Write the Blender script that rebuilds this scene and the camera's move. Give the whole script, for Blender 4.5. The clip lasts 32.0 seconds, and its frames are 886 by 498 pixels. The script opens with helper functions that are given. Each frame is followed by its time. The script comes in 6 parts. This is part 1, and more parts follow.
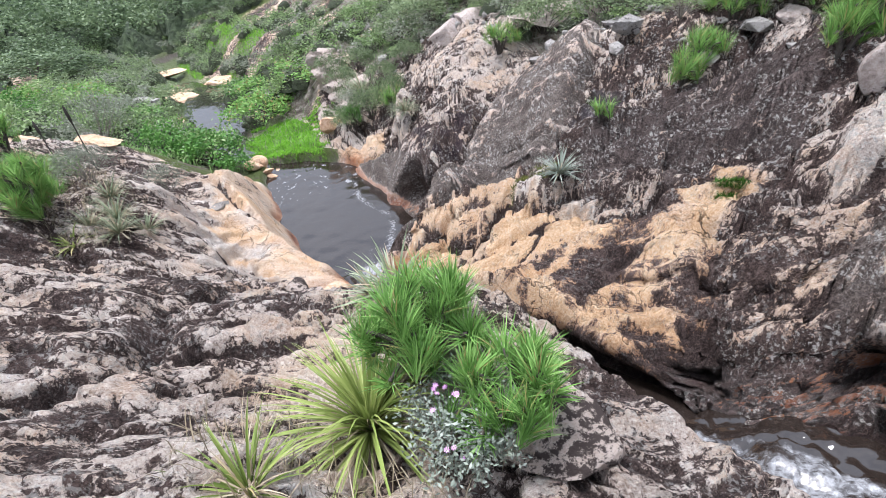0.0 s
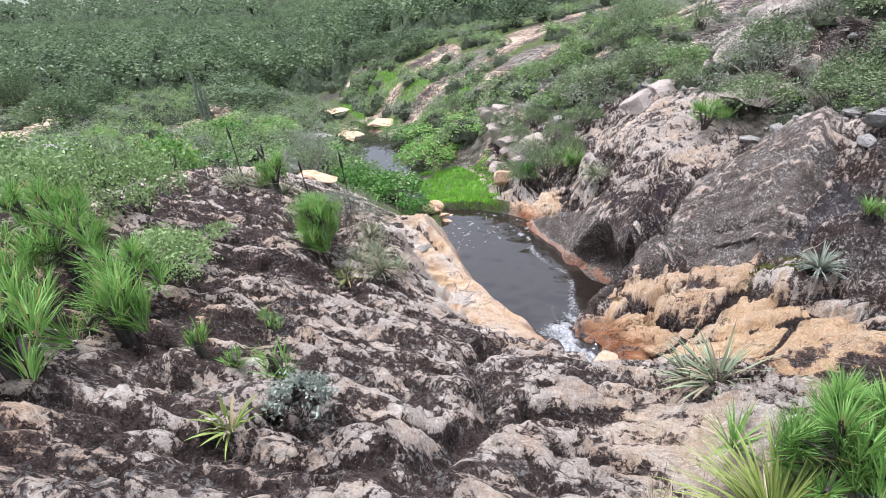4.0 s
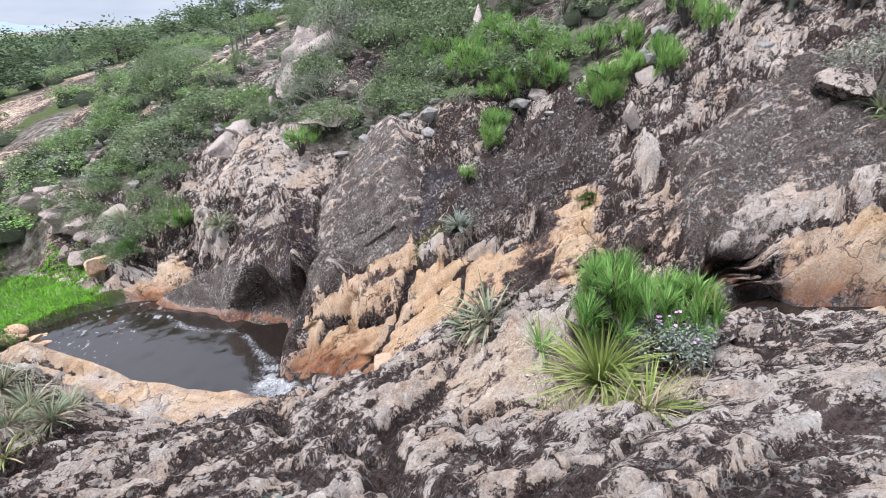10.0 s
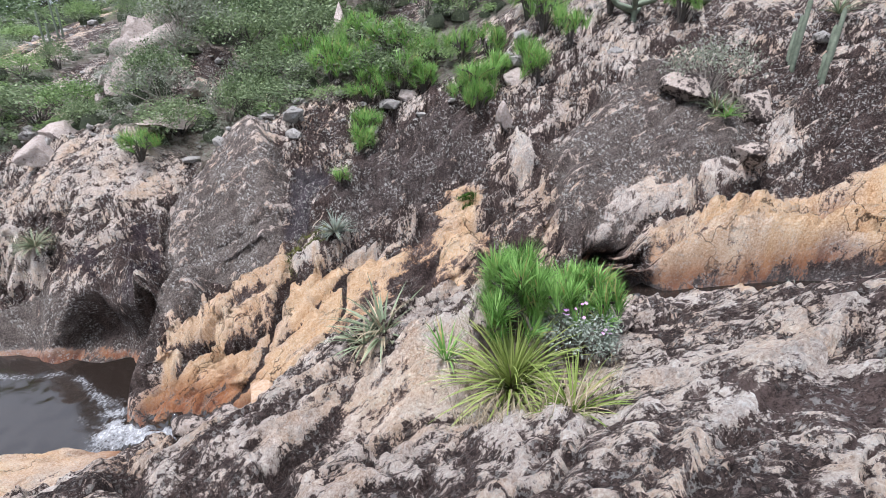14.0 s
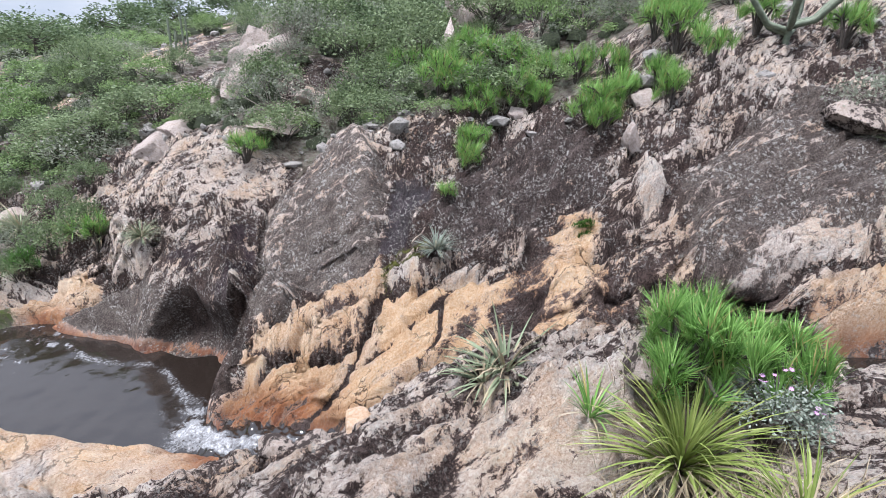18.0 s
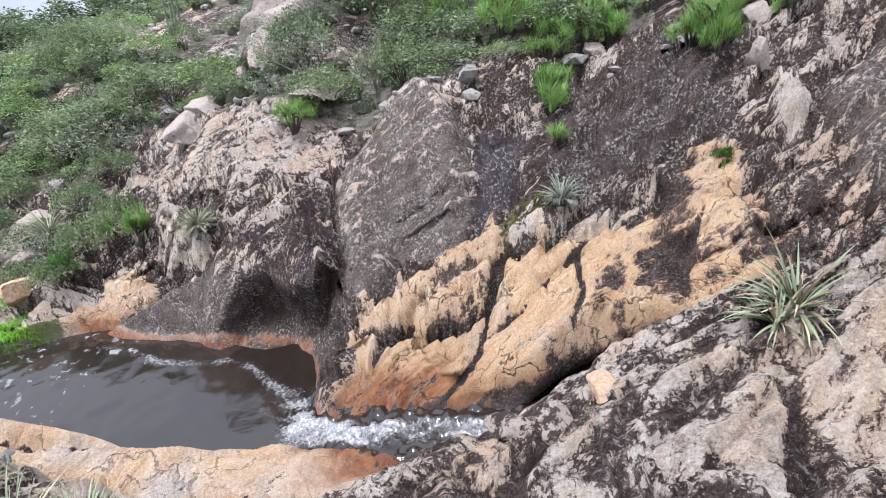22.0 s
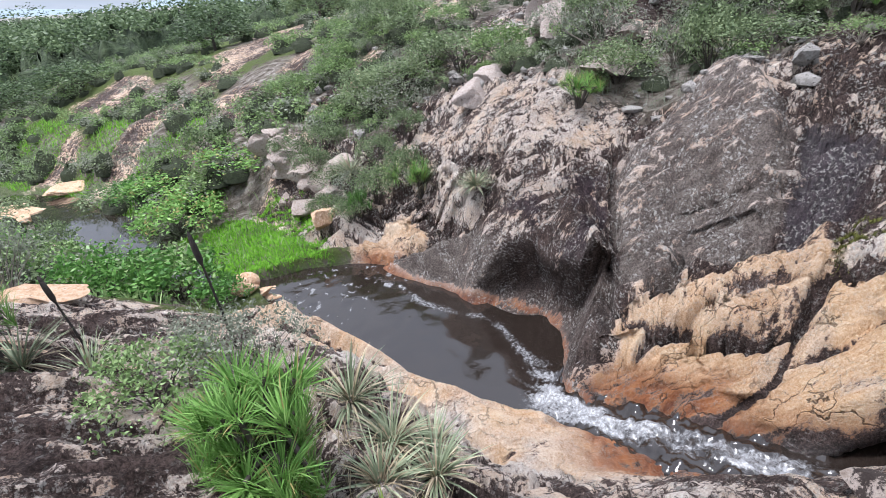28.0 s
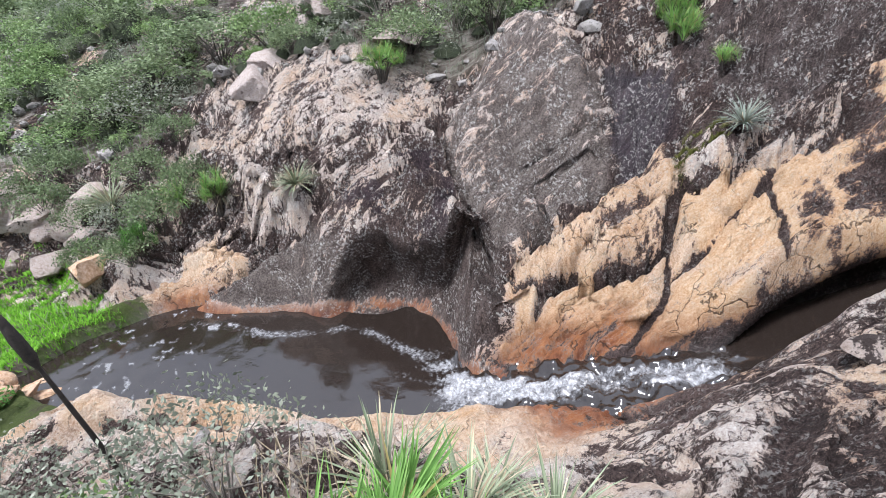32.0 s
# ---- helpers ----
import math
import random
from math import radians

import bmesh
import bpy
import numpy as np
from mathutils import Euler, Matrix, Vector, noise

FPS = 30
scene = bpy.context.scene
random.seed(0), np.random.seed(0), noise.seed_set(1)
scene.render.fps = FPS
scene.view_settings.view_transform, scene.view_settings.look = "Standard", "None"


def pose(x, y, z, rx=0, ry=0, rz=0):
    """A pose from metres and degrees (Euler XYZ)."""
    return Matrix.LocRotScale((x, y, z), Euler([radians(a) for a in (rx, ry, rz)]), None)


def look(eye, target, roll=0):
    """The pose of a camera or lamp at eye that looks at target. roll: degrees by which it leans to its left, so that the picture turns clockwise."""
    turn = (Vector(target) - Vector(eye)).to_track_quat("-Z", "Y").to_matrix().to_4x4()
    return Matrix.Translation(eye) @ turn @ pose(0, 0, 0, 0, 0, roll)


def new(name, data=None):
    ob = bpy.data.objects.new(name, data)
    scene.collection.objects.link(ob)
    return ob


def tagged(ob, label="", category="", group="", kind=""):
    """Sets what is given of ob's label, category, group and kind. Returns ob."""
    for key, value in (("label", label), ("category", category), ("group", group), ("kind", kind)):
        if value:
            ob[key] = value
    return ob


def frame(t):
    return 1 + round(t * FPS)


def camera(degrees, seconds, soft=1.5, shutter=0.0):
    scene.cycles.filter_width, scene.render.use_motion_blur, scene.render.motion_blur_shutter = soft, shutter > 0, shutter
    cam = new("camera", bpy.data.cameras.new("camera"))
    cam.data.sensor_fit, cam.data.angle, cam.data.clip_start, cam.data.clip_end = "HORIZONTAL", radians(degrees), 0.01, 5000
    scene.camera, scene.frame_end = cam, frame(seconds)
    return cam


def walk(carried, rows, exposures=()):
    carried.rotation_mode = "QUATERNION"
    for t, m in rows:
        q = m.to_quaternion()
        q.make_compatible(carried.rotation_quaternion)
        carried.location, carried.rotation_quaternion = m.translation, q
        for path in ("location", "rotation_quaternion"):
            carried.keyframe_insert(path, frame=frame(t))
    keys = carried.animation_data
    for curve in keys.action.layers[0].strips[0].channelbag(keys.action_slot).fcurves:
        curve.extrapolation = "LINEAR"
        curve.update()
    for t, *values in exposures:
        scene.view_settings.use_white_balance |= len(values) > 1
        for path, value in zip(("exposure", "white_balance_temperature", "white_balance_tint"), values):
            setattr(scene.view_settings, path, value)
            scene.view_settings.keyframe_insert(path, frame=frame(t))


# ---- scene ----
cam = camera(81.52, 32.0, soft=0.6)
PATH = [
    (0.0, 0.156, 0.135, 1.587, 55.93, 3.27, 2.14),
    (0.5, 0.038, 0.114, 1.612, 57.01, 3.42, 5.58),
    (1.0, -0.112, 0.066, 1.693, 57.86, 3.75, 7.64),
    (1.5, -0.219, 0.084, 1.712, 58.66, 3.98, 12.21),
    (2.0, -0.335, 0.117, 1.697, 59.74, 3.31, 17.56),
    (2.5, -0.523, 0.055, 1.689, 60.50, 2.58, 21.15),
    (4.5, -1.640, -0.257, 2.078, 61.22, 2.28, 9.91),
    (5.0, -1.679, -0.255, 2.083, 60.95, 2.53, 3.76),
    (5.5, -1.765, -0.165, 2.049, 61.03, 3.75, -0.19),
    (6.0, -1.963, -0.132, 2.046, 60.51, 5.21, -0.97),
    (6.5, -2.130, -0.136, 2.034, 59.86, 5.76, -2.95),
    (7.0, -2.137, -0.173, 2.028, 59.24, 5.56, -8.85),
    (7.5, -2.145, -0.162, 2.005, 60.07, 5.46, -15.80),
    (8.0, -2.282, -0.138, 1.978, 61.03, 5.06, -21.63),
    (8.5, -2.436, -0.151, 1.921, 61.98, 4.21, -26.28),
    (9.0, -2.504, -0.127, 1.885, 62.92, 3.54, -29.85),
    (9.5, -2.593, -0.034, 1.864, 63.72, 3.29, -32.43),
    (10.0, -2.703, 0.005, 1.849, 64.18, 3.11, -34.71),
    (10.5, -2.734, 0.016, 1.847, 63.98, 2.61, -36.85),
    (11.0, -2.740, 0.032, 1.828, 63.16, 2.48, -38.89),
    (11.5, -2.722, 0.085, 1.791, 62.18, 2.35, -41.50),
    (12.0, -2.740, 0.090, 1.779, 62.01, 1.90, -43.92),
    (12.5, -2.734, 0.139, 1.731, 62.76, 1.26, -45.63),
    (13.0, -2.656, 0.260, 1.699, 63.90, 0.58, -47.41),
    (13.5, -2.638, 0.329, 1.654, 64.71, 0.02, -49.81),
    (15.5, -2.561, 0.632, 1.617, 66.16, -2.67, -42.81),
    (16.0, -2.604, 0.764, 1.540, 65.93, -2.06, -37.47),
    (16.5, -2.575, 0.859, 1.517, 65.21, -1.32, -32.78),
    (17.0, -2.591, 0.886, 1.510, 64.70, -1.56, -32.63),
    (17.5, -2.580, 0.920, 1.459, 65.65, -1.96, -34.71),
    (18.0, -2.585, 1.041, 1.385, 67.46, -2.12, -40.17),
    (18.5, -2.760, 1.332, 1.257, 68.80, 0.61, -44.78),
    (19.0, -2.890, 1.518, 1.284, 70.06, 2.28, -41.34),
    (19.5, -2.854, 1.702, 1.251, 71.81, 1.55, -41.56),
    (20.0, -2.925, 1.840, 1.134, 71.62, 1.78, -45.41),
    (20.5, -3.009, 1.999, 1.065, 70.31, 2.54, -47.97),
    (21.0, -2.983, 2.212, 1.000, 68.78, 2.73, -47.67),
    (21.5, -3.135, 2.353, 0.976, 67.00, 2.52, -46.21),
    (22.0, -3.475, 2.468, 0.985, 64.38, 2.48, -44.48),
    (22.5, -3.679, 2.579, 0.968, 61.65, 2.01, -43.11),
    (23.0, -3.830, 2.679, 0.965, 59.36, 1.45, -41.40),
    (23.5, -3.956, 2.716, 0.987, 58.74, 1.16, -37.40),
    (24.0, -4.048, 2.736, 1.015, 60.00, 1.48, -29.26),
    (24.5, -4.127, 2.757, 1.062, 63.13, 1.54, -18.83),
    (25.0, -4.218, 2.747, 1.099, 66.87, 1.17, -8.88),
    (25.5, -4.279, 2.730, 1.130, 69.63, 0.95, -1.18),
    (27.5, -4.070, 2.863, 1.044, 64.18, 2.15, -11.70),
    (28.0, -4.158, 2.988, 1.000, 62.96, 2.90, -19.42),
    (28.5, -4.214, 3.156, 0.905, 61.90, 3.24, -26.26),
    (29.0, -4.303, 3.363, 0.833, 60.07, 3.23, -33.19),
    (29.5, -4.416, 3.414, 0.867, 58.31, 2.55, -40.77),
    (30.0, -4.403, 3.484, 0.837, 58.21, 2.19, -47.09),
    (30.5, -4.408, 3.571, 0.809, 58.92, 1.94, -51.50),
    (31.0, -4.484, 3.741, 0.699, 60.17, 2.46, -52.31),
    (31.5, -4.606, 3.968, 0.667, 60.89, 3.60, -49.94),
    (32.0, -4.709, 4.184, 0.605, 61.22, 4.12, -48.43),
]
walk(cam, [(t, pose(x, y, z, rx, ry, rz)) for t, x, y, z, rx, ry, rz in PATH], exposures=[(0.0, 0.78, 6050, 14), (7.5, 0.64, 6050, 14), (11.0, 0.60, 6050, 14), (16.0, 0.60, 6050, 14), (18.0, 0.64, 6050, 14), (18.9, 0.54, 6050, 14), (19.8, 0.14, 6050, 14), (20.3, 0.17, 6050, 14), (21.0, 0.70, 6050, 14), (23.4, 0.70, 6050, 14), (24.0, 0.62, 6050, 14), (25.0, 0.34, 6050, 14), (25.4, 0.00, 6050, 14), (25.8, -0.03, 6050, 14), (26.6, 0.28, 6050, 14), (28.0, 0.58, 6050, 14), (29.0, 0.54, 6050, 14), (32.0, 0.70, 6050, 14)])

# ---- world, sun and exposure: a bright overcast day ----
world = bpy.data.worlds.new("sky")
scene.world = world
world.use_nodes = True
wn, wl = world.node_tree.nodes, world.node_tree.links
wn.clear()
sky = wn.new("ShaderNodeTexSky")
sky.sky_type, sky.sun_disc = "NISHITA", False
SUN_ELEV, SUN_ROT = 74.0, 285.0
sky.sun_elevation, sky.sun_rotation = radians(SUN_ELEV), radians(SUN_ROT)
sky.air_density, sky.dust_density, sky.ozone_density = 1.0, 2.5, 1.0
tex = wn.new("ShaderNodeTexCoord")
mapg = wn.new("ShaderNodeMapping")
mapg.inputs["Scale"].default_value = (1.0, 1.0, 4.5)
wl.new(tex.outputs["Generated"], mapg.inputs["Vector"])
cloud = wn.new("ShaderNodeTexNoise")
cloud.inputs["Scale"].default_value, cloud.inputs["Detail"].default_value, cloud.inputs["Roughness"].default_value = 2.2, 6.0, 0.55
wl.new(mapg.outputs["Vector"], cloud.inputs["Vector"])
cramp = wn.new("ShaderNodeValToRGB")
cramp.color_ramp.elements[0].position, cramp.color_ramp.elements[0].color = 0.36, (6.0, 6.8, 7.9, 1)
cramp.color_ramp.elements[1].position, cramp.color_ramp.elements[1].color = 0.62, (9.4, 9.7, 10.2, 1)
wl.new(cloud.outputs["Fac"], cramp.inputs["Fac"])
wmix = wn.new("ShaderNodeMix")
wmix.data_type = "RGBA"
wmix.inputs["Factor"].default_value = 0.85
wl.new(sky.outputs["Color"], wmix.inputs["A"])
wl.new(cramp.outputs["Color"], wmix.inputs["B"])
sep = wn.new("ShaderNodeSeparateXYZ")
wl.new(tex.outputs["Generated"], sep.inputs["Vector"])
lift = wn.new("ShaderNodeMapRange")
lift.inputs["From Min"].default_value, lift.inputs["From Max"].default_value = 0.05, 0.8
lift.inputs["To Min"].default_value, lift.inputs["To Max"].default_value = 1.15, 2.3
wl.new(sep.outputs["Z"], lift.inputs["Value"])
wmul = wn.new("ShaderNodeVectorMath")
wmul.operation = "SCALE"
wl.new(wmix.outputs["Result"], wmul.inputs[0])
wl.new(lift.outputs["Result"], wmul.inputs["Scale"])
bg = wn.new("ShaderNodeBackground")
bg.inputs["Strength"].default_value = 0.065
wl.new(wmul.outputs["Vector"], bg.inputs["Color"])
wo = wn.new("ShaderNodeOutputWorld")
wl.new(bg.outputs["Background"], wo.inputs["Surface"])
sun = new("sun", bpy.data.lights.new("sun", "SUN"))
sun.data.energy, sun.data.angle, sun.data.color = 4.6, radians(14), (1.0, 0.98, 0.955)
az = radians(SUN_ROT)
sun.matrix_world = look((0, 0, 30), (-30 * math.sin(az) * math.cos(radians(SUN_ELEV)), -30 * math.cos(az) * math.cos(radians(SUN_ELEV)), 30 - 30 * math.sin(radians(SUN_ELEV))))

# ---- numeric noise ----
def hash2(ix, iy, seed):
    h = (ix.astype(np.int64) * 374761393 + iy.astype(np.int64) * 668265263 + seed * 974634541) & 0x7FFFFFFF
    h = ((h ^ (h >> 13)) * 1274126177) & 0x7FFFFFFF
    return ((h ^ (h >> 16)) & 0xFFFF) / 65535.0


def vnoise(x, y, seed=0):
    """Smooth value noise, -1 to 1."""
    ix, iy = np.floor(x), np.floor(y)
    fx, fy = x - ix, y - iy
    fx, fy = fx * fx * fx * (fx * (fx * 6 - 15) + 10), fy * fy * fy * (fy * (fy * 6 - 15) + 10)
    a, b = hash2(ix, iy, seed), hash2(ix + 1, iy, seed)
    c, d = hash2(ix, iy + 1, seed), hash2(ix + 1, iy + 1, seed)
    return ((a + (b - a) * fx) * (1 - fy) + (c + (d - c) * fx) * fy) * 2 - 1


def fbm(x, y, octaves=4, seed=0, gain=0.5):
    total, amp = 0.0, 1.0
    for k in range(octaves):
        total = total + amp * vnoise(x, y, seed + k * 17)
        x, y, amp = x * 2.03 + 11.3, y * 2.03 + 5.7, amp * gain
    return total


def smooth(lo, hi, v):
    t = np.clip((v - lo) / (hi - lo), 0, 1)
    return t * t * (3 - 2 * t)


# ---- the lie of the land: ALONG runs down the stream, ACROSS from the near bank to the far wall ----
ORIGIN = np.array((-1.0, 5.6))
ALONG = np.array((-0.5708, 0.8211))
ACROSS = np.array((0.8211, 0.5708))
AK = np.array((-8, -5.5, -4, -2.5, -1, 0.5, 2, 3.5, 5.5, 8, 12.0))
NEAR_K = (-7, -4.5, -3, -2, -1.2, -0.5)
FAR_K = (0.3, 0.9, 1.5, 2.2, 3, 4.5, 7.5)
NEAR_BANK = [
    [1.02, 1.01, 1.05, 0.62, -0.00, -0.48],
    [0.84, 0.95, 0.62, 0.45, 0.07, -0.43],
    [0.70, 0.68, 0.20, -0.24, -0.58, -0.60],
    [0.50, 0.45, -0.27, -0.73, -0.71, -0.58],
    [0.31, -0.16, -0.67, -1.11, -1.60, -2.31],
    [0.22, -0.25, -1.22, -1.62, -2.50, -2.91],
    [-0.25, -0.63, -0.92, -1.60, -2.90, -2.95],
    [-0.69, -0.69, -1.44, -2.24, -2.51, -2.60],
    [-1.19, -1.20, -1.67, -2.29, -2.80, -3.15],
    [-1.80, -2.20, -2.55, -3.03, -3.34, -3.54],
    [-3.00, -3.20, -3.52, -3.69, -3.83, -3.92],
]
FAR_WALL = [
    [-0.71, -0.53, -0.09, 0.53, 0.87, 1.48, 2.41],
    [-0.70, -0.65, -0.42, 0.10, 0.52, 1.35, 2.18],
    [-1.24, -1.74, -0.70, -0.38, 0.46, 1.11, 1.97],
    [-1.42, -1.78, -1.28, -0.77, -0.16, 0.27, 1.72],
    [-2.34, -2.09, -1.34, -0.76, -0.81, 0.03, 1.36],
    [-3.27, -2.69, -2.01, -2.48, -1.23, -0.12, 0.84],
    [-2.97, -2.67, -1.90, -1.78, -1.60, -0.95, 0.44],
    [-3.23, -3.08, -2.63, -2.26, -1.50, -0.63, 0.94],
    [-3.15, -3.13, -3.30, -3.47, -2.54, -1.19, 0.19],
    [-3.63, -3.64, -3.65, -3.64, -2.79, -1.73, 0.12],
    [-3.94, -3.90, -3.76, -3.52, -2.55, -1.79, -0.53],
]
HEIGHTS = np.hstack([np.array(NEAR_BANK), np.array(FAR_WALL)])
BK = np.array(NEAR_K + FAR_K)


def spline(knots, q):
    """Weights of a natural cubic spline through the knots, at q."""
    n, h = len(knots), np.diff(knots)
    lhs, rhs = np.eye(n), np.zeros((n, n))
    for i in range(1, n - 1):
        lhs[i, i - 1:i + 2] = h[i - 1] / 6, (h[i - 1] + h[i]) / 3, h[i] / 6
        rhs[i, i - 1:i + 2] = 1 / h[i - 1], -1 / h[i - 1] - 1 / h[i], 1 / h[i]
    m = np.linalg.solve(lhs, rhs)
    q = np.clip(q, knots[0], knots[-1])
    i = np.clip(np.searchsorted(knots, q) - 1, 0, n - 2)
    hh, one = h[i][:, None], np.eye(n)
    t = ((q - knots[i]) / h[i])[:, None]
    return (1 - t) * one[i] + t * one[i + 1] + ((1 - t) ** 3 - (1 - t)) * hh ** 2 / 6 * m[i] + (t ** 3 - t) * hh ** 2 / 6 * m[i + 1]


# stream: place along, centre across, half width, water level
STREAM = np.array([
    (-9.0, 0.5, 0.30, -0.75), (-6.5, 0.55, 0.28, -1.0), (-5.2, 0.50, 0.28, -1.18), (-4.6, 0.38, 0.26, -1.35), (-4.1, 0.30, 0.24, -1.65),
    (-3.4, 0.32, 0.26, -2.05), (-2.5, 0.30, 0.28, -2.40), (-1.5, 0.16, 0.22, -2.66), (-0.7, 0.00, 0.20, -2.86), (0.0, 0.02, 0.20, -3.02),
    (0.8, 0.10, 0.20, -3.22), (1.4, 0.28, 0.26, -3.47), (1.8, 0.46, 0.60, -3.6), (2.5, 0.55, 0.92, -3.6), (4.0, 0.72, 1.02, -3.6), (5.5, 0.85, 1.0, -3.6),
    (6.3, 0.82, 0.85, -3.6), (6.9, 0.65, 0.45, -3.62), (7.3, 0.3, 0.15, -3.66), (9.0, -0.3, 0.15, -3.72), (11.0, 0.0, 0.35, -3.85),
    (13.0, 0.3, 0.55, -3.95), (15.0, 0.1, 0.55, -4.05), (18.0, 0.7, 0.45, -4.4), (21.0, 0.9, 0.4, -4.8), (24.0, 0.5, 0.4, -5.2)])


def stream_at(a):
    return tuple(np.interp(a, STREAM[:, 0], STREAM[:, k]) for k in (1, 2, 3))


def to_ab(x, y):
    dx, dy = x - ORIGIN[0], y - ORIGIN[1]
    return dx * ALONG[0] + dy * ALONG[1], dx * ACROSS[0] + dy * ACROSS[1]


def to_xy(a, b):
    return ORIGIN[0] + a * ALONG[0] + b * ACROSS[0], ORIGIN[1] + a * ALONG[1] + b * ACROSS[1]


def base_height(a, b):
    shape = a.shape
    af, bf = a.ravel(), b.ravel()
    z = np.einsum("ni,ij,nj->n", spline(AK, af), HEIGHTS, spline(BK, bf)).reshape(shape)
    over = np.maximum(b - 7.5, 0)
    z = z + 0.26 * 28 * (1 - np.exp(-over / 28)) * (1 - 0.75 * smooth(5, 45, a))
    under = np.maximum(-7 - b, 0)
    z = z + 0.04 * 30 * (1 - np.exp(-under / 30))
    down = np.maximum(a - 12, 0)
    z = z - 5.2 * (1 - np.exp(-down / 45)) - 10 * smooth(60, 400, down) - 4 * smooth(30, 300, over)
    up = np.maximum(-8 - a, 0)
    return z + 0.12 * np.minimum(up, 60)


# bare sheets of rock on the far slope and in the valley: place, two reaches, turn
SHEETS = [
    (-7.5, 22.5, 3.4, 1.1, 0.6), (-5.0, 24.3, 3.0, 1.0, 0.5), (-2.6, 20.6, 2.4, 0.8, 0.6), (-4.2, 19.4, 1.8, 0.8, 0.7), (-1.8, 17.2, 1.4, 0.6, 0.4), (-10.8, 25.8, 2.4, 0.8, 0.5),
    (-9.2, 16.6, 1.4, 0.6, 0.2), (-10.8, 18.6, 1.9, 0.7, 0.1), (-12.6, 20.4, 2.3, 0.9, 0.3), (-7.4, 8.7, 1.5, 0.6, 0.15), (-20.0, 34.0, 4.0, 1.6, 0.3), (1.5, 15.0, 2.0, 1.2, 0.7), (3.0, 11.8, 1.2, 0.8, 0.4), (6.0, 9.2, 1.2, 0.8, 0.4),
]


def bump_at(a, b, ca, cb, ra, rb, turn=0.0):
    """A round swelling of height 1 about (ca, cb)."""
    c, n = math.cos(turn), math.sin(turn)
    u, v = (a - ca) * c + (b - cb) * n, -(a - ca) * n + (b - cb) * c
    return np.exp(-((u / ra) ** 2 + (v / rb) ** 2))


def rock_amount(a, b):
    """1 on bare rock, 0 on soil with plants."""
    n = fbm(a * 0.45 + 3, b * 0.45, 4, 5) * 0.9
    far = 1 - smooth(4.2, 5.8, b - 0.35 * np.clip(-a, -2, 6) * (a < 0) + n)
    near = smooth(-8.5, -5.5, b + n)
    downstream = 1 - smooth(5.2, 6.6, a + n * 0.7) * smooth(-3.4, -1.8, b + n) * smooth(2.0, 1.5, b + 0.4 * n)
    left = 1 - smooth(6.0, 8.5, a + n - 2.4 * smooth(1.4, 2.2, b) * smooth(4.4, 3.6, b))
    patch = smooth(0.25, 0.55, fbm(a * 0.2 + 7, b * 0.2, 3, 31)) * smooth(3, 6, abs(b))
    x, y = to_xy(a, b)
    for px, py, ra, rb, turn in SHEETS:
        patch = np.maximum(patch, 2.0 * bump_at(x, y, px, py, ra, rb, turn) - 0.35 + 0.4 * n)
    return np.clip(np.maximum(far * near * downstream * left, patch * 0.9), 0, 1)


def groove(a, b, pts, width):
    """1 along a broken line on the plan, 0 away from it."""
    best = np.full(a.shape, 9.0)
    wob = 0.025 * vnoise(a * 6, b * 6, 55) - 0.012
    for (a0, b0), (a1, b1) in zip(pts, pts[1:]):
        da, db = a1 - a0, b1 - b0
        t = np.clip(((a - a0) * da + (b - b0) * db) / (da * da + db * db), 0, 1)
        best = np.minimum(best, np.hypot(a - a0 - t * da, b - b0 - t * db))
    return np.exp(-(np.maximum(best + wob, 0) / width) ** 2)


def reach_in(a, b, pts, margin=0.6, ragged=0.2):
    """How far inside a closed outline on the plan a place lies (negative outside)."""
    p = np.array(pts)
    out = np.full(a.shape, -9.0)
    near = (a > p[:, 0].min() - margin) & (a < p[:, 0].max() + margin) & (b > p[:, 1].min() - margin) & (b < p[:, 1].max() + margin)
    if not near.any():
        return out
    u, v = a[near], b[near]
    best, odd = np.full(u.shape, 9.0), np.zeros(u.shape, bool)
    for (a0, b0), (a1, b1) in zip(p, np.roll(p, -1, 0)):
        da, db = a1 - a0, b1 - b0
        t = np.clip(((u - a0) * da + (v - b0) * db) / (da * da + db * db), 0, 1)
        best = np.minimum(best, np.hypot(u - a0 - t * da, v - b0 - t * db))
        if db:
            odd ^= ((b0 > v) != (b1 > v)) & (u < a0 + (v - b0) * da / db)
    best = np.where(odd, best, -best) + ragged * (0.05 * vnoise(u * 4.5, v * 4.5, 57) + 0.025 * vnoise(u * 13, v * 13, 58))
    out[near] = best
    return out


def cells(u, v, seed):
    """Broken blocks: each place's block value (-1 to 1), its two tilts, and how near a joint is (0 at the joint)."""
    iu, iv = np.floor(u), np.floor(v)
    f1, f2 = np.full(u.shape, 9.0), np.full(u.shape, 9.0)
    val, tu, tv = np.zeros(u.shape), np.zeros(u.shape), np.zeros(u.shape)
    for du in (-1, 0, 1):
        for dv in (-1, 0, 1):
            cu, cv = iu + du, iv + dv
            pu, pv = cu + 0.1 + 0.8 * hash2(cu, cv, seed), cv + 0.1 + 0.8 * hash2(cu, cv, seed + 1)
            d = np.hypot(u - pu, v - pv)
            closer = d < f1
            f2 = np.where(closer, f1, np.minimum(f2, d))
            val = np.where(closer, hash2(cu, cv, seed + 2) * 2 - 1, val)
            tu, tv = np.where(closer, u - pu, tu), np.where(closer, v - pv, tv)
            f1 = np.where(closer, d, f1)
    return val, tu, tv, f2 - f1


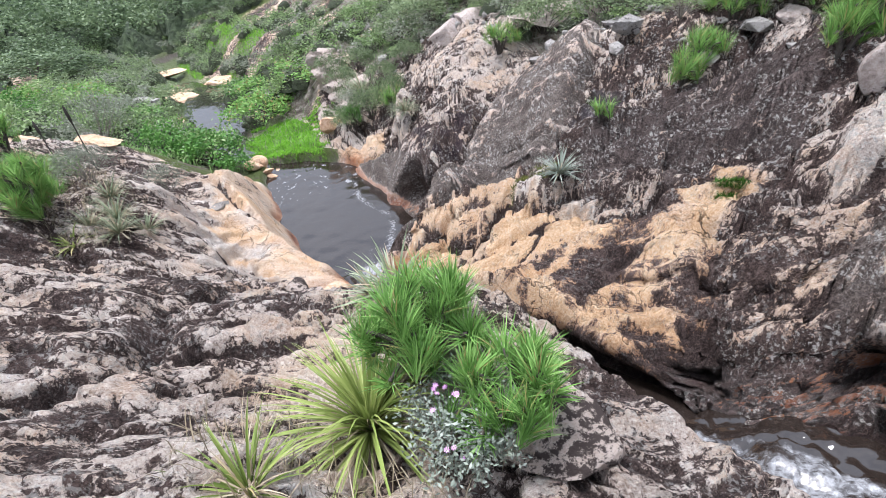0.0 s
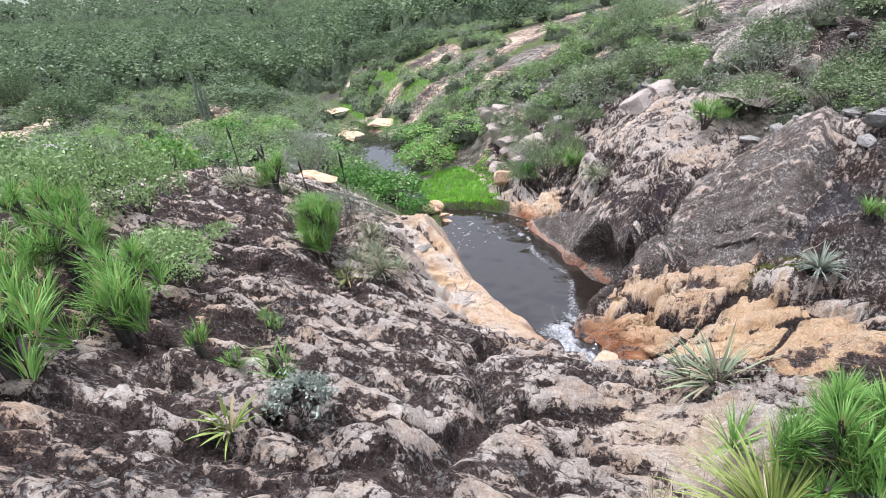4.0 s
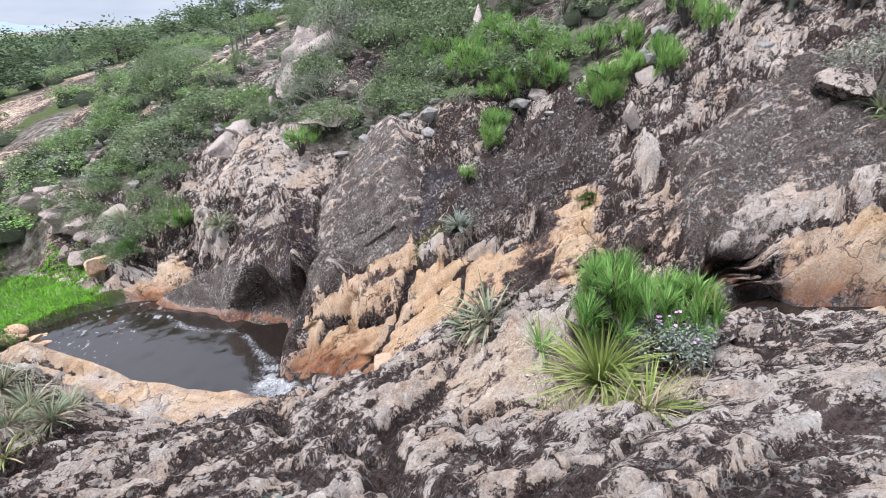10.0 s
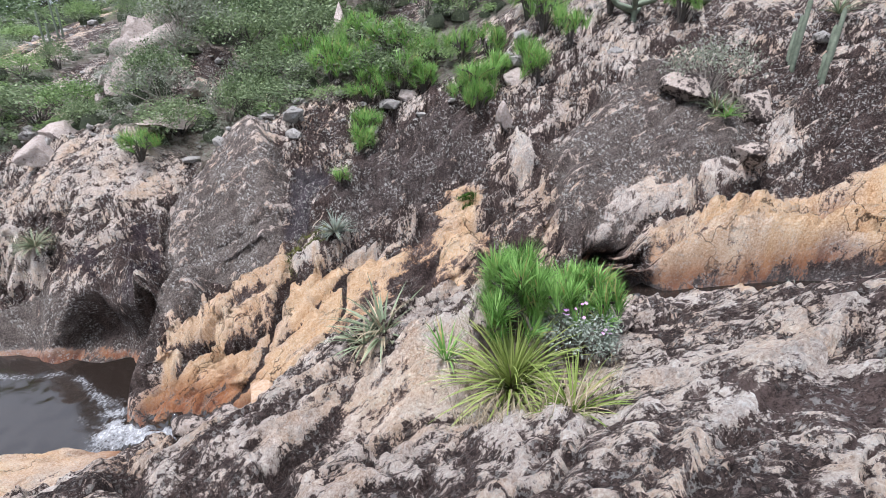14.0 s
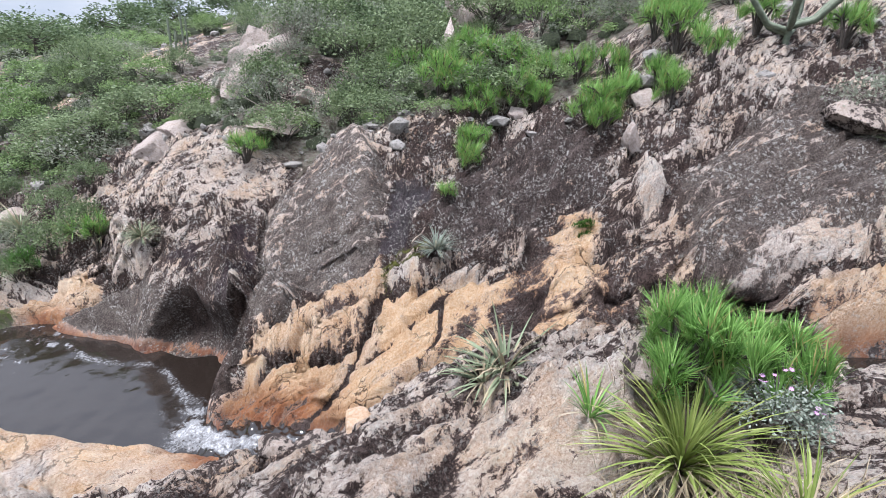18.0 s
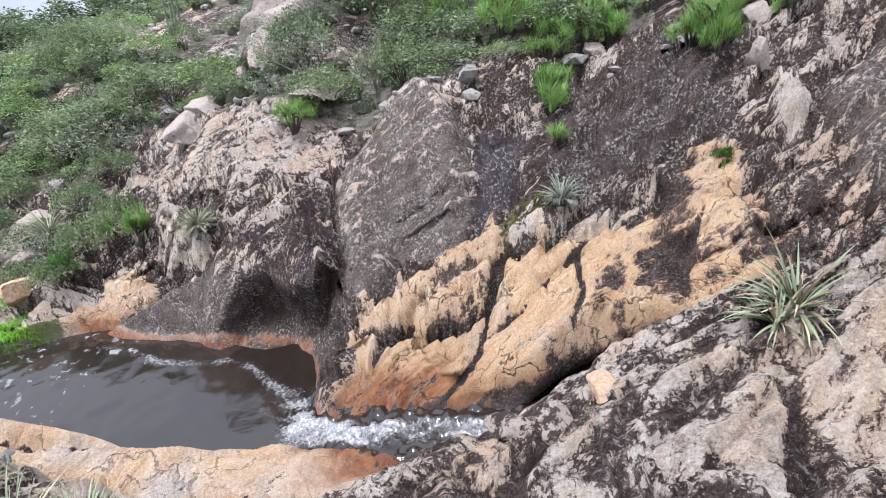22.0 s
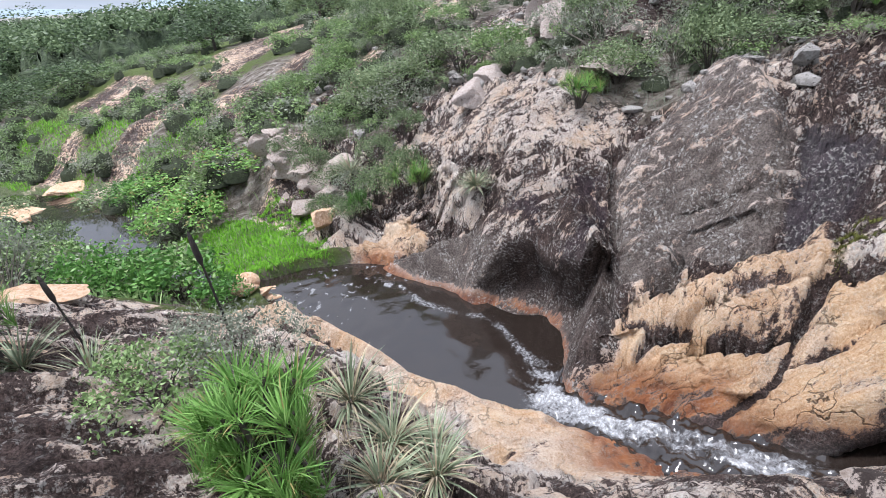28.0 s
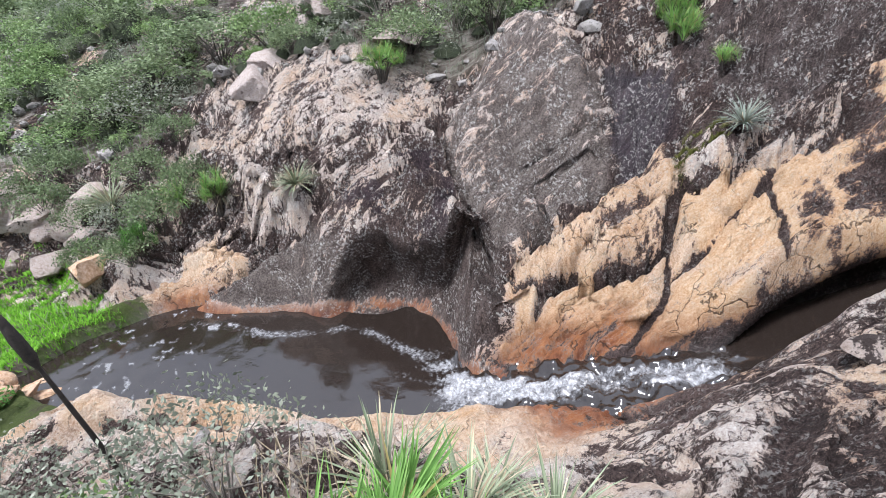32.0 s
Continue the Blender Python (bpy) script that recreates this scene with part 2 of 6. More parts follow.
# the forms of the far wall, as outlines on the plan (along, across)
PILLAR = [(1.11, 5.00), (0.45, 4.12), (-0.14, 3.19), (-0.23, 2.51), (-0.17, 2.19), (0.30, 1.99), (0.55, 1.58), (0.60, 1.32), (0.97, 1.24), (1.16, 1.34), (1.46, 1.99), (1.81, 2.74), (1.99, 3.27), (1.54, 3.69), (1.45, 4.32)]
RECESS = [(3.17, 2.02), (2.65, 2.05), (1.75, 1.64), (1.20, 1.39), (1.09, 1.08), (1.28, 0.63), (1.82, 0.95), (2.69, 1.35), (3.41, 1.60), (3.56, 1.83)]
GREY_MASS = [(5.86, 1.82), (5.30, 2.07), (4.59, 2.25), (3.92, 2.36), (3.29, 2.06), (3.12, 1.82), (3.54, 1.65), (3.92, 1.62), (4.58, 1.62), (5.21, 1.62)]
WEDGE = [(6.96, 1.35), (6.62, 1.83), (6.12, 2.30), (6.11, 2.64), (5.62, 2.79), (4.88, 2.45), (4.93, 2.25), (5.63, 1.98), (6.10, 1.80), (6.47, 1.51)]
LEFT_ROCK = [(5.10, 3.03), (4.84, 3.15), (4.33, 2.92), (4.28, 2.79), (3.75, 2.63), (3.70, 2.41), (4.40, 2.40), (4.98, 2.72)]
ORANGE = [(1.12, 0.60), (0.61, 1.00), (-0.11, 1.01), (-0.59, 1.04), (-0.70, 1.41), (-0.97, 1.45), (-1.33, 1.50), (-1.95, 1.57), (-2.44, 1.75), (-2.54, 1.85), (-2.75, 2.25), (-3.30, 2.28), (-3.22, 1.70), (-3.50, 1.36), (-3.74, 1.10), (-3.60, 0.60), (-2.6, 0.35), (-1.6, 0.0), (-0.6, -0.1), (0.23, 0.1), (0.9, 0.30)]
EGG = [(0.38, 0.52), (0.14, 0.73), (-0.34, 0.77), (-0.62, 1.00), (-0.55, 0.66), (-0.22, 0.30), (0.12, 0.28), (0.37, 0.38)]
WEDGE_LOW = [(1.05, 1.0), (0.97, 1.2), (0.58, 1.32), (0.25, 1.45), (0.05, 1.5), (-0.34, 1.62), (-0.66, 1.85), (-0.72, 1.45), (-0.6, 1.08), (-0.11, 1.03), (0.54, 1.07), (0.9, 0.85)]
NOTCH = [(0.30, 1.99), (-0.33, 2.12), (-0.84, 2.27), (-0.95, 1.90), (-0.70, 1.88), (-0.40, 1.66), (-0.09, 1.56), (0.20, 1.58)]
WET_SHEET = [(-0.22, 3.37), (-0.78, 3.57), (-1.05, 2.44), (-0.85, 2.36), (-0.72, 2.05), (-0.33, 2.12), (-0.23, 2.60)]
STAIN_A = [(-1.50, 0.61), (-1.82, 1.15), (-2.10, 1.15), (-1.98, 0.66), (-1.69, 0.55)]
STAIN_B = [(-2.10, 1.25), (-2.61, 1.45), (-3.00, 1.40), (-3.05, 0.97), (-2.55, 0.80), (-2.04, 0.75)]
DARK_BLOCK = [(3.10, 2.78), (2.06, 3.01), (1.49, 1.99), (1.20, 1.41), (1.76, 1.66), (2.67, 2.06), (3.24, 2.32), (3.46, 2.68)]
SPECK_BAND = [(-3.80, 2.19), (-4.11, 2.01), (-4.14, 1.54), (-4.25, 1.31), (-4.41, 1.08), (-3.87, 0.75), (-3.40, 1.10), (-3.25, 1.42), (-3.46, 1.71)]
WHITE = [(-3.63, 2.75), (-3.88, 2.60), (-3.92, 2.38), (-3.84, 2.21), (-3.63, 2.26), (-3.51, 2.51)]
BIG_SLAB = [(-4.00, 2.47), (-4.68, 2.93), (-5.57, 3.56), (-6.3, 3.6), (-6.5, 2.3), (-6.0, 1.85), (-5.10, 1.50), (-4.65, 1.24), (-4.25, 1.32), (-4.15, 1.59), (-4.12, 2.06)]
UPPER_DARK = [(-1.15, 3.45), (-1.71, 4.26), (-2.83, 4.41), (-2.91, 3.37), (-3.32, 2.46), (-2.62, 2.55), (-2.44, 2.07), (-1.76, 1.75), (-1.20, 2.05)]
STRIP = [(-5.16, 0.70), (-5.17, 1.34), (-5.66, 1.44), (-6.52, 1.77), (-8.0, 2.0), (-8.0, 0.9), (-6.40, 0.85), (-5.65, 0.80)]
PALE_LEFT = [(6.32, 4.01), (5.31, 4.69), (4.08, 4.74), (2.6, 4.6), (1.9, 3.9), (2.3, 3.35), (3.20, 3.26), (3.69, 3.11), (4.36, 3.39), (5.01, 3.32)]
# rounded forms: outline, how proud it stands (or deep it lies), how wide its shoulder is
FORMS = [(PILLAR, 0.34, 0.30), (GREY_MASS, 0.20, 0.28), (WEDGE, 0.24, 0.2), (LEFT_ROCK, 0.36, 0.2), (ORANGE, 0.16, 0.30), (EGG, 0.12, 0.18), (WEDGE_LOW, 0.10, 0.10),
         (NOTCH, -0.36, 0.12), (WET_SHEET, -0.16, 0.12), (BIG_SLAB, 0.16, 0.22), (WHITE, 0.18, 0.08), (DARK_BLOCK, -0.05, 0.1), (SPECK_BAND, -0.04, 0.1)]
RIDGE_LINE = [(2.09, 3.15), (1.74, 3.54), (1.53, 3.80), (1.44, 4.27), (1.09, 4.79)]
ORANGE_TOP = [(0.54, 1.07), (-0.11, 1.01), (-0.59, 1.05), (-0.73, 1.39), (-1.00, 1.43), (-1.33, 1.49), (-1.71, 1.48), (-2.00, 1.58), (-2.38, 1.76), (-2.50, 2.07), (-2.24, 2.12)]
LEDGE_LINE = [(-4.56, 1.12), (-4.77, 1.27), (-5.18, 1.48), (-5.42, 1.50), (-5.74, 1.54), (-6.09, 1.74), (-6.54, 1.97), (-7.2, 2.3)]
# cracks of the far wall and of the near slabs: line on the plan, width, depth
CRACKS = [
    (ORANGE_TOP, 0.045, 0.16),
    ([(-0.65, 0.78), (-0.98, 0.95), (-1.23, 1.10), (-1.36, 1.20), (-1.68, 1.43), (-2.00, 1.58)], 0.035, 0.12),
    ([(0.95, 1.02), (0.54, 1.06), (-0.11, 1.02), (-0.62, 1.02), (-0.72, 1.30)], 0.05, 0.18),
    ([(-0.62, 1.0), (-0.56, 0.66), (-0.22, 0.28), (0.12, 0.24), (0.40, 0.36)], 0.035, 0.05),
    ([(0.62, 1.30), (0.55, 1.58), (0.30, 1.95), (-0.15, 2.10), (-0.45, 2.19)], 0.05, 0.14),
    ([(1.16, 1.34), (1.46, 1.99), (1.81, 2.74), (1.99, 3.27)], 0.06, 0.10),
    ([(1.99, 3.27), (1.58, 3.66), (1.48, 4.25), (1.12, 4.8)], 0.12, 0.14),
    ([(3.55, 1.95), (4.0, 2.38), (4.7, 2.40), (4.95, 2.22)], 0.07, 0.16),
    ([(4.88, 2.25), (5.63, 1.98), (6.10, 1.80), (6.47, 1.51)], 0.05, 0.14),
    ([(-1.50, 0.55), (-1.62, 0.95), (-1.55, 1.30)], 0.03, 0.06),
    ([(-2.55, 0.85), (-2.62, 1.25), (-2.80, 1.55)], 0.03, 0.06),
    (LEDGE_LINE, 0.10, 0.20),
]
NEAR_CRACKS = [
    ([(-0.9, -2.0), (-1.5, -2.5), (-2.2, -2.6), (-2.9, -3.3)], 0.09, 0.11),
    ([(-0.6, -1.7), (-0.2, -2.2), (0.2, -3.0), (0.9, -3.3)], 0.10, 0.10),
    ([(-2.4, -1.6), (-2.2, -2.3), (-2.6, -2.9), (-2.5, -3.6)], 0.06, 0.07),
    ([(-1.4, -1.2), (-1.1, -1.9), (-0.9, -2.6)], 0.06, 0.09),
    ([(1.2, -1.2), (1.3, -2.0), (1.0, -2.7)], 0.05, 0.06),
    ([(-2.1, -4.5), (-2.5, -4.0), (-2.8, -3.7)], 0.08, 0.10),
    ([(2.6, -1.0), (3.4, -1.25), (4.2, -1.3)], 0.06, 0.09),
]


# broad swellings and dips: along, across, two reaches, height
SWELLS = [
    (2.4, -0.95, 1.9, 0.42, 0.34), (4.1, -1.0, 0.9, 0.4, 0.12), (2.5, 3.1, 0.6, 0.5, 0.20), (-7.4, 1.75, 1.0, 0.6, -0.40),
    (-5.4, 0.6, 0.6, 0.35, 0.38), (2.4, -3.4, 0.9, 0.5, -0.24), (0.4, -2.1, 0.9, 0.5, -0.20), (0.35, -0.70, 0.9, 0.32, -0.22),
    (1.6, -1.75, 0.9, 0.4, -0.30), (0.5, -1.2, 0.7, 0.4, -0.22), (7.2, 2.3, 0.9, 0.55, 0.75), (9.6, 3.3, 0.8, 0.6, 0.5),
    (-3.4, -1.2, 0.9, 0.34, 0.30), (-3.55, -1.78, 0.3, 0.25, -0.2),
]


def strata(x, y, z, w=0.10):
    """The tilted beds of the rock: which bed, and how far through it."""
    bed = 0.66 * y + 0.70 * z + w * fbm(x * 0.8, y * 0.8, 3, 41) + 0.06 * x
    return bed


def lumps(x, y, z):
    """Rounded knobs of three sizes with sharp creases between them, 0 in a crease; z is the broad height."""
    v = 0.66 * y - 0.75 * z
    wx, wv = x + 0.12 * vnoise(x * 3, v * 3, 35), v + 0.10 * vnoise(x * 3, v * 3, 36)
    n1 = np.abs(vnoise(wx * 1.1 + 0.4 * v, wv * 3.4, 12))
    n2 = np.abs(vnoise(wx * 2.8 - 0.6 * v, wv * 8.5, 15))
    n3 = np.abs(vnoise(wx * 6.5, wv * 17.0, 13))
    return n1, n2, n3


def land(a, b, fine=True):
    """Height of the ground."""
    x, y = to_xy(a, b)
    z = base_height(a, b)
    z0 = z
    rock = rock_amount(a, b)
    reach = np.exp(-np.maximum(np.abs(a) - 12, 0) / 20) * np.exp(-np.maximum(np.abs(b) - 9, 0) / 20)
    centre, half, level = stream_at(a)
    near = smooth(0.1, -0.9, b - centre)
    bed = strata(x, y, z)
    s = bed * 4.6
    frac = s - np.floor(s)
    vary = 0.5 + 0.5 * vnoise(x * 0.7, np.floor(s) * 7.3, 44)
    ledge = vary * (0.55 - frac) * smooth(0.0, 0.10, frac)
    s2 = bed * 12.0 + 0.8 * vnoise(x * 1.5, y * 1.5, 45)
    frac2 = s2 - np.floor(s2)
    ledge2 = (0.5 + 0.5 * vnoise(x * 1.6, np.floor(s2) * 5.1, 46)) * (0.5 - frac2) * smooth(0.0, 0.15, frac2)
    calm = 1 - 0.75 * bump_at(a, b, 2.2, -0.9, 1.7, 0.6)
    swell = 0.08 * fbm(x * 0.9, y * 0.9, 2, 77) + 0.03 * fbm(x * 2.4 - z, y * 2.4 + z, 3, 78)
    z = z + rock * reach * (swell + near * calm * (0.14 * ledge + 0.09 * ledge2) + (1 - near) * (0.12 * ledge + 0.06 * ledge2))
    z = z + (1 - rock) * 0.10 * fbm(x * 0.7, y * 0.7, 3, 8)
    # the forms of the far wall
    for pts, h, w in FORMS:
        z = z + h * smooth(-0.03, w, reach_in(a, b, pts))
    for ca, cb, ra, rb, h in SWELLS:
        z = z + h * bump_at(a, b, ca, cb, ra, rb)
    for pts, w, depth in CRACKS:
        z = z - 1.0 * depth * groove(a, b, pts, w * 0.8)
    for pts, w, depth in NEAR_CRACKS:
        z = z - 1.5 * depth * groove(a, b, pts, w)
    if fine:
        n1, n2, n3 = lumps(x, y, z0)
        grit = vnoise(x * 15 + z0 * 7, y * 15, 14)
        slick = 1 - 0.7 * bump_at(a, b, 1.8, -0.8, 1.6, 0.5) - 0.45 * smooth(0.0, 0.4, b - centre) * smooth(1.4, 0.9, b - centre) * (a < 1) - 0.4 * bump_at(a, b, 0.6, 2.6, 1.0, 1.0)
        wall = smooth(0.05, 0.45, b - centre) * smooth(7.5, 6.5, b)
        plain_face = np.clip(smooth(0.0, 0.2, reach_in(a, b, PILLAR)) + smooth(0.0, 0.2, reach_in(a, b, BIG_SLAB)) + smooth(0.0, 0.2, reach_in(a, b, GREY_MASS)) + 0.85 * smooth(0.0, 0.2, reach_in(a, b, PALE_LEFT)) + 0.8 * smooth(0.0, 0.2, reach_in(a, b, ORANGE)), 0, 1)
        z = z + rock * reach * slick * (1 - 0.5 * plain_face) * (0.030 * (n1 - 0.3) + 0.026 * (n2 - 0.3) + 0.022 * (n3 - 0.3) + 0.016 * grit)
        # broken blocks: the beds of the wall rise away from the pool, those of the slabs run level
        up = b * 1.6
        wob = 0.16 * vnoise(a * 2.2, up * 2.2, 81)
        u, v = 0.80 * a - 0.60 * up + wob, 0.60 * a + 0.80 * up + 0.5 * wob
        c1, t1, s1, e1 = cells(u * 1.25, v * 2.9, 301)
        c2, t2, s2_, e2 = cells(u * 3.3 + 0.3 * wob, v * 6.5, 311)
        blocks = 0.09 * c1 + 0.12 * (t1 * c1 - s1) + 0.045 * c2 + 0.06 * (t2 * c2 - s2_) - 0.09 * smooth(0.08, 0.0, e1) - 0.04 * smooth(0.12, 0.0, e2)
        z = z + rock * reach * wall * (1 - 0.75 * plain_face) * blocks
        uu, vv = x + 0.10 * vnoise(x * 2.5, y * 2.5, 82), 0.66 * y + 0.70 * z0 + 0.10 * vnoise(x * 2.0, y * 2.0, 83)
        d1, p1, q1, g1 = cells(uu * 1.5 + 0.6 * vv, vv * 5.0, 321)
        d2, p2, q2, g2 = cells(uu * 4.2, vv * 11.0, 331)
        d3 = cells(uu * 9.0, vv * 19.0, 341)[0]
        slabs = 0.036 * d1 + 0.045 * (p1 * d1 - q1) + 0.024 * d2 + 0.026 * (p2 * d2 - q2) + 0.014 * d3 - 0.03 * smooth(0.08, 0.0, g1) * smooth(-0.3, 0.3, d1) - 0.012 * smooth(0.12, 0.0, g2)
        z = z + rock * reach * near * slick * slabs
    # the stream's channel and the pool
    off = np.abs(b - centre + 0.10 * vnoise(a * 1.7, b * 0.4, 50)) - half
    steep = np.where(b > centre, 6.0 - 3.4 * smooth(-0.6, 1.0, a), 2.4 - 0.5 * smooth(-1.6, -0.2, a))
    chan = level - 0.16 + np.where(off > 0, off * steep, np.maximum(off * 0.7, -0.5))
    chan = chan + 0.05 * fbm(x * 3, y * 3, 2, 91)
    k = 0.10
    h = np.clip(0.5 + 0.5 * (chan - z) / k, 0, 1)
    carved = chan * (1 - h) + z * h - k * h * (1 - h)
    return np.where(a < 26, carved, z)


def ground_z(x, y):
    a, b = to_ab(np.array([x], float), np.array([y], float))
    return float(land(a, b)[0])


# ---- node helpers ----
def material(name):
    m = bpy.data.materials.new(name)
    m.use_nodes = True
    return m, m.node_tree.nodes, m.node_tree.links, m.node_tree.nodes["Principled BSDF"]


def noise_node(n, l, vec, scale, detail=5.0, rough=0.6):
    t = n.new("ShaderNodeTexNoise")
    t.inputs["Scale"].default_value, t.inputs["Detail"].default_value, t.inputs["Roughness"].default_value = scale, detail, rough
    l.new(vec, t.inputs["Vector"])
    return t.outputs["Fac"]


def ramp(n, l, fac, stops):
    r = n.new("ShaderNodeValToRGB")
    e = r.color_ramp.elements
    while len(e) < len(stops):
        e.new(0.5)
    for el, (p, c) in zip(e, stops):
        el.position = p
        el.color = (*c, 1) if len(c) == 3 else c
    l.new(fac, r.inputs["Fac"])
    return r.outputs["Color"]


def step(n, l, fac, lo, hi):
    r = n.new("ShaderNodeMapRange")
    r.interpolation_type = "SMOOTHSTEP"
    r.inputs["From Min"].default_value, r.inputs["From Max"].default_value = lo, hi
    l.new(fac, r.inputs["Value"])
    return r.outputs["Result"]


def math_node(n, l, op, a, b):
    m = n.new("ShaderNodeMath")
    m.operation = op
    for s, v in zip(m.inputs, (a, b)):
        if isinstance(v, (int, float)):
            s.default_value = v
        else:
            l.new(v, s)
    return m.outputs[0]


def mix(n, l, fac, a, b):
    m = n.new("ShaderNodeMix")
    m.data_type = "RGBA"
    for s, v in ((m.inputs["Factor"], fac), (m.inputs["A"], a), (m.inputs["B"], b)):
        if isinstance(v, (int, float)):
            s.default_value = v
        elif isinstance(v, tuple):
            s.default_value = (*v, 1)
        else:
            l.new(v, s)
    return m.outputs["Result"]


def bump(n, l, bsdf, height, strength, dist):
    b = n.new("ShaderNodeBump")
    b.inputs["Strength"].default_value, b.inputs["Distance"].default_value = strength, dist
    l.new(height, b.inputs["Height"])
    l.new(b.outputs["Normal"], bsdf.inputs["Normal"])


def attribute(n, name):
    a = n.new("ShaderNodeAttribute")
    a.attribute_name = name
    return a.outputs["Fac"]


# ---- materials ----
def rock_ground():
    m, n, l, p = material("rock_and_soil")
    co = n.new("ShaderNodeTexCoord").outputs["Object"]
    orange, dark, soil, green, rust, speckle, crackle, face, violet = (attribute(n, k) for k in ("orange", "dark", "soil", "green", "rust", "speckle", "crackle", "smooth_face", "violet"))

    def about(v, k):
        return math_node(n, l, "MULTIPLY", math_node(n, l, "SUBTRACT", v, 0.5), k)

    # the grain runs along the beds
    beds = n.new("ShaderNodeCombineXYZ")
    l.new(math_node(n, l, "MULTIPLY", attribute(n, "grain_u"), 0.50), beds.inputs[0])
    l.new(attribute(n, "grain_v"), beds.inputs[1])
    sep = n.new("ShaderNodeSeparateXYZ")
    l.new(co, sep.inputs["Vector"])
    l.new(math_node(n, l, "MULTIPLY", sep.outputs["Z"], 0.25), beds.inputs[2])
    grain = beds.outputs["Vector"]
    big = noise_node(n, l, co, 1.3, 6)
    mid = noise_node(n, l, grain, 12.0, 12, 0.70)
    fine = noise_node(n, l, co, 42.0, 10, 0.80)
    blot = noise_node(n, l, grain, 5.5, 14, 0.68)
    speck = noise_node(n, l, co, 90.0, 4, 0.7)
    tone = math_node(n, l, "ADD", math_node(n, l, "MULTIPLY", fine, 0.45), math_node(n, l, "MULTIPLY", blot, 0.25))
    tone = math_node(n, l, "ADD", tone, math_node(n, l, "ADD", math_node(n, l, "MULTIPLY", speck, 0.18), 0.06))
    pale = ramp(n, l, tone, [(0.38, (0.15, 0.100, 0.080)), (0.44, (0.45, 0.350, 0.295)), (0.50, (0.72, 0.63, 0.56)), (0.56, (0.90, 0.86, 0.81))])
    warm = ramp(n, l, tone, [(0.37, (0.28, 0.105, 0.040)), (0.43, (0.57, 0.315, 0.155)), (0.50, (0.74, 0.505, 0.31)), (0.58, (0.87, 0.72, 0.53))])
    stain = step(n, l, noise_node(n, l, co, 2.6, 5, 0.6), 0.42, 0.62)
    pale = mix(n, l, math_node(n, l, "MULTIPLY", stain, 0.35), pale, warm)
    col = mix(n, l, orange, pale, warm)
    col = mix(n, l, math_node(n, l, "MULTIPLY", rust, 0.95), col, ramp(n, l, blot, [(0.36, (0.13, 0.032, 0.012)), (0.5, (0.34, 0.115, 0.038)), (0.64, (0.55, 0.24, 0.09))]))
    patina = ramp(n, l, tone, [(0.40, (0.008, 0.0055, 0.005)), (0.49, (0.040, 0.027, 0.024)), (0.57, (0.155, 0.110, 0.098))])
    grey = ramp(n, l, tone, [(0.40, (0.018, 0.013, 0.011)), (0.48, (0.086, 0.069, 0.061)), (0.56, (0.27, 0.230, 0.205))])
    purple = ramp(n, l, tone, [(0.40, (0.008, 0.0055, 0.008)), (0.49, (0.036, 0.025, 0.032)), (0.57, (0.12, 0.088, 0.10))])
    patina = mix(n, l, violet, patina, purple)
    patina = mix(n, l, face, patina, grey)
    # clean orange faces keep few blotches
    ragged = math_node(n, l, "SUBTRACT", 1.0, math_node(n, l, "MULTIPLY", orange, 0.45))
    blotches = math_node(n, l, "ADD", math_node(n, l, "ADD", about(fine, 1.7), about(mid, 2.2)), about(blot, 2.6))
    edge = math_node(n, l, "ADD", dark, math_node(n, l, "MULTIPLY", blotches, ragged))
    # knobs and flakes with dark seams between them
    flake = n.new("ShaderNodeTexVoronoi")
    flake.feature = "DISTANCE_TO_EDGE"
    flake.inputs["Scale"].default_value = 15.0
    fw = n.new("ShaderNodeVectorMath")
    fw.operation = "MULTIPLY_ADD"
    fn = n.new("ShaderNodeTexNoise")
    fn.inputs["Scale"].default_value, fn.inputs["Detail"].default_value, fn.inputs["Roughness"].default_value = 9.0, 8.0, 0.65
    l.new(co, fn.inputs["Vector"])
    l.new(fn.outputs["Color"], fw.inputs[0])
    fw.inputs[1].default_value = (0.16, 0.16, 0.16)
    l.new(grain, fw.inputs[2])
    l.new(fw.outputs["Vector"], flake.inputs["Vector"])
    seam = math_node(n, l, "SUBTRACT", 1.0, step(n, l, flake.outputs["Distance"], 0.0, 0.16))
    rugged = math_node(n, l, "SUBTRACT", 1.0, math_node(n, l, "MAXIMUM", face, math_node(n, l, "MULTIPLY", orange, 0.75)))
    seam = math_node(n, l, "MULTIPLY", seam, rugged)
    edge = math_node(n, l, "ADD", edge, math_node(n, l, "MULTIPLY", seam, 0.34))
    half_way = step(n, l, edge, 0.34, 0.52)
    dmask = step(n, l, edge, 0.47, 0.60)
    wear_shade = ramp(n, l, tone, [(0.36, (0.070, 0.048, 0.041)), (0.48, (0.205, 0.155, 0.136)), (0.60, (0.42, 0.345, 0.31))])
    wear_shade = mix(n, l, math_node(n, l, "MULTIPLY", orange, 0.55), wear_shade, (0.36, 0.19, 0.10))
    col = mix(n, l, half_way, col, wear_shade)
    # this dark tone is patina, plus painted shade in dips, recess and undercut
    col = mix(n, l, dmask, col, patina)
    # lichen: crusts and small round spots
    spot = n.new("ShaderNodeTexVoronoi")
    spot.inputs["Scale"].default_value = 17.0
    sw = n.new("ShaderNodeVectorMath")
    sw.operation = "MULTIPLY_ADD"
    sn = n.new("ShaderNodeTexNoise")
    sn.inputs["Scale"].default_value, sn.inputs["Detail"].default_value = 40.0, 4.0
    l.new(co, sn.inputs["Vector"])
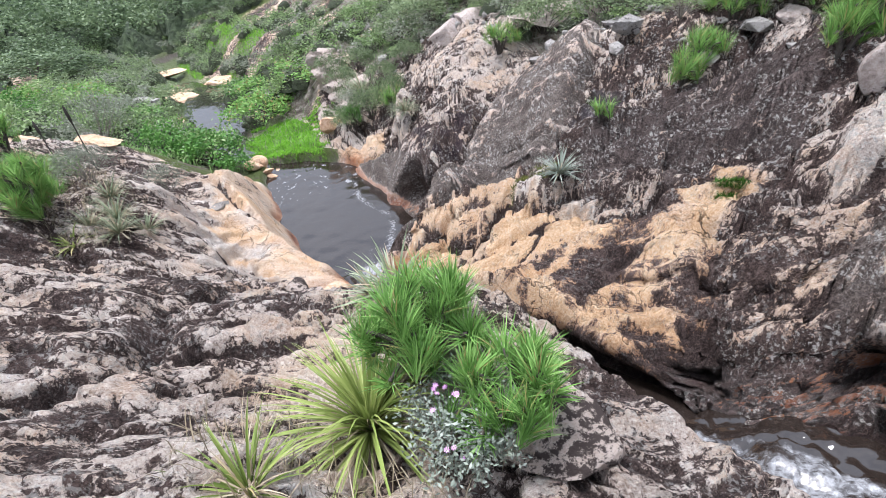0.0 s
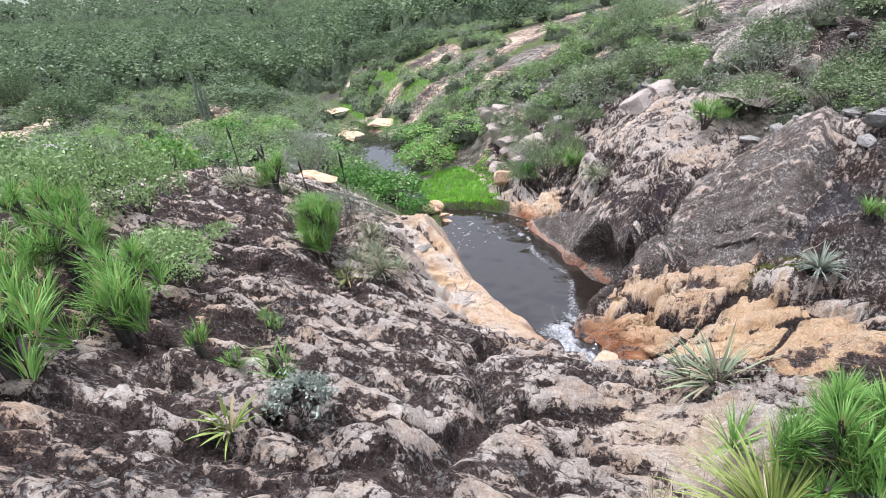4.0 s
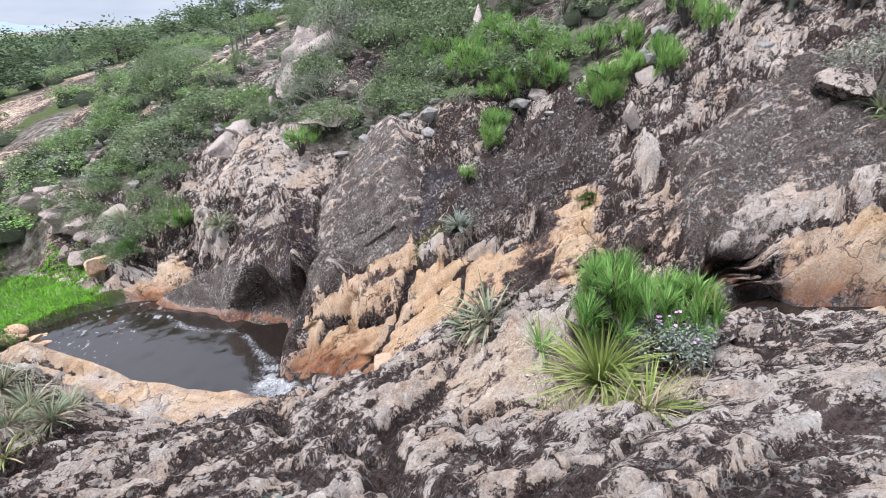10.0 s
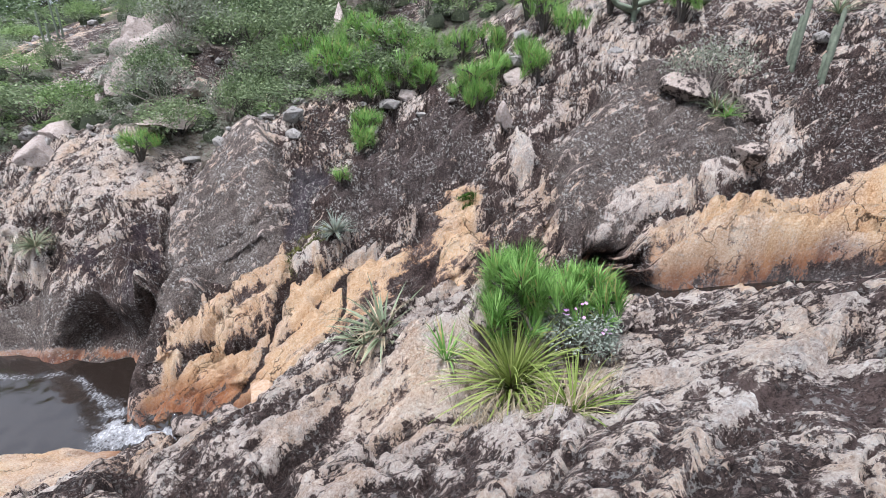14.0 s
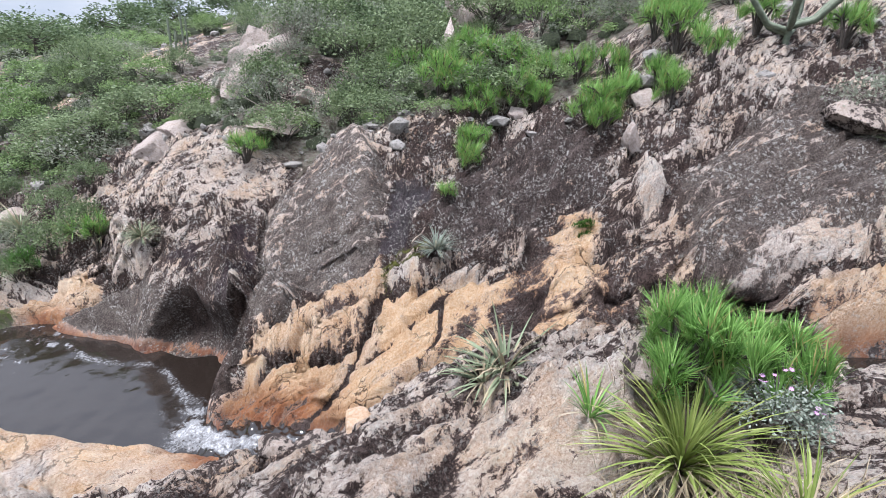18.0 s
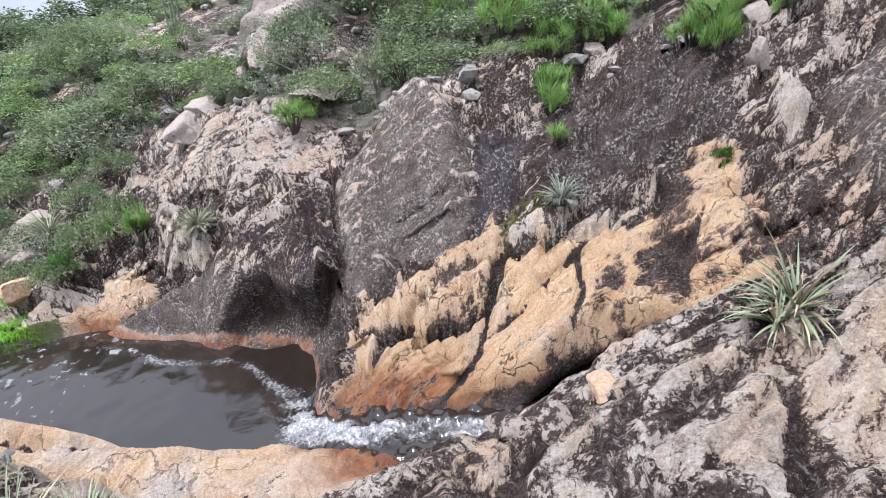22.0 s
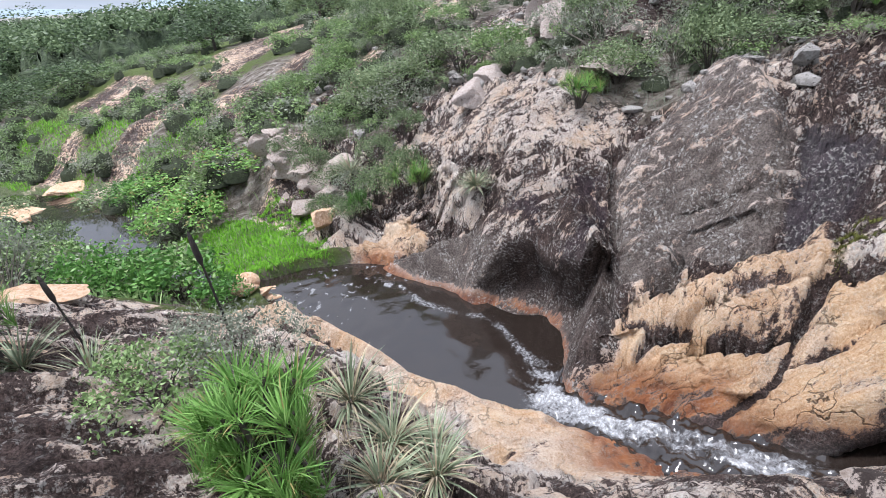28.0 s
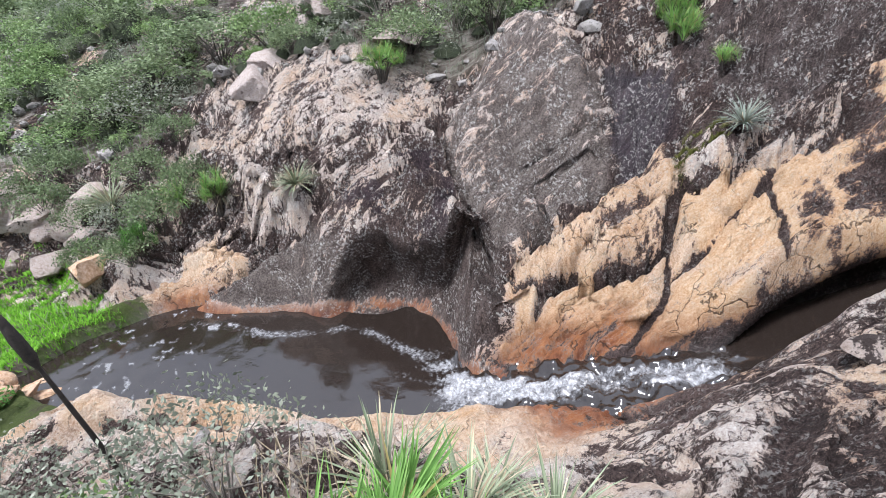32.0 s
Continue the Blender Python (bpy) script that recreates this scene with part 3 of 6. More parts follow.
    l.new(sn.outputs["Color"], sw.inputs[0])
    sw.inputs[1].default_value = (0.05, 0.05, 0.05)
    l.new(co, sw.inputs[2])
    l.new(sw.outputs["Vector"], spot.inputs["Vector"])
    cell = n.new("ShaderNodeSeparateColor")
    l.new(spot.outputs["Color"], cell.inputs["Color"])
    size = math_node(n, l, "MULTIPLY", math_node(n, l, "SUBTRACT", cell.outputs[0], 0.55), 0.75)
    round_ = step(n, l, math_node(n, l, "SUBTRACT", size, spot.outputs["Distance"]), -0.04, 0.05)
    crust = noise_node(n, l, co, 26.0, 6, 0.75)
    patch = noise_node(n, l, co, 3.2, 4, 0.6)
    lich = math_node(n, l, "MULTIPLY", step(n, l, crust, 0.53, 0.59), step(n, l, patch, 0.41, 0.56))
    lich = math_node(n, l, "MAXIMUM", lich, math_node(n, l, "MULTIPLY", round_, step(n, l, patch, 0.44, 0.58)))
    lich = math_node(n, l, "MULTIPLY", lich, math_node(n, l, "SUBTRACT", 1.0, math_node(n, l, "MULTIPLY", orange, 0.7)))
    lich_col = ramp(n, l, tone, [(0.36, (0.26, 0.245, 0.22)), (0.48, (0.50, 0.48, 0.45)), (0.60, (0.68, 0.66, 0.62))])
    col = mix(n, l, math_node(n, l, "MULTIPLY", math_node(n, l, "MULTIPLY", lich, speckle), 0.8), col, lich_col)
    # joints
    vor = n.new("ShaderNodeTexVoronoi")
    vor.feature = "DISTANCE_TO_EDGE"
    vor.inputs["Scale"].default_value = 1.3
    warp = n.new("ShaderNodeVectorMath")
    warp.operation = "MULTIPLY_ADD"
    wnoise = n.new("ShaderNodeTexNoise")
    wnoise.inputs["Scale"].default_value, wnoise.inputs["Detail"].default_value = 4.0, 4.0
    l.new(co, wnoise.inputs["Vector"])
    l.new(wnoise.outputs["Color"], warp.inputs[0])
    warp.inputs[1].default_value = (0.5, 0.5, 0.5)
    l.new(co, warp.inputs[2])
    turn = n.new("ShaderNodeMapping")
    turn.inputs["Rotation"].default_value, turn.inputs["Scale"].default_value = (0.4, 0.3, 0.7), (1.0, 2.2, 1.3)
    l.new(warp.outputs["Vector"], turn.inputs["Vector"])
    l.new(turn.outputs["Vector"], vor.inputs["Vector"])
    joint = math_node(n, l, "MULTIPLY", math_node(n, l, "SUBTRACT", 1.0, step(n, l, vor.outputs["Distance"], 0.004, 0.026)), crackle)
    joint = math_node(n, l, "MULTIPLY", joint, step(n, l, big, 0.42, 0.58))
    col = mix(n, l, math_node(n, l, "MULTIPLY", joint, 0.8), col, (0.05, 0.030, 0.022))
    earth = ramp(n, l, blot, [(0.34, (0.05, 0.04, 0.03)), (0.46, (0.15, 0.125, 0.10)), (0.55, (0.28, 0.245, 0.21)), (0.66, (0.50, 0.46, 0.42))])
    grassy = ramp(n, l, fine, [(0.3, (0.045, 0.065, 0.018)), (0.55, (0.115, 0.15, 0.045)), (0.8, (0.21, 0.235, 0.095))])
    veg = step(n, l, math_node(n, l, "ADD", green, math_node(n, l, "MULTIPLY", math_node(n, l, "SUBTRACT", blot, 0.5), 2.6)), 0.35, 0.75)
    earth = mix(n, l, veg, earth, grassy)
    smask = step(n, l, math_node(n, l, "ADD", soil, math_node(n, l, "MULTIPLY", math_node(n, l, "SUBTRACT", mid, 0.5), 1.2)), 0.4, 0.6)
    col = mix(n, l, smask, col, earth)
    l.new(col, p.inputs["Base Color"])
    wet = attribute(n, "wet")
    rough = n.new("ShaderNodeMapRange")
    rough.inputs["To Min"].default_value, rough.inputs["To Max"].default_value = 0.86, 0.28
    l.new(wet, rough.inputs["Value"])
    l.new(rough.outputs["Result"], p.inputs["Roughness"])
    gloss = n.new("ShaderNodeMapRange")
    gloss.inputs["To Min"].default_value, gloss.inputs["To Max"].default_value = 0.15, 0.6
    l.new(wet, gloss.inputs["Value"])
    l.new(gloss.outputs["Result"], p.inputs["Specular IOR Level"])
    hgt = math_node(n, l, "ADD", math_node(n, l, "MULTIPLY", mid, 0.8), math_node(n, l, "MULTIPLY", fine, 0.5))
    hgt = math_node(n, l, "ADD", hgt, math_node(n, l, "MULTIPLY", speck, 0.16))
    hgt = math_node(n, l, "SUBTRACT", hgt, math_node(n, l, "MULTIPLY", joint, 0.35))
    hgt = math_node(n, l, "ADD", hgt, math_node(n, l, "MULTIPLY", blot, 0.5))
    hgt = math_node(n, l, "ADD", hgt, math_node(n, l, "MULTIPLY", lich, 0.05))
    hgt = math_node(n, l, "SUBTRACT", hgt, math_node(n, l, "MULTIPLY", dmask, 0.10))
    hgt = math_node(n, l, "SUBTRACT", hgt, math_node(n, l, "MULTIPLY", seam, 0.16))
    bump(n, l, p, hgt, 1.0, 0.15)
    return m


def water_material():
    m, n, l, p = material("stream_water")
    co = n.new("ShaderNodeTexCoord").outputs["Object"]
    foam = attribute(n, "foam")
    a = noise_node(n, l, co, 9.0, 4)
    b = noise_node(n, l, co, 20.0, 5, 0.62)
    fm = step(n, l, math_node(n, l, "ADD", foam, math_node(n, l, "MULTIPLY", math_node(n, l, "SUBTRACT", b, 0.5), 1.1)), 0.22, 0.92)
    l.new(mix(n, l, fm, (0.015, 0.011, 0.009), ramp(n, l, noise_node(n, l, co, 34.0, 6, 0.7), [(0.36, (0.09, 0.085, 0.085)), (0.50, (0.21, 0.215, 0.225)), (0.62, (0.38, 0.39, 0.405))])), p.inputs["Base Color"])
    r = n.new("ShaderNodeMapRange")
    r.inputs["To Min"].default_value, r.inputs["To Max"].default_value = 0.03, 0.7
    l.new(fm, r.inputs["Value"])
    l.new(r.outputs["Result"], p.inputs["Roughness"])
    p.inputs["IOR"].default_value = 1.5
    p.inputs["Specular IOR Level"].default_value = 0.7
    hgt = math_node(n, l, "ADD", math_node(n, l, "MULTIPLY", a, 0.5), math_node(n, l, "MULTIPLY", fm, 0.5))
    bump(n, l, p, hgt, 0.22, 0.03)
    return m


ROCK = rock_ground()
WATER = water_material()


# ---- the ground, one sheet from the stream to the horizon ----
def spaced(lo, hi, stepsize, far, growth):
    core = np.arange(lo, hi, stepsize)
    left, right, s = [], [], stepsize
    while (hi if not right else right[-1]) < far:
        s *= growth
        right.append((right[-1] if right else core[-1]) + s)
    s = stepsize
    while (lo if not left else left[-1]) > -far:
        s *= growth
        left.append((left[-1] if left else core[0]) - s)
    return np.array(left[::-1] + list(core) + right)


def grid_mesh(name, xs, ys, zs, attrs, mat, keep=None):
    """A mesh from a regular sheet of places, with attributes on its points."""
    r, c = xs.shape
    me = bpy.data.meshes.new(name)
    idx = np.arange(r * c).reshape(r, c)
    quads = np.stack([idx[:-1, :-1], idx[:-1, 1:], idx[1:, 1:], idx[1:, :-1]], -1).reshape(-1, 4)
    if keep is not None:
        quads = quads[(keep[:-1, :-1] & keep[:-1, 1:] & keep[1:, 1:] & keep[1:, :-1]).ravel()]
    me.vertices.add(r * c)
    me.vertices.foreach_set("co", np.stack([xs, ys, zs], -1).astype(np.float32).ravel())
    me.loops.add(len(quads) * 4)
    me.loops.foreach_set("vertex_index", quads.astype(np.int32).ravel())
    me.polygons.add(len(quads))
    me.polygons.foreach_set("loop_start", np.arange(0, len(quads) * 4, 4, dtype=np.int32))
    me.polygons.foreach_set("use_smooth", np.ones(len(quads), dtype=bool))
    me.update()
    me.validate()
    for key, v in attrs.items():
        at = me.attributes.new(key, "FLOAT", "POINT")
        at.data.foreach_set("value", v.astype(np.float32).ravel())
    me.materials.append(mat)
    return me


GA = spaced(-6.2, 6.8, 0.0235, 2500, 1.09)
GB = spaced(-4.6, 3.9, 0.0225, 2500, 1.09)
GA2, GB2 = np.meshgrid(GA, GB, indexing="ij")
GZ = land(GA2, GB2)
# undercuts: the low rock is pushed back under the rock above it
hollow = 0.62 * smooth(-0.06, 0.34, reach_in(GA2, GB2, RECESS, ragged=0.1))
hollow += 0.55 * np.exp(-((GA2 + 4.80) / 0.36) ** 4) * smooth(-0.85, -1.30, GZ)
lip_z = np.interp(GA2, (-4.2, -3.0, -2.0, -1.4, -1.0), (-1.6, -1.85, -2.15, -2.45, -2.75))
hollow += 0.55 * smooth(-4.3, -3.6, GA2) * smooth(-0.85, -1.3, GA2) * smooth(0.0, -0.40, GZ - lip_z)
hollow += 0.10 * np.exp(-((GA2 + 0.2) / 0.6) ** 4) * smooth(-2.55, -2.75, GZ)
hollow *= smooth(0.0, 0.25, GB2 - stream_at(GA2)[0])
broad = base_height(GA2, GB2)
PX, PY = to_xy(GA2, GB2)
n1, n2, n3 = lumps(PX, PY, broad)
sb = strata(PX, PY, broad, 0.2) * 3.4
step_in = sb - np.floor(sb)
bed_out = (0.4 + 0.6 * vnoise(PX * 0.9, np.floor(sb) * 3.7, 48)) * (0.5 - step_in) * smooth(0.0, 0.12, step_in)
slope = smooth(0.5, 1.6, np.gradient(broad, GB, axis=1))
out = slope * smooth(0.1, 0.5, GB2 - stream_at(GA2)[0]) * smooth(-9, -7, GA2) * smooth(9, 7, GA2) * (0.09 * (n1 - 0.3) + 0.06 * (n2 - 0.3) + 0.04 * (n3 - 0.3) + (0.10 + 0.10 * smooth(1.2, 2.2, GA2)) * bed_out)
GX, GY = to_xy(GA2, GB2 + hollow - out)
centre, half, level = stream_at(GA2)
above = GZ - level
rock = rock_amount(GA2, GB2)
nbig = fbm(GX * 0.55, GY * 0.55, 4, 61)
nmid = fbm(GX * 2.2, GY * 2.2, 3, 63)
bed = strata(GX, GY, GZ)
streak = fbm(GX * 1.6, bed * 9, 3, 66)
run = fbm(GA2 * 3.2, GZ * 0.9, 3, 67)
far_side = GB2 > centre
def mark(pts, lo=-0.05, hi=0.07):
    """1 inside an outline of the wall, with a ragged edge."""
    return smooth(lo, hi, reach_in(GA2, GB2, pts, ragged=0.6) + 0.035 * nmid + 0.02 * streak) * far_side


def wear_shade(span):
    """1 on proud crests, -1 in dips, of about this many sheet cells; tints crest wear and dip shade."""
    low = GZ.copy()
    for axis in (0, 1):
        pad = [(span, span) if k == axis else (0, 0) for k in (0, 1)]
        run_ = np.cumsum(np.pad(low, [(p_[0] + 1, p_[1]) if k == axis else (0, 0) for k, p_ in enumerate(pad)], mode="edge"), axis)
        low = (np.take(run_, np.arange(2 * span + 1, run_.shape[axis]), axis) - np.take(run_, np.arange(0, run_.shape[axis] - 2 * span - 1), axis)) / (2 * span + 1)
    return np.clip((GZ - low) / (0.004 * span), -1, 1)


# crests are painted paler with wear, dips darker as shade would fall
relief_fine, relief_broad = wear_shade(3), wear_shade(9)
orange_m = np.maximum(mark(ORANGE), mark(STRIP))
pillar_m, grey_m, slab_m, upper_m = mark(PILLAR), mark(GREY_MASS), mark(BIG_SLAB), mark(UPPER_DARK)
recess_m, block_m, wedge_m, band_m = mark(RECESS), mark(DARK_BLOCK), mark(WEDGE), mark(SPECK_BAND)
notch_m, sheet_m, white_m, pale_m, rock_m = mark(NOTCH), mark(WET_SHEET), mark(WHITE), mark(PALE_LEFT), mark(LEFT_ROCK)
stain_m = np.maximum(mark(STAIN_A), 0.75 * mark(STAIN_B))
low_m = mark(WEDGE_LOW)
shelf = np.interp(GA2, (-3, -1.2, -0.4, 0.3, 1, 2, 3.5, 5, 7), (0.0, -0.35, -0.6, -1.0, -1.3, -1.6, -1.5, -1.3, -0.9))
orange_near = smooth(-0.2, 0.2, GB2 - shelf + 0.25 * nmid)
patches = smooth(0.0, 0.5, fbm(GA2 * 1.5 + 5, GB2 * 2.2, 4, 68))
stripes = smooth(-0.05, 0.45, fbm((GA2 * 0.85 + GZ * 0.55) * 3.2, (GA2 - GZ) * 0.45, 3, 88))
dark_far = 0.68 + 0.16 * nbig + 0.16 * run - 0.22 * stripes * smooth(0.0, 1.5, GA2) - 0.10 * relief_fine - 0.10 * relief_broad
# the recess is painted near black: wet rock, and the shade of its hollow
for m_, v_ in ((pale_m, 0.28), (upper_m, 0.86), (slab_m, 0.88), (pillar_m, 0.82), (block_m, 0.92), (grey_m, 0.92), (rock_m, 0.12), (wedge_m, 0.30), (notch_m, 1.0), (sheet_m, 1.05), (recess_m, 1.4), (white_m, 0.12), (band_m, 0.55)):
    dark_far = dark_far * (1 - m_) + m_ * (v_ + 0.10 * nbig + 0.12 * run - 0.06 * relief_fine - 0.06 * relief_broad)
dark_far = dark_far - 0.42 * block_m * stripes * smooth(2.2, 2.5, GB2) - 0.25 * sheet_m * smooth(0.3, 0.8, nmid)
dark_far = dark_far * (1 - orange_m) + orange_m * (0.06 + 0.14 * patches * smooth(-0.2, -1.4, GA2) * smooth(-4.6, -4.2, GA2) + 0.12 * patches - 0.10 * relief_broad)
# stains; upstream orange darkened for brown streaks and for the overhang's shade
dark_far = dark_far + 0.45 * stain_m * (0.7 + 0.5 * run) + 0.50 * orange_m * smooth(-1.3, -2.5, GA2) * (0.6 + 0.4 * nmid + 0.4 * run) * smooth(-4.5, -4.2, GA2)
dark_far = dark_far - 0.55 * groove(GA2, GB2, [(p_ + 0.03, q_ + 0.08) for p_, q_ in ORANGE_TOP[3:]], 0.06) - 0.6 * groove(GA2, GB2, RIDGE_LINE, 0.07) - 0.45 * groove(GA2, GB2, [(p_, q_ + 0.14) for p_, q_ in LEDGE_LINE], 0.13)
dark_far = dark_far - 0.40 * (bump_at(GA2, GB2, 5.5, 2.5, 0.7, 0.28) + bump_at(GA2, GB2, 6.4, 2.2, 0.4, 0.25)) * (0.7 + nmid)
dark_far = dark_far - 0.62 * low_m * (0.75 + 0.5 * nmid) - 0.9 * (bump_at(GA2, GB2, 2.25, 1.80, 0.12, 0.08) + bump_at(GA2, GB2, 2.75, 1.98, 0.10, 0.08) + bump_at(GA2, GB2, 1.65, 1.78, 0.16, 0.06))
dark_far = dark_far - 0.15 * smooth(0.1, -0.1, reach_in(GA2, GB2, BIG_SLAB)) * smooth(3.0, 3.6, GB2) * smooth(-3.2, -4.0, GA2) - 0.20 * smooth(4.2, 5.2, GB2) * smooth(9, 7, GA2)
orange_far = np.clip(orange_m * (1 - 0.3 * patches) + 0.75 * wedge_m + 0.30 * band_m + 0.8 * low_m + 0.25 * pale_m * stripes + 0.5 * bump_at(GA2, GB2, -0.3, 4.2, 0.5, 0.2), 0, 1)
pale_shelf = np.exp(-((GA2 - 2.2) / 2.0) ** 2 - ((GB2 + 1.4) / 0.65) ** 2)
small = fbm(GX * 5, bed * 22, 3, 69)
dark_near = 0.49 + 0.16 * nbig - 0.12 * streak - 0.10 * nmid - 0.14 * small - 0.07 * relief_fine - 0.09 * relief_broad - 0.36 * orange_near - 0.75 * pale_shelf
dark_near = dark_near + 0.20 * bump_at(GA2, GB2, 1.6, -4.2, 2.4, 1.3) + 0.06 * bump_at(GA2, GB2, -0.6, -2.2, 1.2, 0.7) - 0.20 * bump_at(GA2, GB2, -3.2, -1.6, 0.7, 0.5) - 0.28 * bump_at(GA2, GB2, -4.4, -2.2, 1.0, 0.8) - 0.45 * bump_at(GA2, GB2, -2.75, -1.65, 0.5, 0.30)
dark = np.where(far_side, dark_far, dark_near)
orange = np.where(far_side, orange_far, np.maximum(orange_near * np.clip(0.42 + 0.5 * nmid, 0, 1), 0.55 * bump_at(GA2, GB2, -2.75, -1.65, 0.5, 0.3) + 0.5 * smooth(0.25, 0.6, nbig))) * rock
orange = np.maximum(orange, 0.5 * smooth(8, 10, GA2))
for pts, w, depth in CRACKS + NEAR_CRACKS:
    dark = dark + 0.8 * groove(GA2, GB2, pts, np.clip(w * 0.40, 0.016, 0.026))
dark = dark - 1.3 * (1 - smooth(0.06, 0.26, above + 0.08 * nmid)) * far_side * smooth(1.0, 1.8, GA2) - 0.4 * (1 - smooth(0.3, 0.7, above)) * (1 - far_side) * smooth(0.0, 0.8, GA2)
# wet dark foot of the wall, with the undercut's shade painted in
dark = dark + 0.5 * (1 - smooth(0.15, 0.60, above + 0.15 * nmid)) * far_side * smooth(-0.3, -1.1, GA2) * smooth(-4.3, -3.7, GA2)
dark = dark + 0.35 * (1 - smooth(0.05, 0.35, above + 0.12 * nmid)) * far_side * smooth(1.3, 0.8, GA2) * smooth(-1.6, -1.0, GA2)
dark = np.where(above < -0.05, 0.9, dark)
smoothed = np.clip(pillar_m + grey_m + 0.75 * slab_m + 0.35 * upper_m + 0.3 * recess_m + 0.5 * white_m, 0, 1)
violet = np.clip(sheet_m + 0.7 * block_m * smooth(0.0, 0.4, nmid + run) + 0.5 * notch_m + 0.3 * upper_m, 0, 1)
crackle = np.where(far_side, 0.35 + 0.65 * orange, 0.7 * orange_near)
soil = 1 - rock
green = smooth(-0.3, 0.4, fbm(GX * 0.25, GY * 0.25, 3, 71)) * (0.8 - 0.55 * smooth(3, 4, GB2) * smooth(12, 9, GB2) * smooth(10, 7, GA2)) + 0.3 * smooth(12, 40, np.hypot(GA2, GB2))
wet = np.maximum(1 - smooth(0.0, 0.22, above), 0.8 * sheet_m)
rust = (1 - smooth(0.03, 0.34 + 0.2 * (GA2 < 1.6), above + 0.1 * nmid)) * rock * smooth(8, 6.5, GA2)
rise = GB2 * 1.6
turn_ = 0.16 * vnoise(GA2 * 2.2, rise * 2.2, 81)
grain_u = np.where(far_side, 0.80 * GA2 - 0.60 * rise + turn_, 0.62 * GX + 0.10 * vnoise(GX * 2.5, GY * 2.5, 82))
grain_v = np.where(far_side, 0.60 * GA2 + 0.80 * rise + 0.5 * turn_ + 30, (0.66 * GY + 0.70 * broad) * 1.15 + 0.10 * vnoise(GX * 2.0, GY * 2.0, 83))
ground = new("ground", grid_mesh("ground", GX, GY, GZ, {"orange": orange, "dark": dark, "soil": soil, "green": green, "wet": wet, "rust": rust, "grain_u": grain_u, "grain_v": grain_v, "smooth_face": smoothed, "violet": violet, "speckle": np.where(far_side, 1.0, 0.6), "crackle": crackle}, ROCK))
tagged(ground, "weathered banded rock slabs and soil falling to a stream", "ground", kind="structure")

# ---- the stream: pool, cascade and channel ----
WA = np.concatenate([np.arange(-8.8, 2.0, 0.035), np.arange(2.0, 7.0, 0.05), np.arange(7.0, 24.0, 0.15)])
WS = np.linspace(-1, 1, 41)
WA2, WS2 = np.meshgrid(WA, WS, indexing="ij")
wc, wh, wlv = stream_at(WA2)
WB2 = wc + WS2 * (wh + 0.28) + np.maximum(WS2, 0) * 0.42 * np.exp(-((WA2 - 1.9) / 0.75) ** 4)
WX, WY = to_xy(WA2, WB2)
rapid = smooth(2.0, 1.5, WA2) * smooth(-1.4, -0.7, WA2) + 0.75 * smooth(-3.7, -4.1, WA2) * smooth(-5.3, -4.9, WA2)
WZ = wlv + rapid * (0.05 * fbm(WX * 6, WY * 6, 3, 21) + 0.03 * fbm(WX * 15, WY * 15, 2, 22)) + 0.006 * fbm(WX * 4, WY * 4, 3, 24)
ribbon = vnoise(WA2 * 2.2 + vnoise(WA2 * 3, WB2 * 6, 27), WB2 * 11 + 1.5 * vnoise(WA2 * 2, WB2 * 2, 28), 23)
mouth = np.exp(-((WA2 - 1.95) / 0.45) ** 2 - ((WB2 - 0.75) / 0.42) ** 2)
line = 1.05 + 0.42 * smooth(2.0, 3.4, WA2) + 0.10 * np.sin(WA2 * 2.7)
trail = np.exp(-((WB2 - line) / 0.12) ** 2) * smooth(1.7, 2.2, WA2) * smooth(6.6, 4.6, WA2)
foam = rapid * (0.62 + 0.38 * ribbon) * smooth(wh + 0.02, wh * 0.55, np.abs(WB2 - wc)) + (0.34 + 0.36 * ribbon) * mouth + (0.42 + 0.2 * vnoise(WX * 5, WY * 5, 26)) * trail
foam = foam + 0.55 * smooth(0.70, 0.80, vnoise(WX * 13, WY * 13, 29) * 0.5 + 0.5) * smooth(4.2, 5.2, WA2) * smooth(7.2, 6.5, WA2)
stream = new("stream", grid_mesh("stream", WX, WY, WZ, {"foam": foam}, WATER))
tagged(stream, "dark tea-coloured stream with a pool and white cascade", "stream", kind="structure")

# ---- building blocks for plants, stones and other things ----


def mesh_of(name, verts, faces, mat, smooth_it=True):
    me = bpy.data.meshes.new(name)
    me.from_pydata([tuple(v) for v in verts], [], [tuple(f) for f in faces])
    me.polygons.foreach_set("use_smooth", np.full(len(me.polygons), smooth_it))
    for m in (mat if isinstance(mat, (list, tuple)) else (mat,)):
        me.materials.append(m)
    me.update()
    return me


def quad_mesh(name, verts, quads, mat):
    """A mesh from arrays of places and four-cornered faces."""
    me = bpy.data.meshes.new(name)
    verts, quads = np.asarray(verts, np.float32), np.asarray(quads, np.int32)
    me.vertices.add(len(verts))
    me.vertices.foreach_set("co", verts.ravel())
    me.loops.add(quads.size)
    me.loops.foreach_set("vertex_index", quads.ravel())
    me.polygons.add(len(quads))
    me.polygons.foreach_set("loop_start", np.arange(0, quads.size, 4, dtype=np.int32))
    me.polygons.foreach_set("use_smooth", np.ones(len(quads), dtype=bool))
    me.update()
    me.validate()
    me.materials.append(mat)
    return me


def part(name, me, parent, label="", at=None):
    ob = new(name, me)
    ob.parent = parent
    if at is not None:
        ob.matrix_basis = at
    if label:
        tagged(ob, label)
    return ob


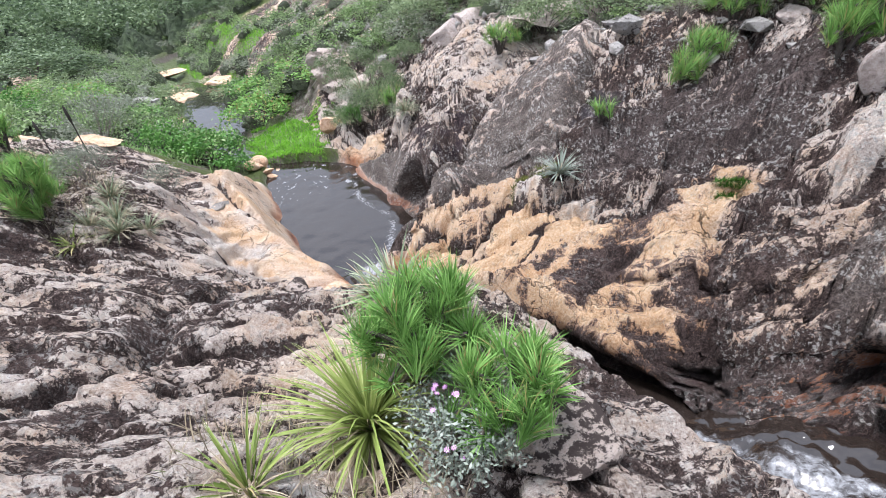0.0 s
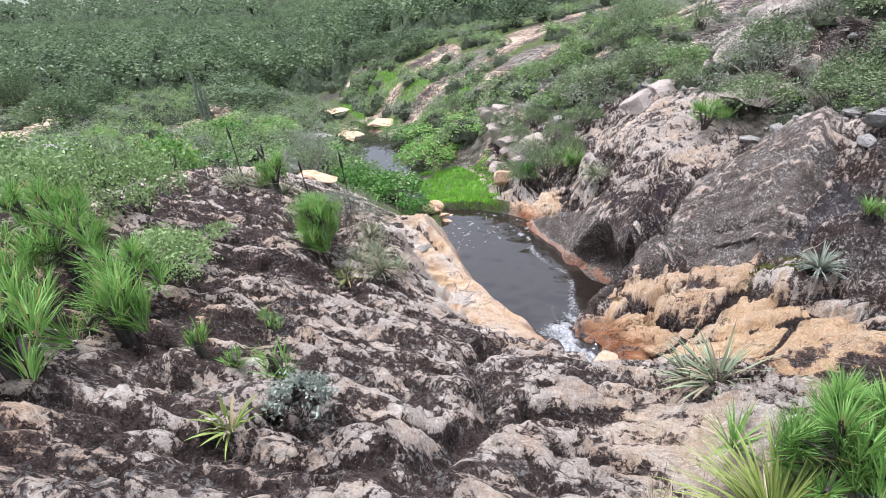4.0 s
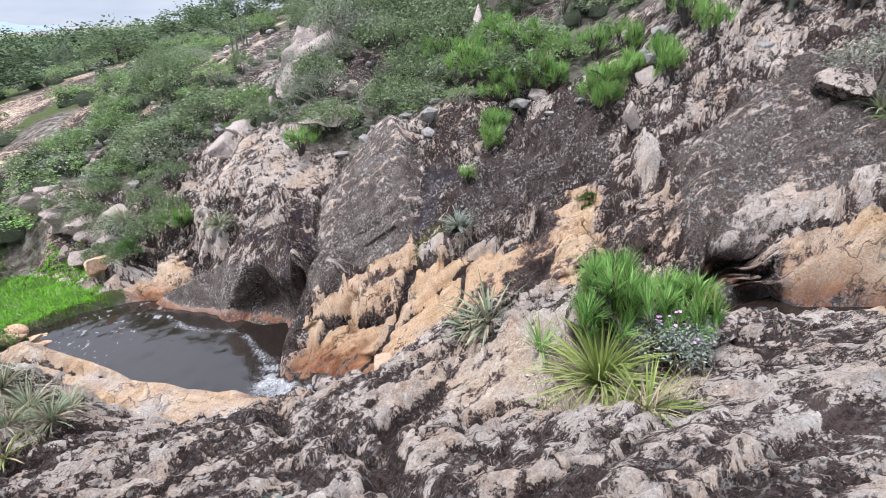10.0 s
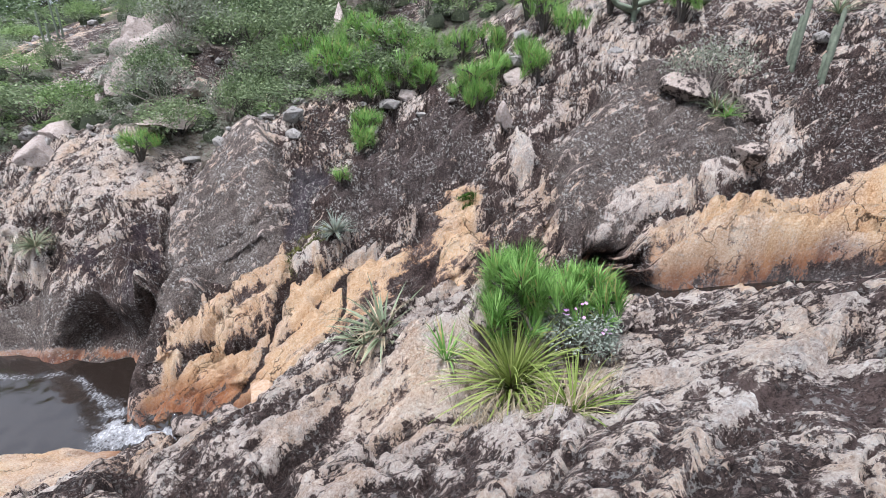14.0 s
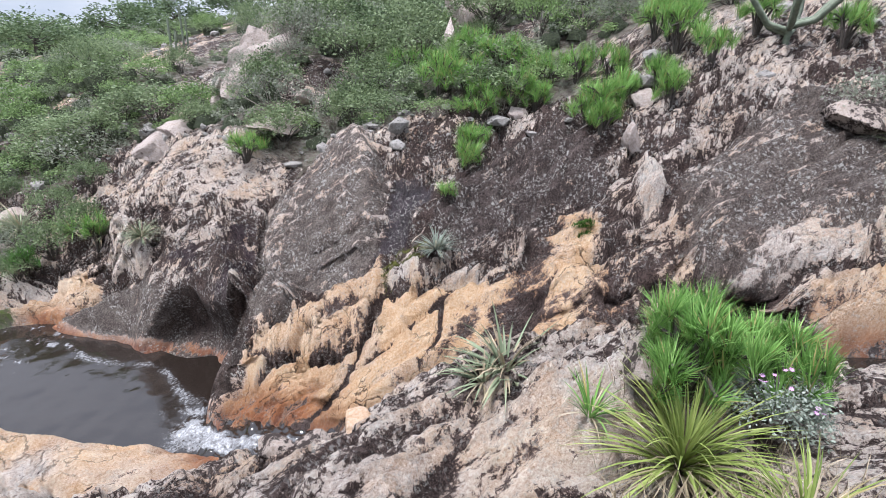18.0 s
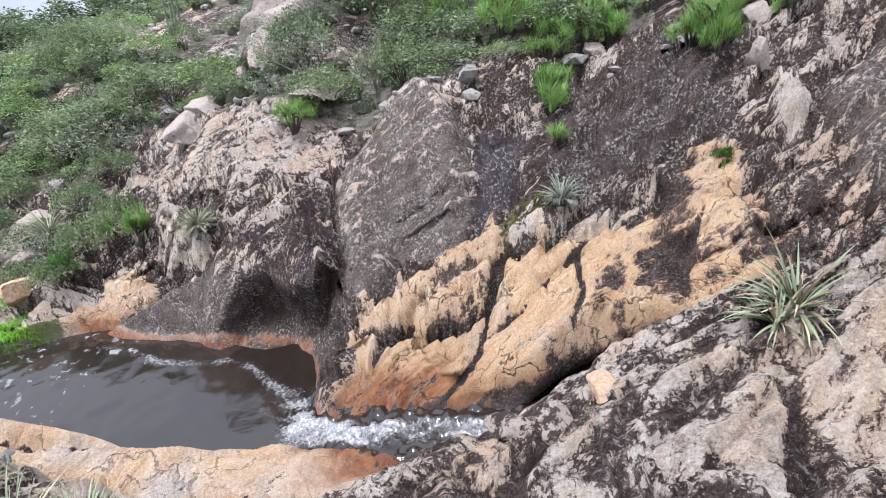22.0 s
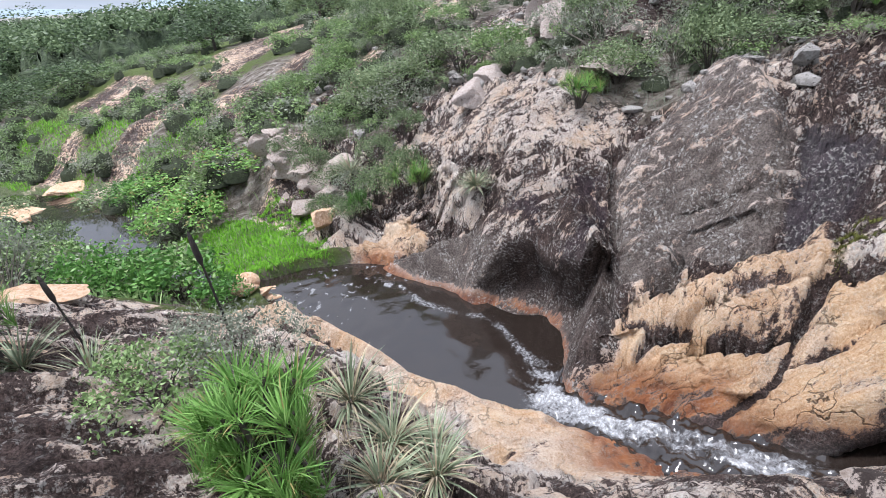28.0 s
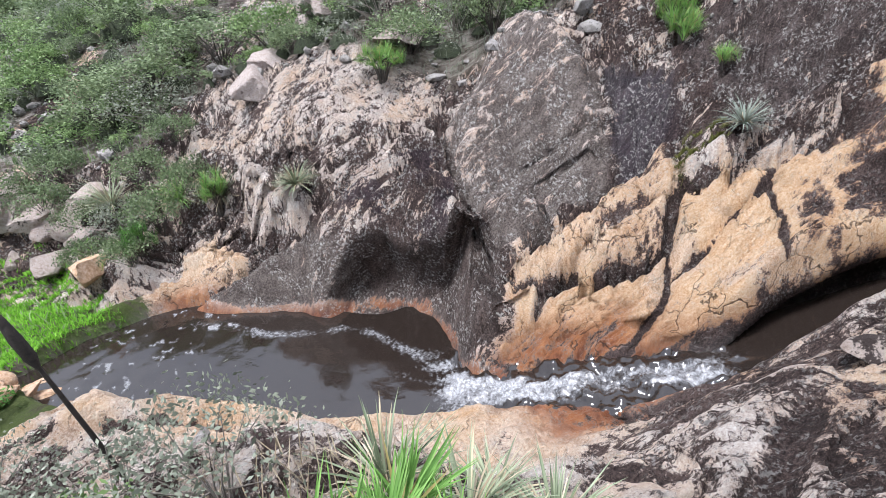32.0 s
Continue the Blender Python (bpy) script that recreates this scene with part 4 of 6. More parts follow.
def thing(name, x, y, dz=0.0, turn=0.0, size=1.0):
    ob = new(name)
    ob.empty_display_size = 0.1
    ob.matrix_basis = Matrix.LocRotScale((x, y, ground_z(x, y) + dz), Euler((0, 0, turn)), (size, size, size))
    return ob


def blades(origin, azim, elev, length, width, droop, segs=4, fold=0.25):
    """Arching pointed leaves as strips of faces: arrays of one value a leaf."""
    n = len(azim)
    t = np.linspace(0, 1, segs + 1)
    ang = elev[:, None] - droop[:, None] * t[None] ** 1.3
    seg = (length / segs)[:, None]
    out = np.concatenate([np.zeros((n, 1)), np.cumsum(np.cos(ang[:, :-1]) * seg, 1)], 1)
    up = np.concatenate([np.zeros((n, 1)), np.cumsum(np.sin(ang[:, :-1]) * seg, 1)], 1)
    ca, sa = np.cos(azim)[:, None], np.sin(azim)[:, None]
    mid = np.stack([origin[:, :1] + out * ca, origin[:, 1:2] + out * sa, origin[:, 2:3] + up], -1)
    w = (width[:, None] * np.clip(1 - t[None] ** 2.2, 0.03, 1) * np.clip(0.55 + t[None] * 4, 0, 1)) / 2
    side = np.stack([-sa * np.ones_like(w), ca * np.ones_like(w), np.zeros_like(w)], -1)
    lift = np.stack([-np.sin(ang) * ca, -np.sin(ang) * sa, np.cos(ang)], -1) * (w * fold)[..., None] * 2
    left, right = mid - side * w[..., None] + lift, mid + side * w[..., None] + lift
    verts = np.stack([left, mid, right], 2).reshape(-1, 3)
    base = (np.arange(n) * (segs + 1) * 3)[:, None, None] + (np.arange(segs) * 3)[None, :, None]
    q1 = base + np.array([0, 1, 4, 3])
    q2 = base + np.array([1, 2, 5, 4])
    return verts, np.concatenate([q1.reshape(-1, 4), q2.reshape(-1, 4)])


def join(pieces):
    verts, quads, k = [], [], 0
    for v, q in pieces:
        verts.append(v)
        quads.append(q + k)
        k += len(v)
    return np.concatenate(verts), np.concatenate(quads)


def tube(points, radii, sides=6):
    """A tapering round stem along a broken line."""
    pts = np.array(points, float)
    d = np.gradient(pts, axis=0)
    d /= np.linalg.norm(d, axis=1)[:, None] + 1e-9
    ref = np.where(np.abs(d[:, 2:3]) > 0.9, np.array([[1.0, 0, 0]]), np.array([[0, 0, 1.0]]))
    u = np.cross(d, ref)
    u /= np.linalg.norm(u, axis=1)[:, None] + 1e-9
    v = np.cross(d, u)
    th = np.linspace(0, 2 * np.pi, sides, endpoint=False)
    ring = pts[:, None] + np.array(radii)[:, None, None] * (u[:, None] * np.cos(th)[None, :, None] + v[:, None] * np.sin(th)[None, :, None])
    verts = ring.reshape(-1, 3)
    i, j = np.meshgrid(np.arange(len(pts) - 1), np.arange(sides), indexing="ij")
    j2 = (j + 1) % sides
    quads = np.stack([i * sides + j, i * sides + j2, (i + 1) * sides + j2, (i + 1) * sides + j], -1).reshape(-1, 4)
    return verts, quads


def tuft_leaves(r, n, length, width, spread, segs=4, droop=(0.4, 1.3), z0=0.0, depth=0.0):
    """A tuft of long leaves from one point."""
    az = r.uniform(0, 2 * np.pi, n)
    el = np.pi / 2 - r.uniform(0.05, 1, n) ** 0.7 * spread
    ln = length * r.uniform(0.65, 1.1, n)
    org = np.stack([0.02 * np.cos(az), 0.02 * np.sin(az), z0 - depth * r.uniform(0, 1, n)], -1)
    return blades(org, az, el, ln, width * r.uniform(0.7, 1.15, n), r.uniform(*droop, n), segs)


def leaf_cloud(r, centres, spreads, per, size, flat=0.4):
    """Small pointed leaves strewn about the given centres."""
    c = np.repeat(np.array(centres), per, 0)
    s = np.repeat(np.array(spreads), per)[:, None]
    p = c + np.clip(r.normal(0, 1, c.shape), -1.6, 1.6) * s * np.array([1, 1, 0.75])
    n = len(p)
    d = r.normal(0, 1, (n, 3))
    d[:, 2] = d[:, 2] * flat + 0.15
    d /= np.linalg.norm(d, axis=1)[:, None]
    e = np.cross(d, r.normal(0, 1, (n, 3)))
    e /= np.linalg.norm(e, axis=1)[:, None] + 1e-9
    ln = size * r.uniform(0.6, 1.3, n)[:, None]
    verts = np.stack([p - d * ln / 2, p + e * ln * 0.22, p + d * ln / 2, p - e * ln * 0.22], 1).reshape(-1, 3)
    return verts, np.arange(n * 4).reshape(-1, 4)


# ---- plant and stone materials ----
def leaf_material(name, low, mid_, high, dry=None, rough=0.5, through_light=0.30, patch=7.0, uneven=0.5):
    m, n, l, p = material(name)
    info = n.new("ShaderNodeObjectInfo")
    geo = n.new("ShaderNodeNewGeometry")
    co = n.new("ShaderNodeTexCoord").outputs["Object"]
    nz = noise_node(n, l, co, patch, 3)
    k = math_node(n, l, "ADD", math_node(n, l, "MULTIPLY", geo.outputs["Random Per Island"], 0.55), math_node(n, l, "ADD", 0.25 - 0.5 * uneven, math_node(n, l, "MULTIPLY", nz, uneven)))
    k = math_node(n, l, "ADD", k, math_node(n, l, "MULTIPLY", math_node(n, l, "SUBTRACT", info.outputs["Random"], 0.5), 0.25))
    stops = [(0.18, low), (0.5, mid_), (0.85, high)]
    col = ramp(n, l, k, stops)
    if dry:
        col = mix(n, l, step(n, l, geo.outputs["Random Per Island"], 0.86, 0.9), col, dry)
    l.new(col, p.inputs["Base Color"])
    p.inputs["Roughness"].default_value = rough
    p.inputs["Specular IOR Level"].default_value = 0.22
    tr = n.new("ShaderNodeBsdfTranslucent")
    l.new(col, tr.inputs["Color"])
    mx = n.new("ShaderNodeMixShader")
    mx.inputs["Fac"].default_value = through_light
    l.new(p.outputs["BSDF"], mx.inputs[1])
    l.new(tr.outputs["BSDF"], mx.inputs[2])
    l.new(mx.outputs["Shader"], n["Material Output"].inputs["Surface"])
    return m


def plain(name, low, high, scale=20.0, rough=0.8, bumpy=0.5, depth=0.02):
    m, n, l, p = material(name)
    co = n.new("ShaderNodeTexCoord").outputs["Object"]
    a = noise_node(n, l, co, scale, 6, 0.65)
    l.new(ramp(n, l, a, [(0.3, low), (0.7, high)]), p.inputs["Base Color"])
    p.inputs["Roughness"].default_value = rough
    bump(n, l, p, a, bumpy, depth)
    return m


def boulder_material(name, low, mid_, high, patina, cover):
    m, n, l, p = material(name)
    co = n.new("ShaderNodeTexCoord").outputs["Object"]
    geo = n.new("ShaderNodeObjectInfo").outputs["Location"]
    va = n.new("ShaderNodeVectorMath")
    va.operation = "ADD"
    l.new(n.new("ShaderNodeNewGeometry").outputs["Position"], va.inputs[0])
    l.new(geo, va.inputs[1])
    pos = va.outputs["Vector"]
    a = noise_node(n, l, pos, 5.0, 9, 0.72)
    b = noise_node(n, l, pos, 24.0, 8, 0.76)
    tone = math_node(n, l, "ADD", math_node(n, l, "MULTIPLY", a, 0.4), math_node(n, l, "MULTIPLY", b, 0.6))
    col = ramp(n, l, tone, [(0.36, low), (0.48, mid_), (0.62, high)])
    k = math_node(n, l, "ADD", a, math_node(n, l, "MULTIPLY", math_node(n, l, "SUBTRACT", b, 0.5), 0.9))
    col = mix(n, l, step(n, l, k, 1 - cover - 0.05, 1 - cover + 0.05), col, patina)
    l.new(col, p.inputs["Base Color"])
    p.inputs["Roughness"].default_value = 0.88
    p.inputs["Specular IOR Level"].default_value = 0.15
    bump(n, l, p, math_node(n, l, "ADD", a, math_node(n, l, "MULTIPLY", b, 0.6)), 1.0, 0.09)
    return m


GREEN = leaf_material("bright_green_leaf", (0.070, 0.155, 0.034), (0.165, 0.320, 0.076), (0.285, 0.450, 0.144), dry=(0.32, 0.27, 0.11))
LIME = leaf_material("yellow_green_leaf", (0.090, 0.130, 0.025), (0.210, 0.270, 0.070), (0.360, 0.400, 0.140), dry=(0.36, 0.30, 0.15))
SILVER = leaf_material("grey_green_leaf", (0.095, 0.120, 0.070), (0.190, 0.225, 0.140), (0.330, 0.360, 0.240), dry=(0.36, 0.31, 0.20), through_light=0.15)
PALE_SILVER = leaf_material("silver_leaf", (0.13, 0.155, 0.12), (0.23, 0.265, 0.22), (0.36, 0.39, 0.34), through_light=0.2)
SCRUB = leaf_material("scrub_leaf", (0.065, 0.092, 0.045), (0.150, 0.200, 0.098), (0.250, 0.310, 0.170), patch=1.3, uneven=1.4)
SCRUB_GREY = leaf_material("grey_scrub_leaf", (0.128, 0.143, 0.105), (0.204, 0.224, 0.167), (0.295, 0.313, 0.246))
FRESH = leaf_material("fresh_scrub_leaf", (0.085, 0.135, 0.048), (0.188, 0.280, 0.105), (0.300, 0.400, 0.180), patch=1.3, uneven=1.2)
BROAD = leaf_material("broad_leaf", (0.037, 0.106, 0.022), (0.088, 0.206, 0.045), (0.175, 0.338, 0.088), rough=0.4)
GRASS = leaf_material("wet_grass_blade", (0.065, 0.185, 0.012), (0.145, 0.350, 0.026), (0.24, 0.48, 0.055))
STRAW = leaf_material("dry_straw", (0.12, 0.095, 0.06), (0.26, 0.21, 0.14), (0.42, 0.36, 0.26), through_light=0.1)
FOREST = leaf_material("forest_leaf", (0.044, 0.068, 0.034), (0.100, 0.146, 0.072), (0.172, 0.232, 0.115), through_light=0.3, patch=0.33, uneven=1.7)
# filler greens, dark so the colour stands in for shade inside crowns and scrub
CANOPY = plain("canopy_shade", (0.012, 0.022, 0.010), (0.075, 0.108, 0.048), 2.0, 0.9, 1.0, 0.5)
SCRUB_SHADE = plain("scrub_inner_shade", (0.014, 0.019, 0.009), (0.060, 0.078, 0.034), 30.0, 0.9, 1.0, 0.1)
BARK = plain("dark_bark", (0.022, 0.018, 0.015), (0.085, 0.070, 0.058), 30.0)
TWIG = plain("grey_twig", (0.10, 0.085, 0.07), (0.24, 0.21, 0.18), 30.0)
SPIKE = plain("dry_flower_head", (0.010, 0.008, 0.007), (0.040, 0.030, 0.024), 50.0)
CACTUS = plain("cactus_skin", (0.075, 0.095, 0.065), (0.19, 0.22, 0.16), 12.0)
PINK = plain("pink_petal", (0.42, 0.20, 0.42), (0.62, 0.36, 0.60), 40.0, 0.6)
PALE_ROCK = boulder_material("pale_rock", (0.20, 0.155, 0.13), (0.40, 0.33, 0.29), (0.54, 0.48, 0.44), (0.07, 0.055, 0.05), 0.36)
GREY_ROCK = boulder_material("grey_rock", (0.16, 0.145, 0.13), (0.32, 0.30, 0.28), (0.47, 0.45, 0.43), (0.07, 0.06, 0.055), 0.40)
ORANGE_ROCK = boulder_material("orange_rock", (0.34, 0.18, 0.10), (0.56, 0.37, 0.24), (0.74, 0.58, 0.45), (0.10, 0.06, 0.04), 0.30)
OUT_ROCK = boulder_material("outcrop_rock", (0.22, 0.175, 0.155), (0.40, 0.335, 0.30), (0.55, 0.49, 0.455), (0.17, 0.13, 0.12), 0.36)
CRUST_ROCK = boulder_material("crusted_rock", (0.26, 0.20, 0.165), (0.48, 0.40, 0.35), (0.68, 0.63, 0.58), (0.055, 0.042, 0.038), 0.50)


# ---- stones ----
def boulder_mesh(name, seed, mat, cuts=17, level_=4, rough=0.06):
    bm = bmesh.new()
    bmesh.ops.create_icosphere(bm, subdivisions=level_, radius=1.0)
    co = np.array([v.co[:] for v in bm.verts])
    r = np.random.default_rng(seed)
    for k in range(cuts):
        d = r.normal(0, 1, 3)
        d /= np.linalg.norm(d)
        lim = r.uniform(0.34, 0.72)
        over = np.maximum(co @ d - lim, 0)
        co -= over[:, None] * d
    for k in range(34):
        f = r.normal(0, 1, 3) * r.choice([3.0, 6.0, 11.0, 19.0])
        co *= 1 + (rough * 1.5 / np.linalg.norm(f) ** 0.8 * np.abs(np.sin(co @ f + 0.9 * np.sin(co[:, ::-1] @ f * 0.7) + r.uniform(0, 6))))[:, None]
    for v, c in zip(bm.verts, co):
        v.co = c
    me = bpy.data.meshes.new(name)
    bm.to_mesh(me)
    bm.free()
    me.polygons.foreach_set("use_smooth", np.ones(len(me.polygons), dtype=bool))
    me.set_sharp_from_angle(angle=radians(24))
    me.materials.append(mat)
    return me


STONES = {}


def boulder(name, label, x, y, size, turn, mat, seed, sink=0.35, lean=(0.0, 0.0), group=""):
    key = (mat.name, seed)
    if key not in STONES:
        STONES[key] = boulder_mesh(name, seed, mat, 17 if max(size) > 0.2 else 5, 4 if max(size) > 0.2 else 3)
    ob = new(name, STONES[key])
    z = ground_z(x, y)
    ob.matrix_basis = Matrix.LocRotScale((x, y, z + size[2] * (0.8 - 2 * sink)), Euler((lean[0], lean[1], turn)), size)
    return tagged(ob, label, "boulder" if max(size) > 0.2 else "stone", group)


# ---- plants ----
def rosette(name, label, x, y, length, width, n, mat, seed, spread=1.35, droop=(0.3, 1.1), single=False, dz=0.0, dead=12, group=""):
    """A bromeliad: a whorl of stiff arching leaves, with dead ones below."""
    r = np.random.default_rng(seed)
    ob = thing(name, x, y, dz, r.uniform(0, 6))
    if single:
        kinds = [quad_mesh("leaf", *blades(np.zeros((1, 3)), np.zeros(1), np.array([e]), np.array([length * f]), np.array([width]), np.array([d]), 6), mat)
                 for e, f, d in ((1.35, 0.85, 0.35), (1.1, 1.0, 0.7), (0.85, 1.05, 0.95), (0.6, 1.0, 1.0), (0.35, 0.95, 0.9), (1.2, 0.95, 1.3))]
        for k in range(n):
            part("leaf", kinds[k % len(kinds)], ob, at=Matrix.LocRotScale((0, 0, 0.03), Euler((r.uniform(-0.15, 0.15), r.uniform(-0.12, 0.12), k * 2.399 + r.uniform(-0.2, 0.2))), [r.uniform(0.8, 1.08)] * 3))
    else:
        part("leaves", quad_mesh("leaves", *tuft_leaves(r, n, length, width, spread, 5, droop), mat), ob)
    if dead:
        part("dead_leaves", quad_mesh("dead_leaves", *tuft_leaves(r, dead, length * 0.8, width * 0.8, 1.7, 4, (0.6, 1.2), 0.02), STRAW), ob, "dry straw-coloured leaves")
    return tagged(ob, label, "bromeliad", group)


def tufted_shrub(name, label, x, y, height, spread, heads, leaf, mat, seed, per=46, dz=-0.02, group="", width=0.0125, turn=0.0, low=0.5):
    """Dark forking stems that each end in a tuft of narrow leaves."""
    r = np.random.default_rng(seed)
    ob = thing(name, x, y, dz, turn)
    heads, leaf, width = int(heads * 1.9), leaf * 0.72, width * 0.66
    kinds = [quad_mesh("leaf_tuft", *tuft_leaves(r, per, leaf, width, 0.85, 4, (-0.1, 0.7), depth=0.55 * leaf), mat) for _ in range(3)]
    forks = max(2, heads // 3)
    stems = []
    fork_tops = []
    for k in range(forks):
        az, rad = 2 * np.pi * k / forks + r.uniform(-0.4, 0.4), spread * r.uniform(0.15, 0.45)
        top = np.array([rad * math.cos(az), rad * math.sin(az), height * r.uniform(0.35, 0.5)])
        fork_tops.append((top, az))
        stems.append(tube([(0.02 * math.cos(az), 0.02 * math.sin(az), -0.05), top * (0.5, 0.5, 0.45), top], (0.022, 0.018, 0.014), 5))
    for k in range(heads):
        top, az0 = fork_tops[k % forks]
        az, rad = az0 + r.uniform(-0.9, 0.9), spread * r.uniform(0.3, 1.0)
        end = np.array([rad * math.cos(az), rad * math.sin(az), height - leaf * 0.55 - height * 0.35 * (rad / spread) ** 2 * r.uniform(0.4, 1.2)])
        end[2] = max(end[2] * r.uniform(low, 1.0), 0.05)
        stems.append(tube([top, (top + end) / 2 + (0, 0, 0.02), end], (0.013, 0.012, 0.011), 5))
        tilt = 0.55 * rad / spread
        part("leaf_tuft", kinds[k % 3], ob, at=Matrix.LocRotScale(end, Euler((-tilt * math.sin(az), tilt * math.cos(az), r.uniform(0, 6))), [r.uniform(0.8, 1.15)] * 3))
    part("stem", quad_mesh("branching_stem", *join(stems), BARK), ob, "dark forking stems")
    return tagged(ob, label, "shrub", group)


def bush_meshes(r, height, rad, clumps, per, leaf, mat, wood, flat=0.4, lean=0.0):
    """Stems and leaves of a loose shrub, with gaps between its clumps."""
    cs, sp, stems = [], [], []
    for k in range(clumps):
        az, q = r.uniform(0, 2 * np.pi), math.sqrt(r.uniform(0.02, 1))
        zz = height * (0.30 + 0.62 * math.sqrt(max(0, 1 - (q * 0.95) ** 2)) * r.uniform(0.55, 1.0))
        c = np.array([rad * q * math.cos(az), rad * q * math.sin(az), zz])
        cs.append(c)
        sp.append(rad * r.uniform(0.09, 0.19))
        if k % 3 == 0:
            stems.append(tube([(0.03 * math.cos(az), 0.03 * math.sin(az), -0.06), c * (0.35, 0.35, 0.45) + r.normal(0, 0.05, 3), c], (0.014 + 0.006 * height, 0.009, 0.004), 4))
    return leaf_cloud(r, cs, sp, per, leaf, flat), join(stems)


BUSHES = {}


def bush(name, label, x, y, height, rad, mat, seed, kind="fine", dz=-0.03, category="shrub", group=""):
    key = (mat.name, kind, seed)
    if key not in BUSHES:
        r = np.random.default_rng(seed)
        clumps, per, leaf = {"fine": (64, 34, 0.066), "loose": (60, 22, 0.052), "broad": (40, 26, 0.10), "tree": (80, 36, 0.058), "far": (48, 26, 0.085)}[kind]
        leaves, stems = bush_meshes(r, 1.0, 1.0, clumps, per, leaf * (1.3 if kind != "broad" else 1.5), mat, BARK)
        BUSHES[key] = quad_mesh("foliage", *leaves, mat), quad_mesh("branching_stem", *stems, TWIG if kind == "loose" else BARK)
    fol, st = BUSHES[key]
    ob = thing(name, x, y, dz, seed * 1.7 + x)
    at = Matrix.Diagonal((rad, rad, height, 1))
    part("foliage", fol, ob, at=at)
    part("stem", st, ob, at=at)
    return tagged(ob, label, category, group)


# --- the clump on the near edge ---
rosette("bromeliad", "large yellow-green bromeliad with arching spiny leaves on rock", -0.38, 1.72, 0.62, 0.017, 190, LIME, 3, single=True, dead=70)
rosette("bromeliad", "small yellow-green bromeliad beside the large one", -0.70, 1.17, 0.33, 0.012, 64, LIME, 4, dead=30)
rosette("bromeliad", "small narrow-leaved green bromeliad in a rock crack", -0.46, 2.20, 0.30, 0.016, 30, GREEN, 5, spread=0.9, dead=6)
tufted_shrub("tufted_shrub", "tall bright green tufted shrub with dark forked stems", -0.10, 1.90, 0.72, 0.27, 24, 0.25, GREEN, 11, per=64, width=0.0115, low=0.45)
tufted_shrub("tufted_shrub", "low bright green tufted shrub leaning over the gorge", 0.28, 1.62, 0.46, 0.27, 14, 0.24, GREEN, 12, per=56, width=0.013, low=0.5)
rosette("bromeliad", "grey-green bromeliad with long stiff leaves on the gorge edge", -0.40, 2.88, 0.46, 0.024, 46, SILVER, 6, dead=30, dz=0.02)
rosette("bromeliad", "small grey-green bromeliad on the gorge edge", -0.56, 2.92, 0.30, 0.020, 34, SILVER, 61, dead=18)


def flower_bush(x, y):
    r = np.random.default_rng(14)
    ob = thing("flowering_shrub", x, y)
    leaves, stems = bush_meshes(r, 0.34, 0.28, 80, 50, 0.024, PALE_SILVER, TWIG, 0.7)
    part("foliage", quad_mesh("foliage", *leaves, PALE_SILVER), ob)
    part("stem", quad_mesh("branching_stem", *stems, TWIG), ob)
    pet = []
    for k in range(7):
        a_ = k * 2 * math.pi / 7
        pet.append(blades(np.zeros((1, 3)), np.array([a_]), np.array([0.5]), np.array([0.016]), np.array([0.010]), np.array([0.4]), 2))
    flower = quad_mesh("flower", *join(pet), PINK)
    for k in range(15):
        az, q = r.uniform(0, 6.28), r.uniform(0.05, 0.27)
        part("flower", flower, ob, "small pink flower", Matrix.LocRotScale((q * math.cos(az), q * math.sin(az), 0.36 - 0.9 * q * q * 2 + r.uniform(-0.03, 0.04)), Euler((r.uniform(-0.4, 0.4), r.uniform(-0.4, 0.4), 0)), None))
    return tagged(ob, "silver-leaved shrub dotted with small pink flowers", "shrub")


flower_bush(0.10, 1.58)

# --- plants on the near slabs ---
tufted_shrub("tufted_shrub", "bright green tufted shrub on thick dark stems", -4.42, 4.66, 0.80, 0.24, 26, 0.25, GREEN, 21, per=64, low=0.25)
tufted_shrub("tufted_shrub", "low bright green tufted shrub beside a taller one", -4.62, 5.02, 0.42, 0.20, 7, 0.26, GREEN, 22)
tufted_shrub("tufted_shrub", "bright green tufted shrub among grey bromeliads", -6.02, 6.30, 0.62, 0.22, 9, 0.26, GREEN, 23)
for k, (px, py, ln, sd) in enumerate(((-3.86, 4.98, 0.36, 31), (-3.70, 4.72, 0.32, 32), (-4.02, 5.22, 0.34, 33), (-3.98, 4.70, 0.30, 34), (-3.62, 5.05, 0.28, 35),
                                      (-5.90, 6.28, 0.40, 36), (-6.22, 6.22, 0.44, 37), (-6.45, 6.02, 0.42, 38), (-5.62, 6.42, 0.36, 39), (-6.75, 6.15, 0.40, 40))):
    rosette("bromeliad", "grey-green bromeliad in a dense patch on the slab", px, py, ln, 0.013, 66, SILVER, sd, dead=34, group="grey bromeliads on the slab")
rosette("bromeliad", "yellow-green bromeliad at the foot of a tufted shrub", -4.00, 4.42, 0.26, 0.022, 26, LIME, 41, dead=10)
bush("shrub", "rounded pale green fine-leaved shrub on the slab", -5.02, 5.62, 0.46, 0.36, FRESH, 51)
bush("shrub", "grey-green twiggy shrub on the slab", -4.72, 5.75, 0.46, 0.32, SCRUB_GREY, 52, "loose")
bush("shrub", "twiggy grey shrub behind the bromeliads", -4.45, 5.55, 0.50, 0.34, SCRUB_GREY, 53, "loose")
bush("shrub", "thin dry shrub on the rock shelf", -5.25, 8.05, 0.6, 0.45, SCRUB_GREY, 54, "loose")
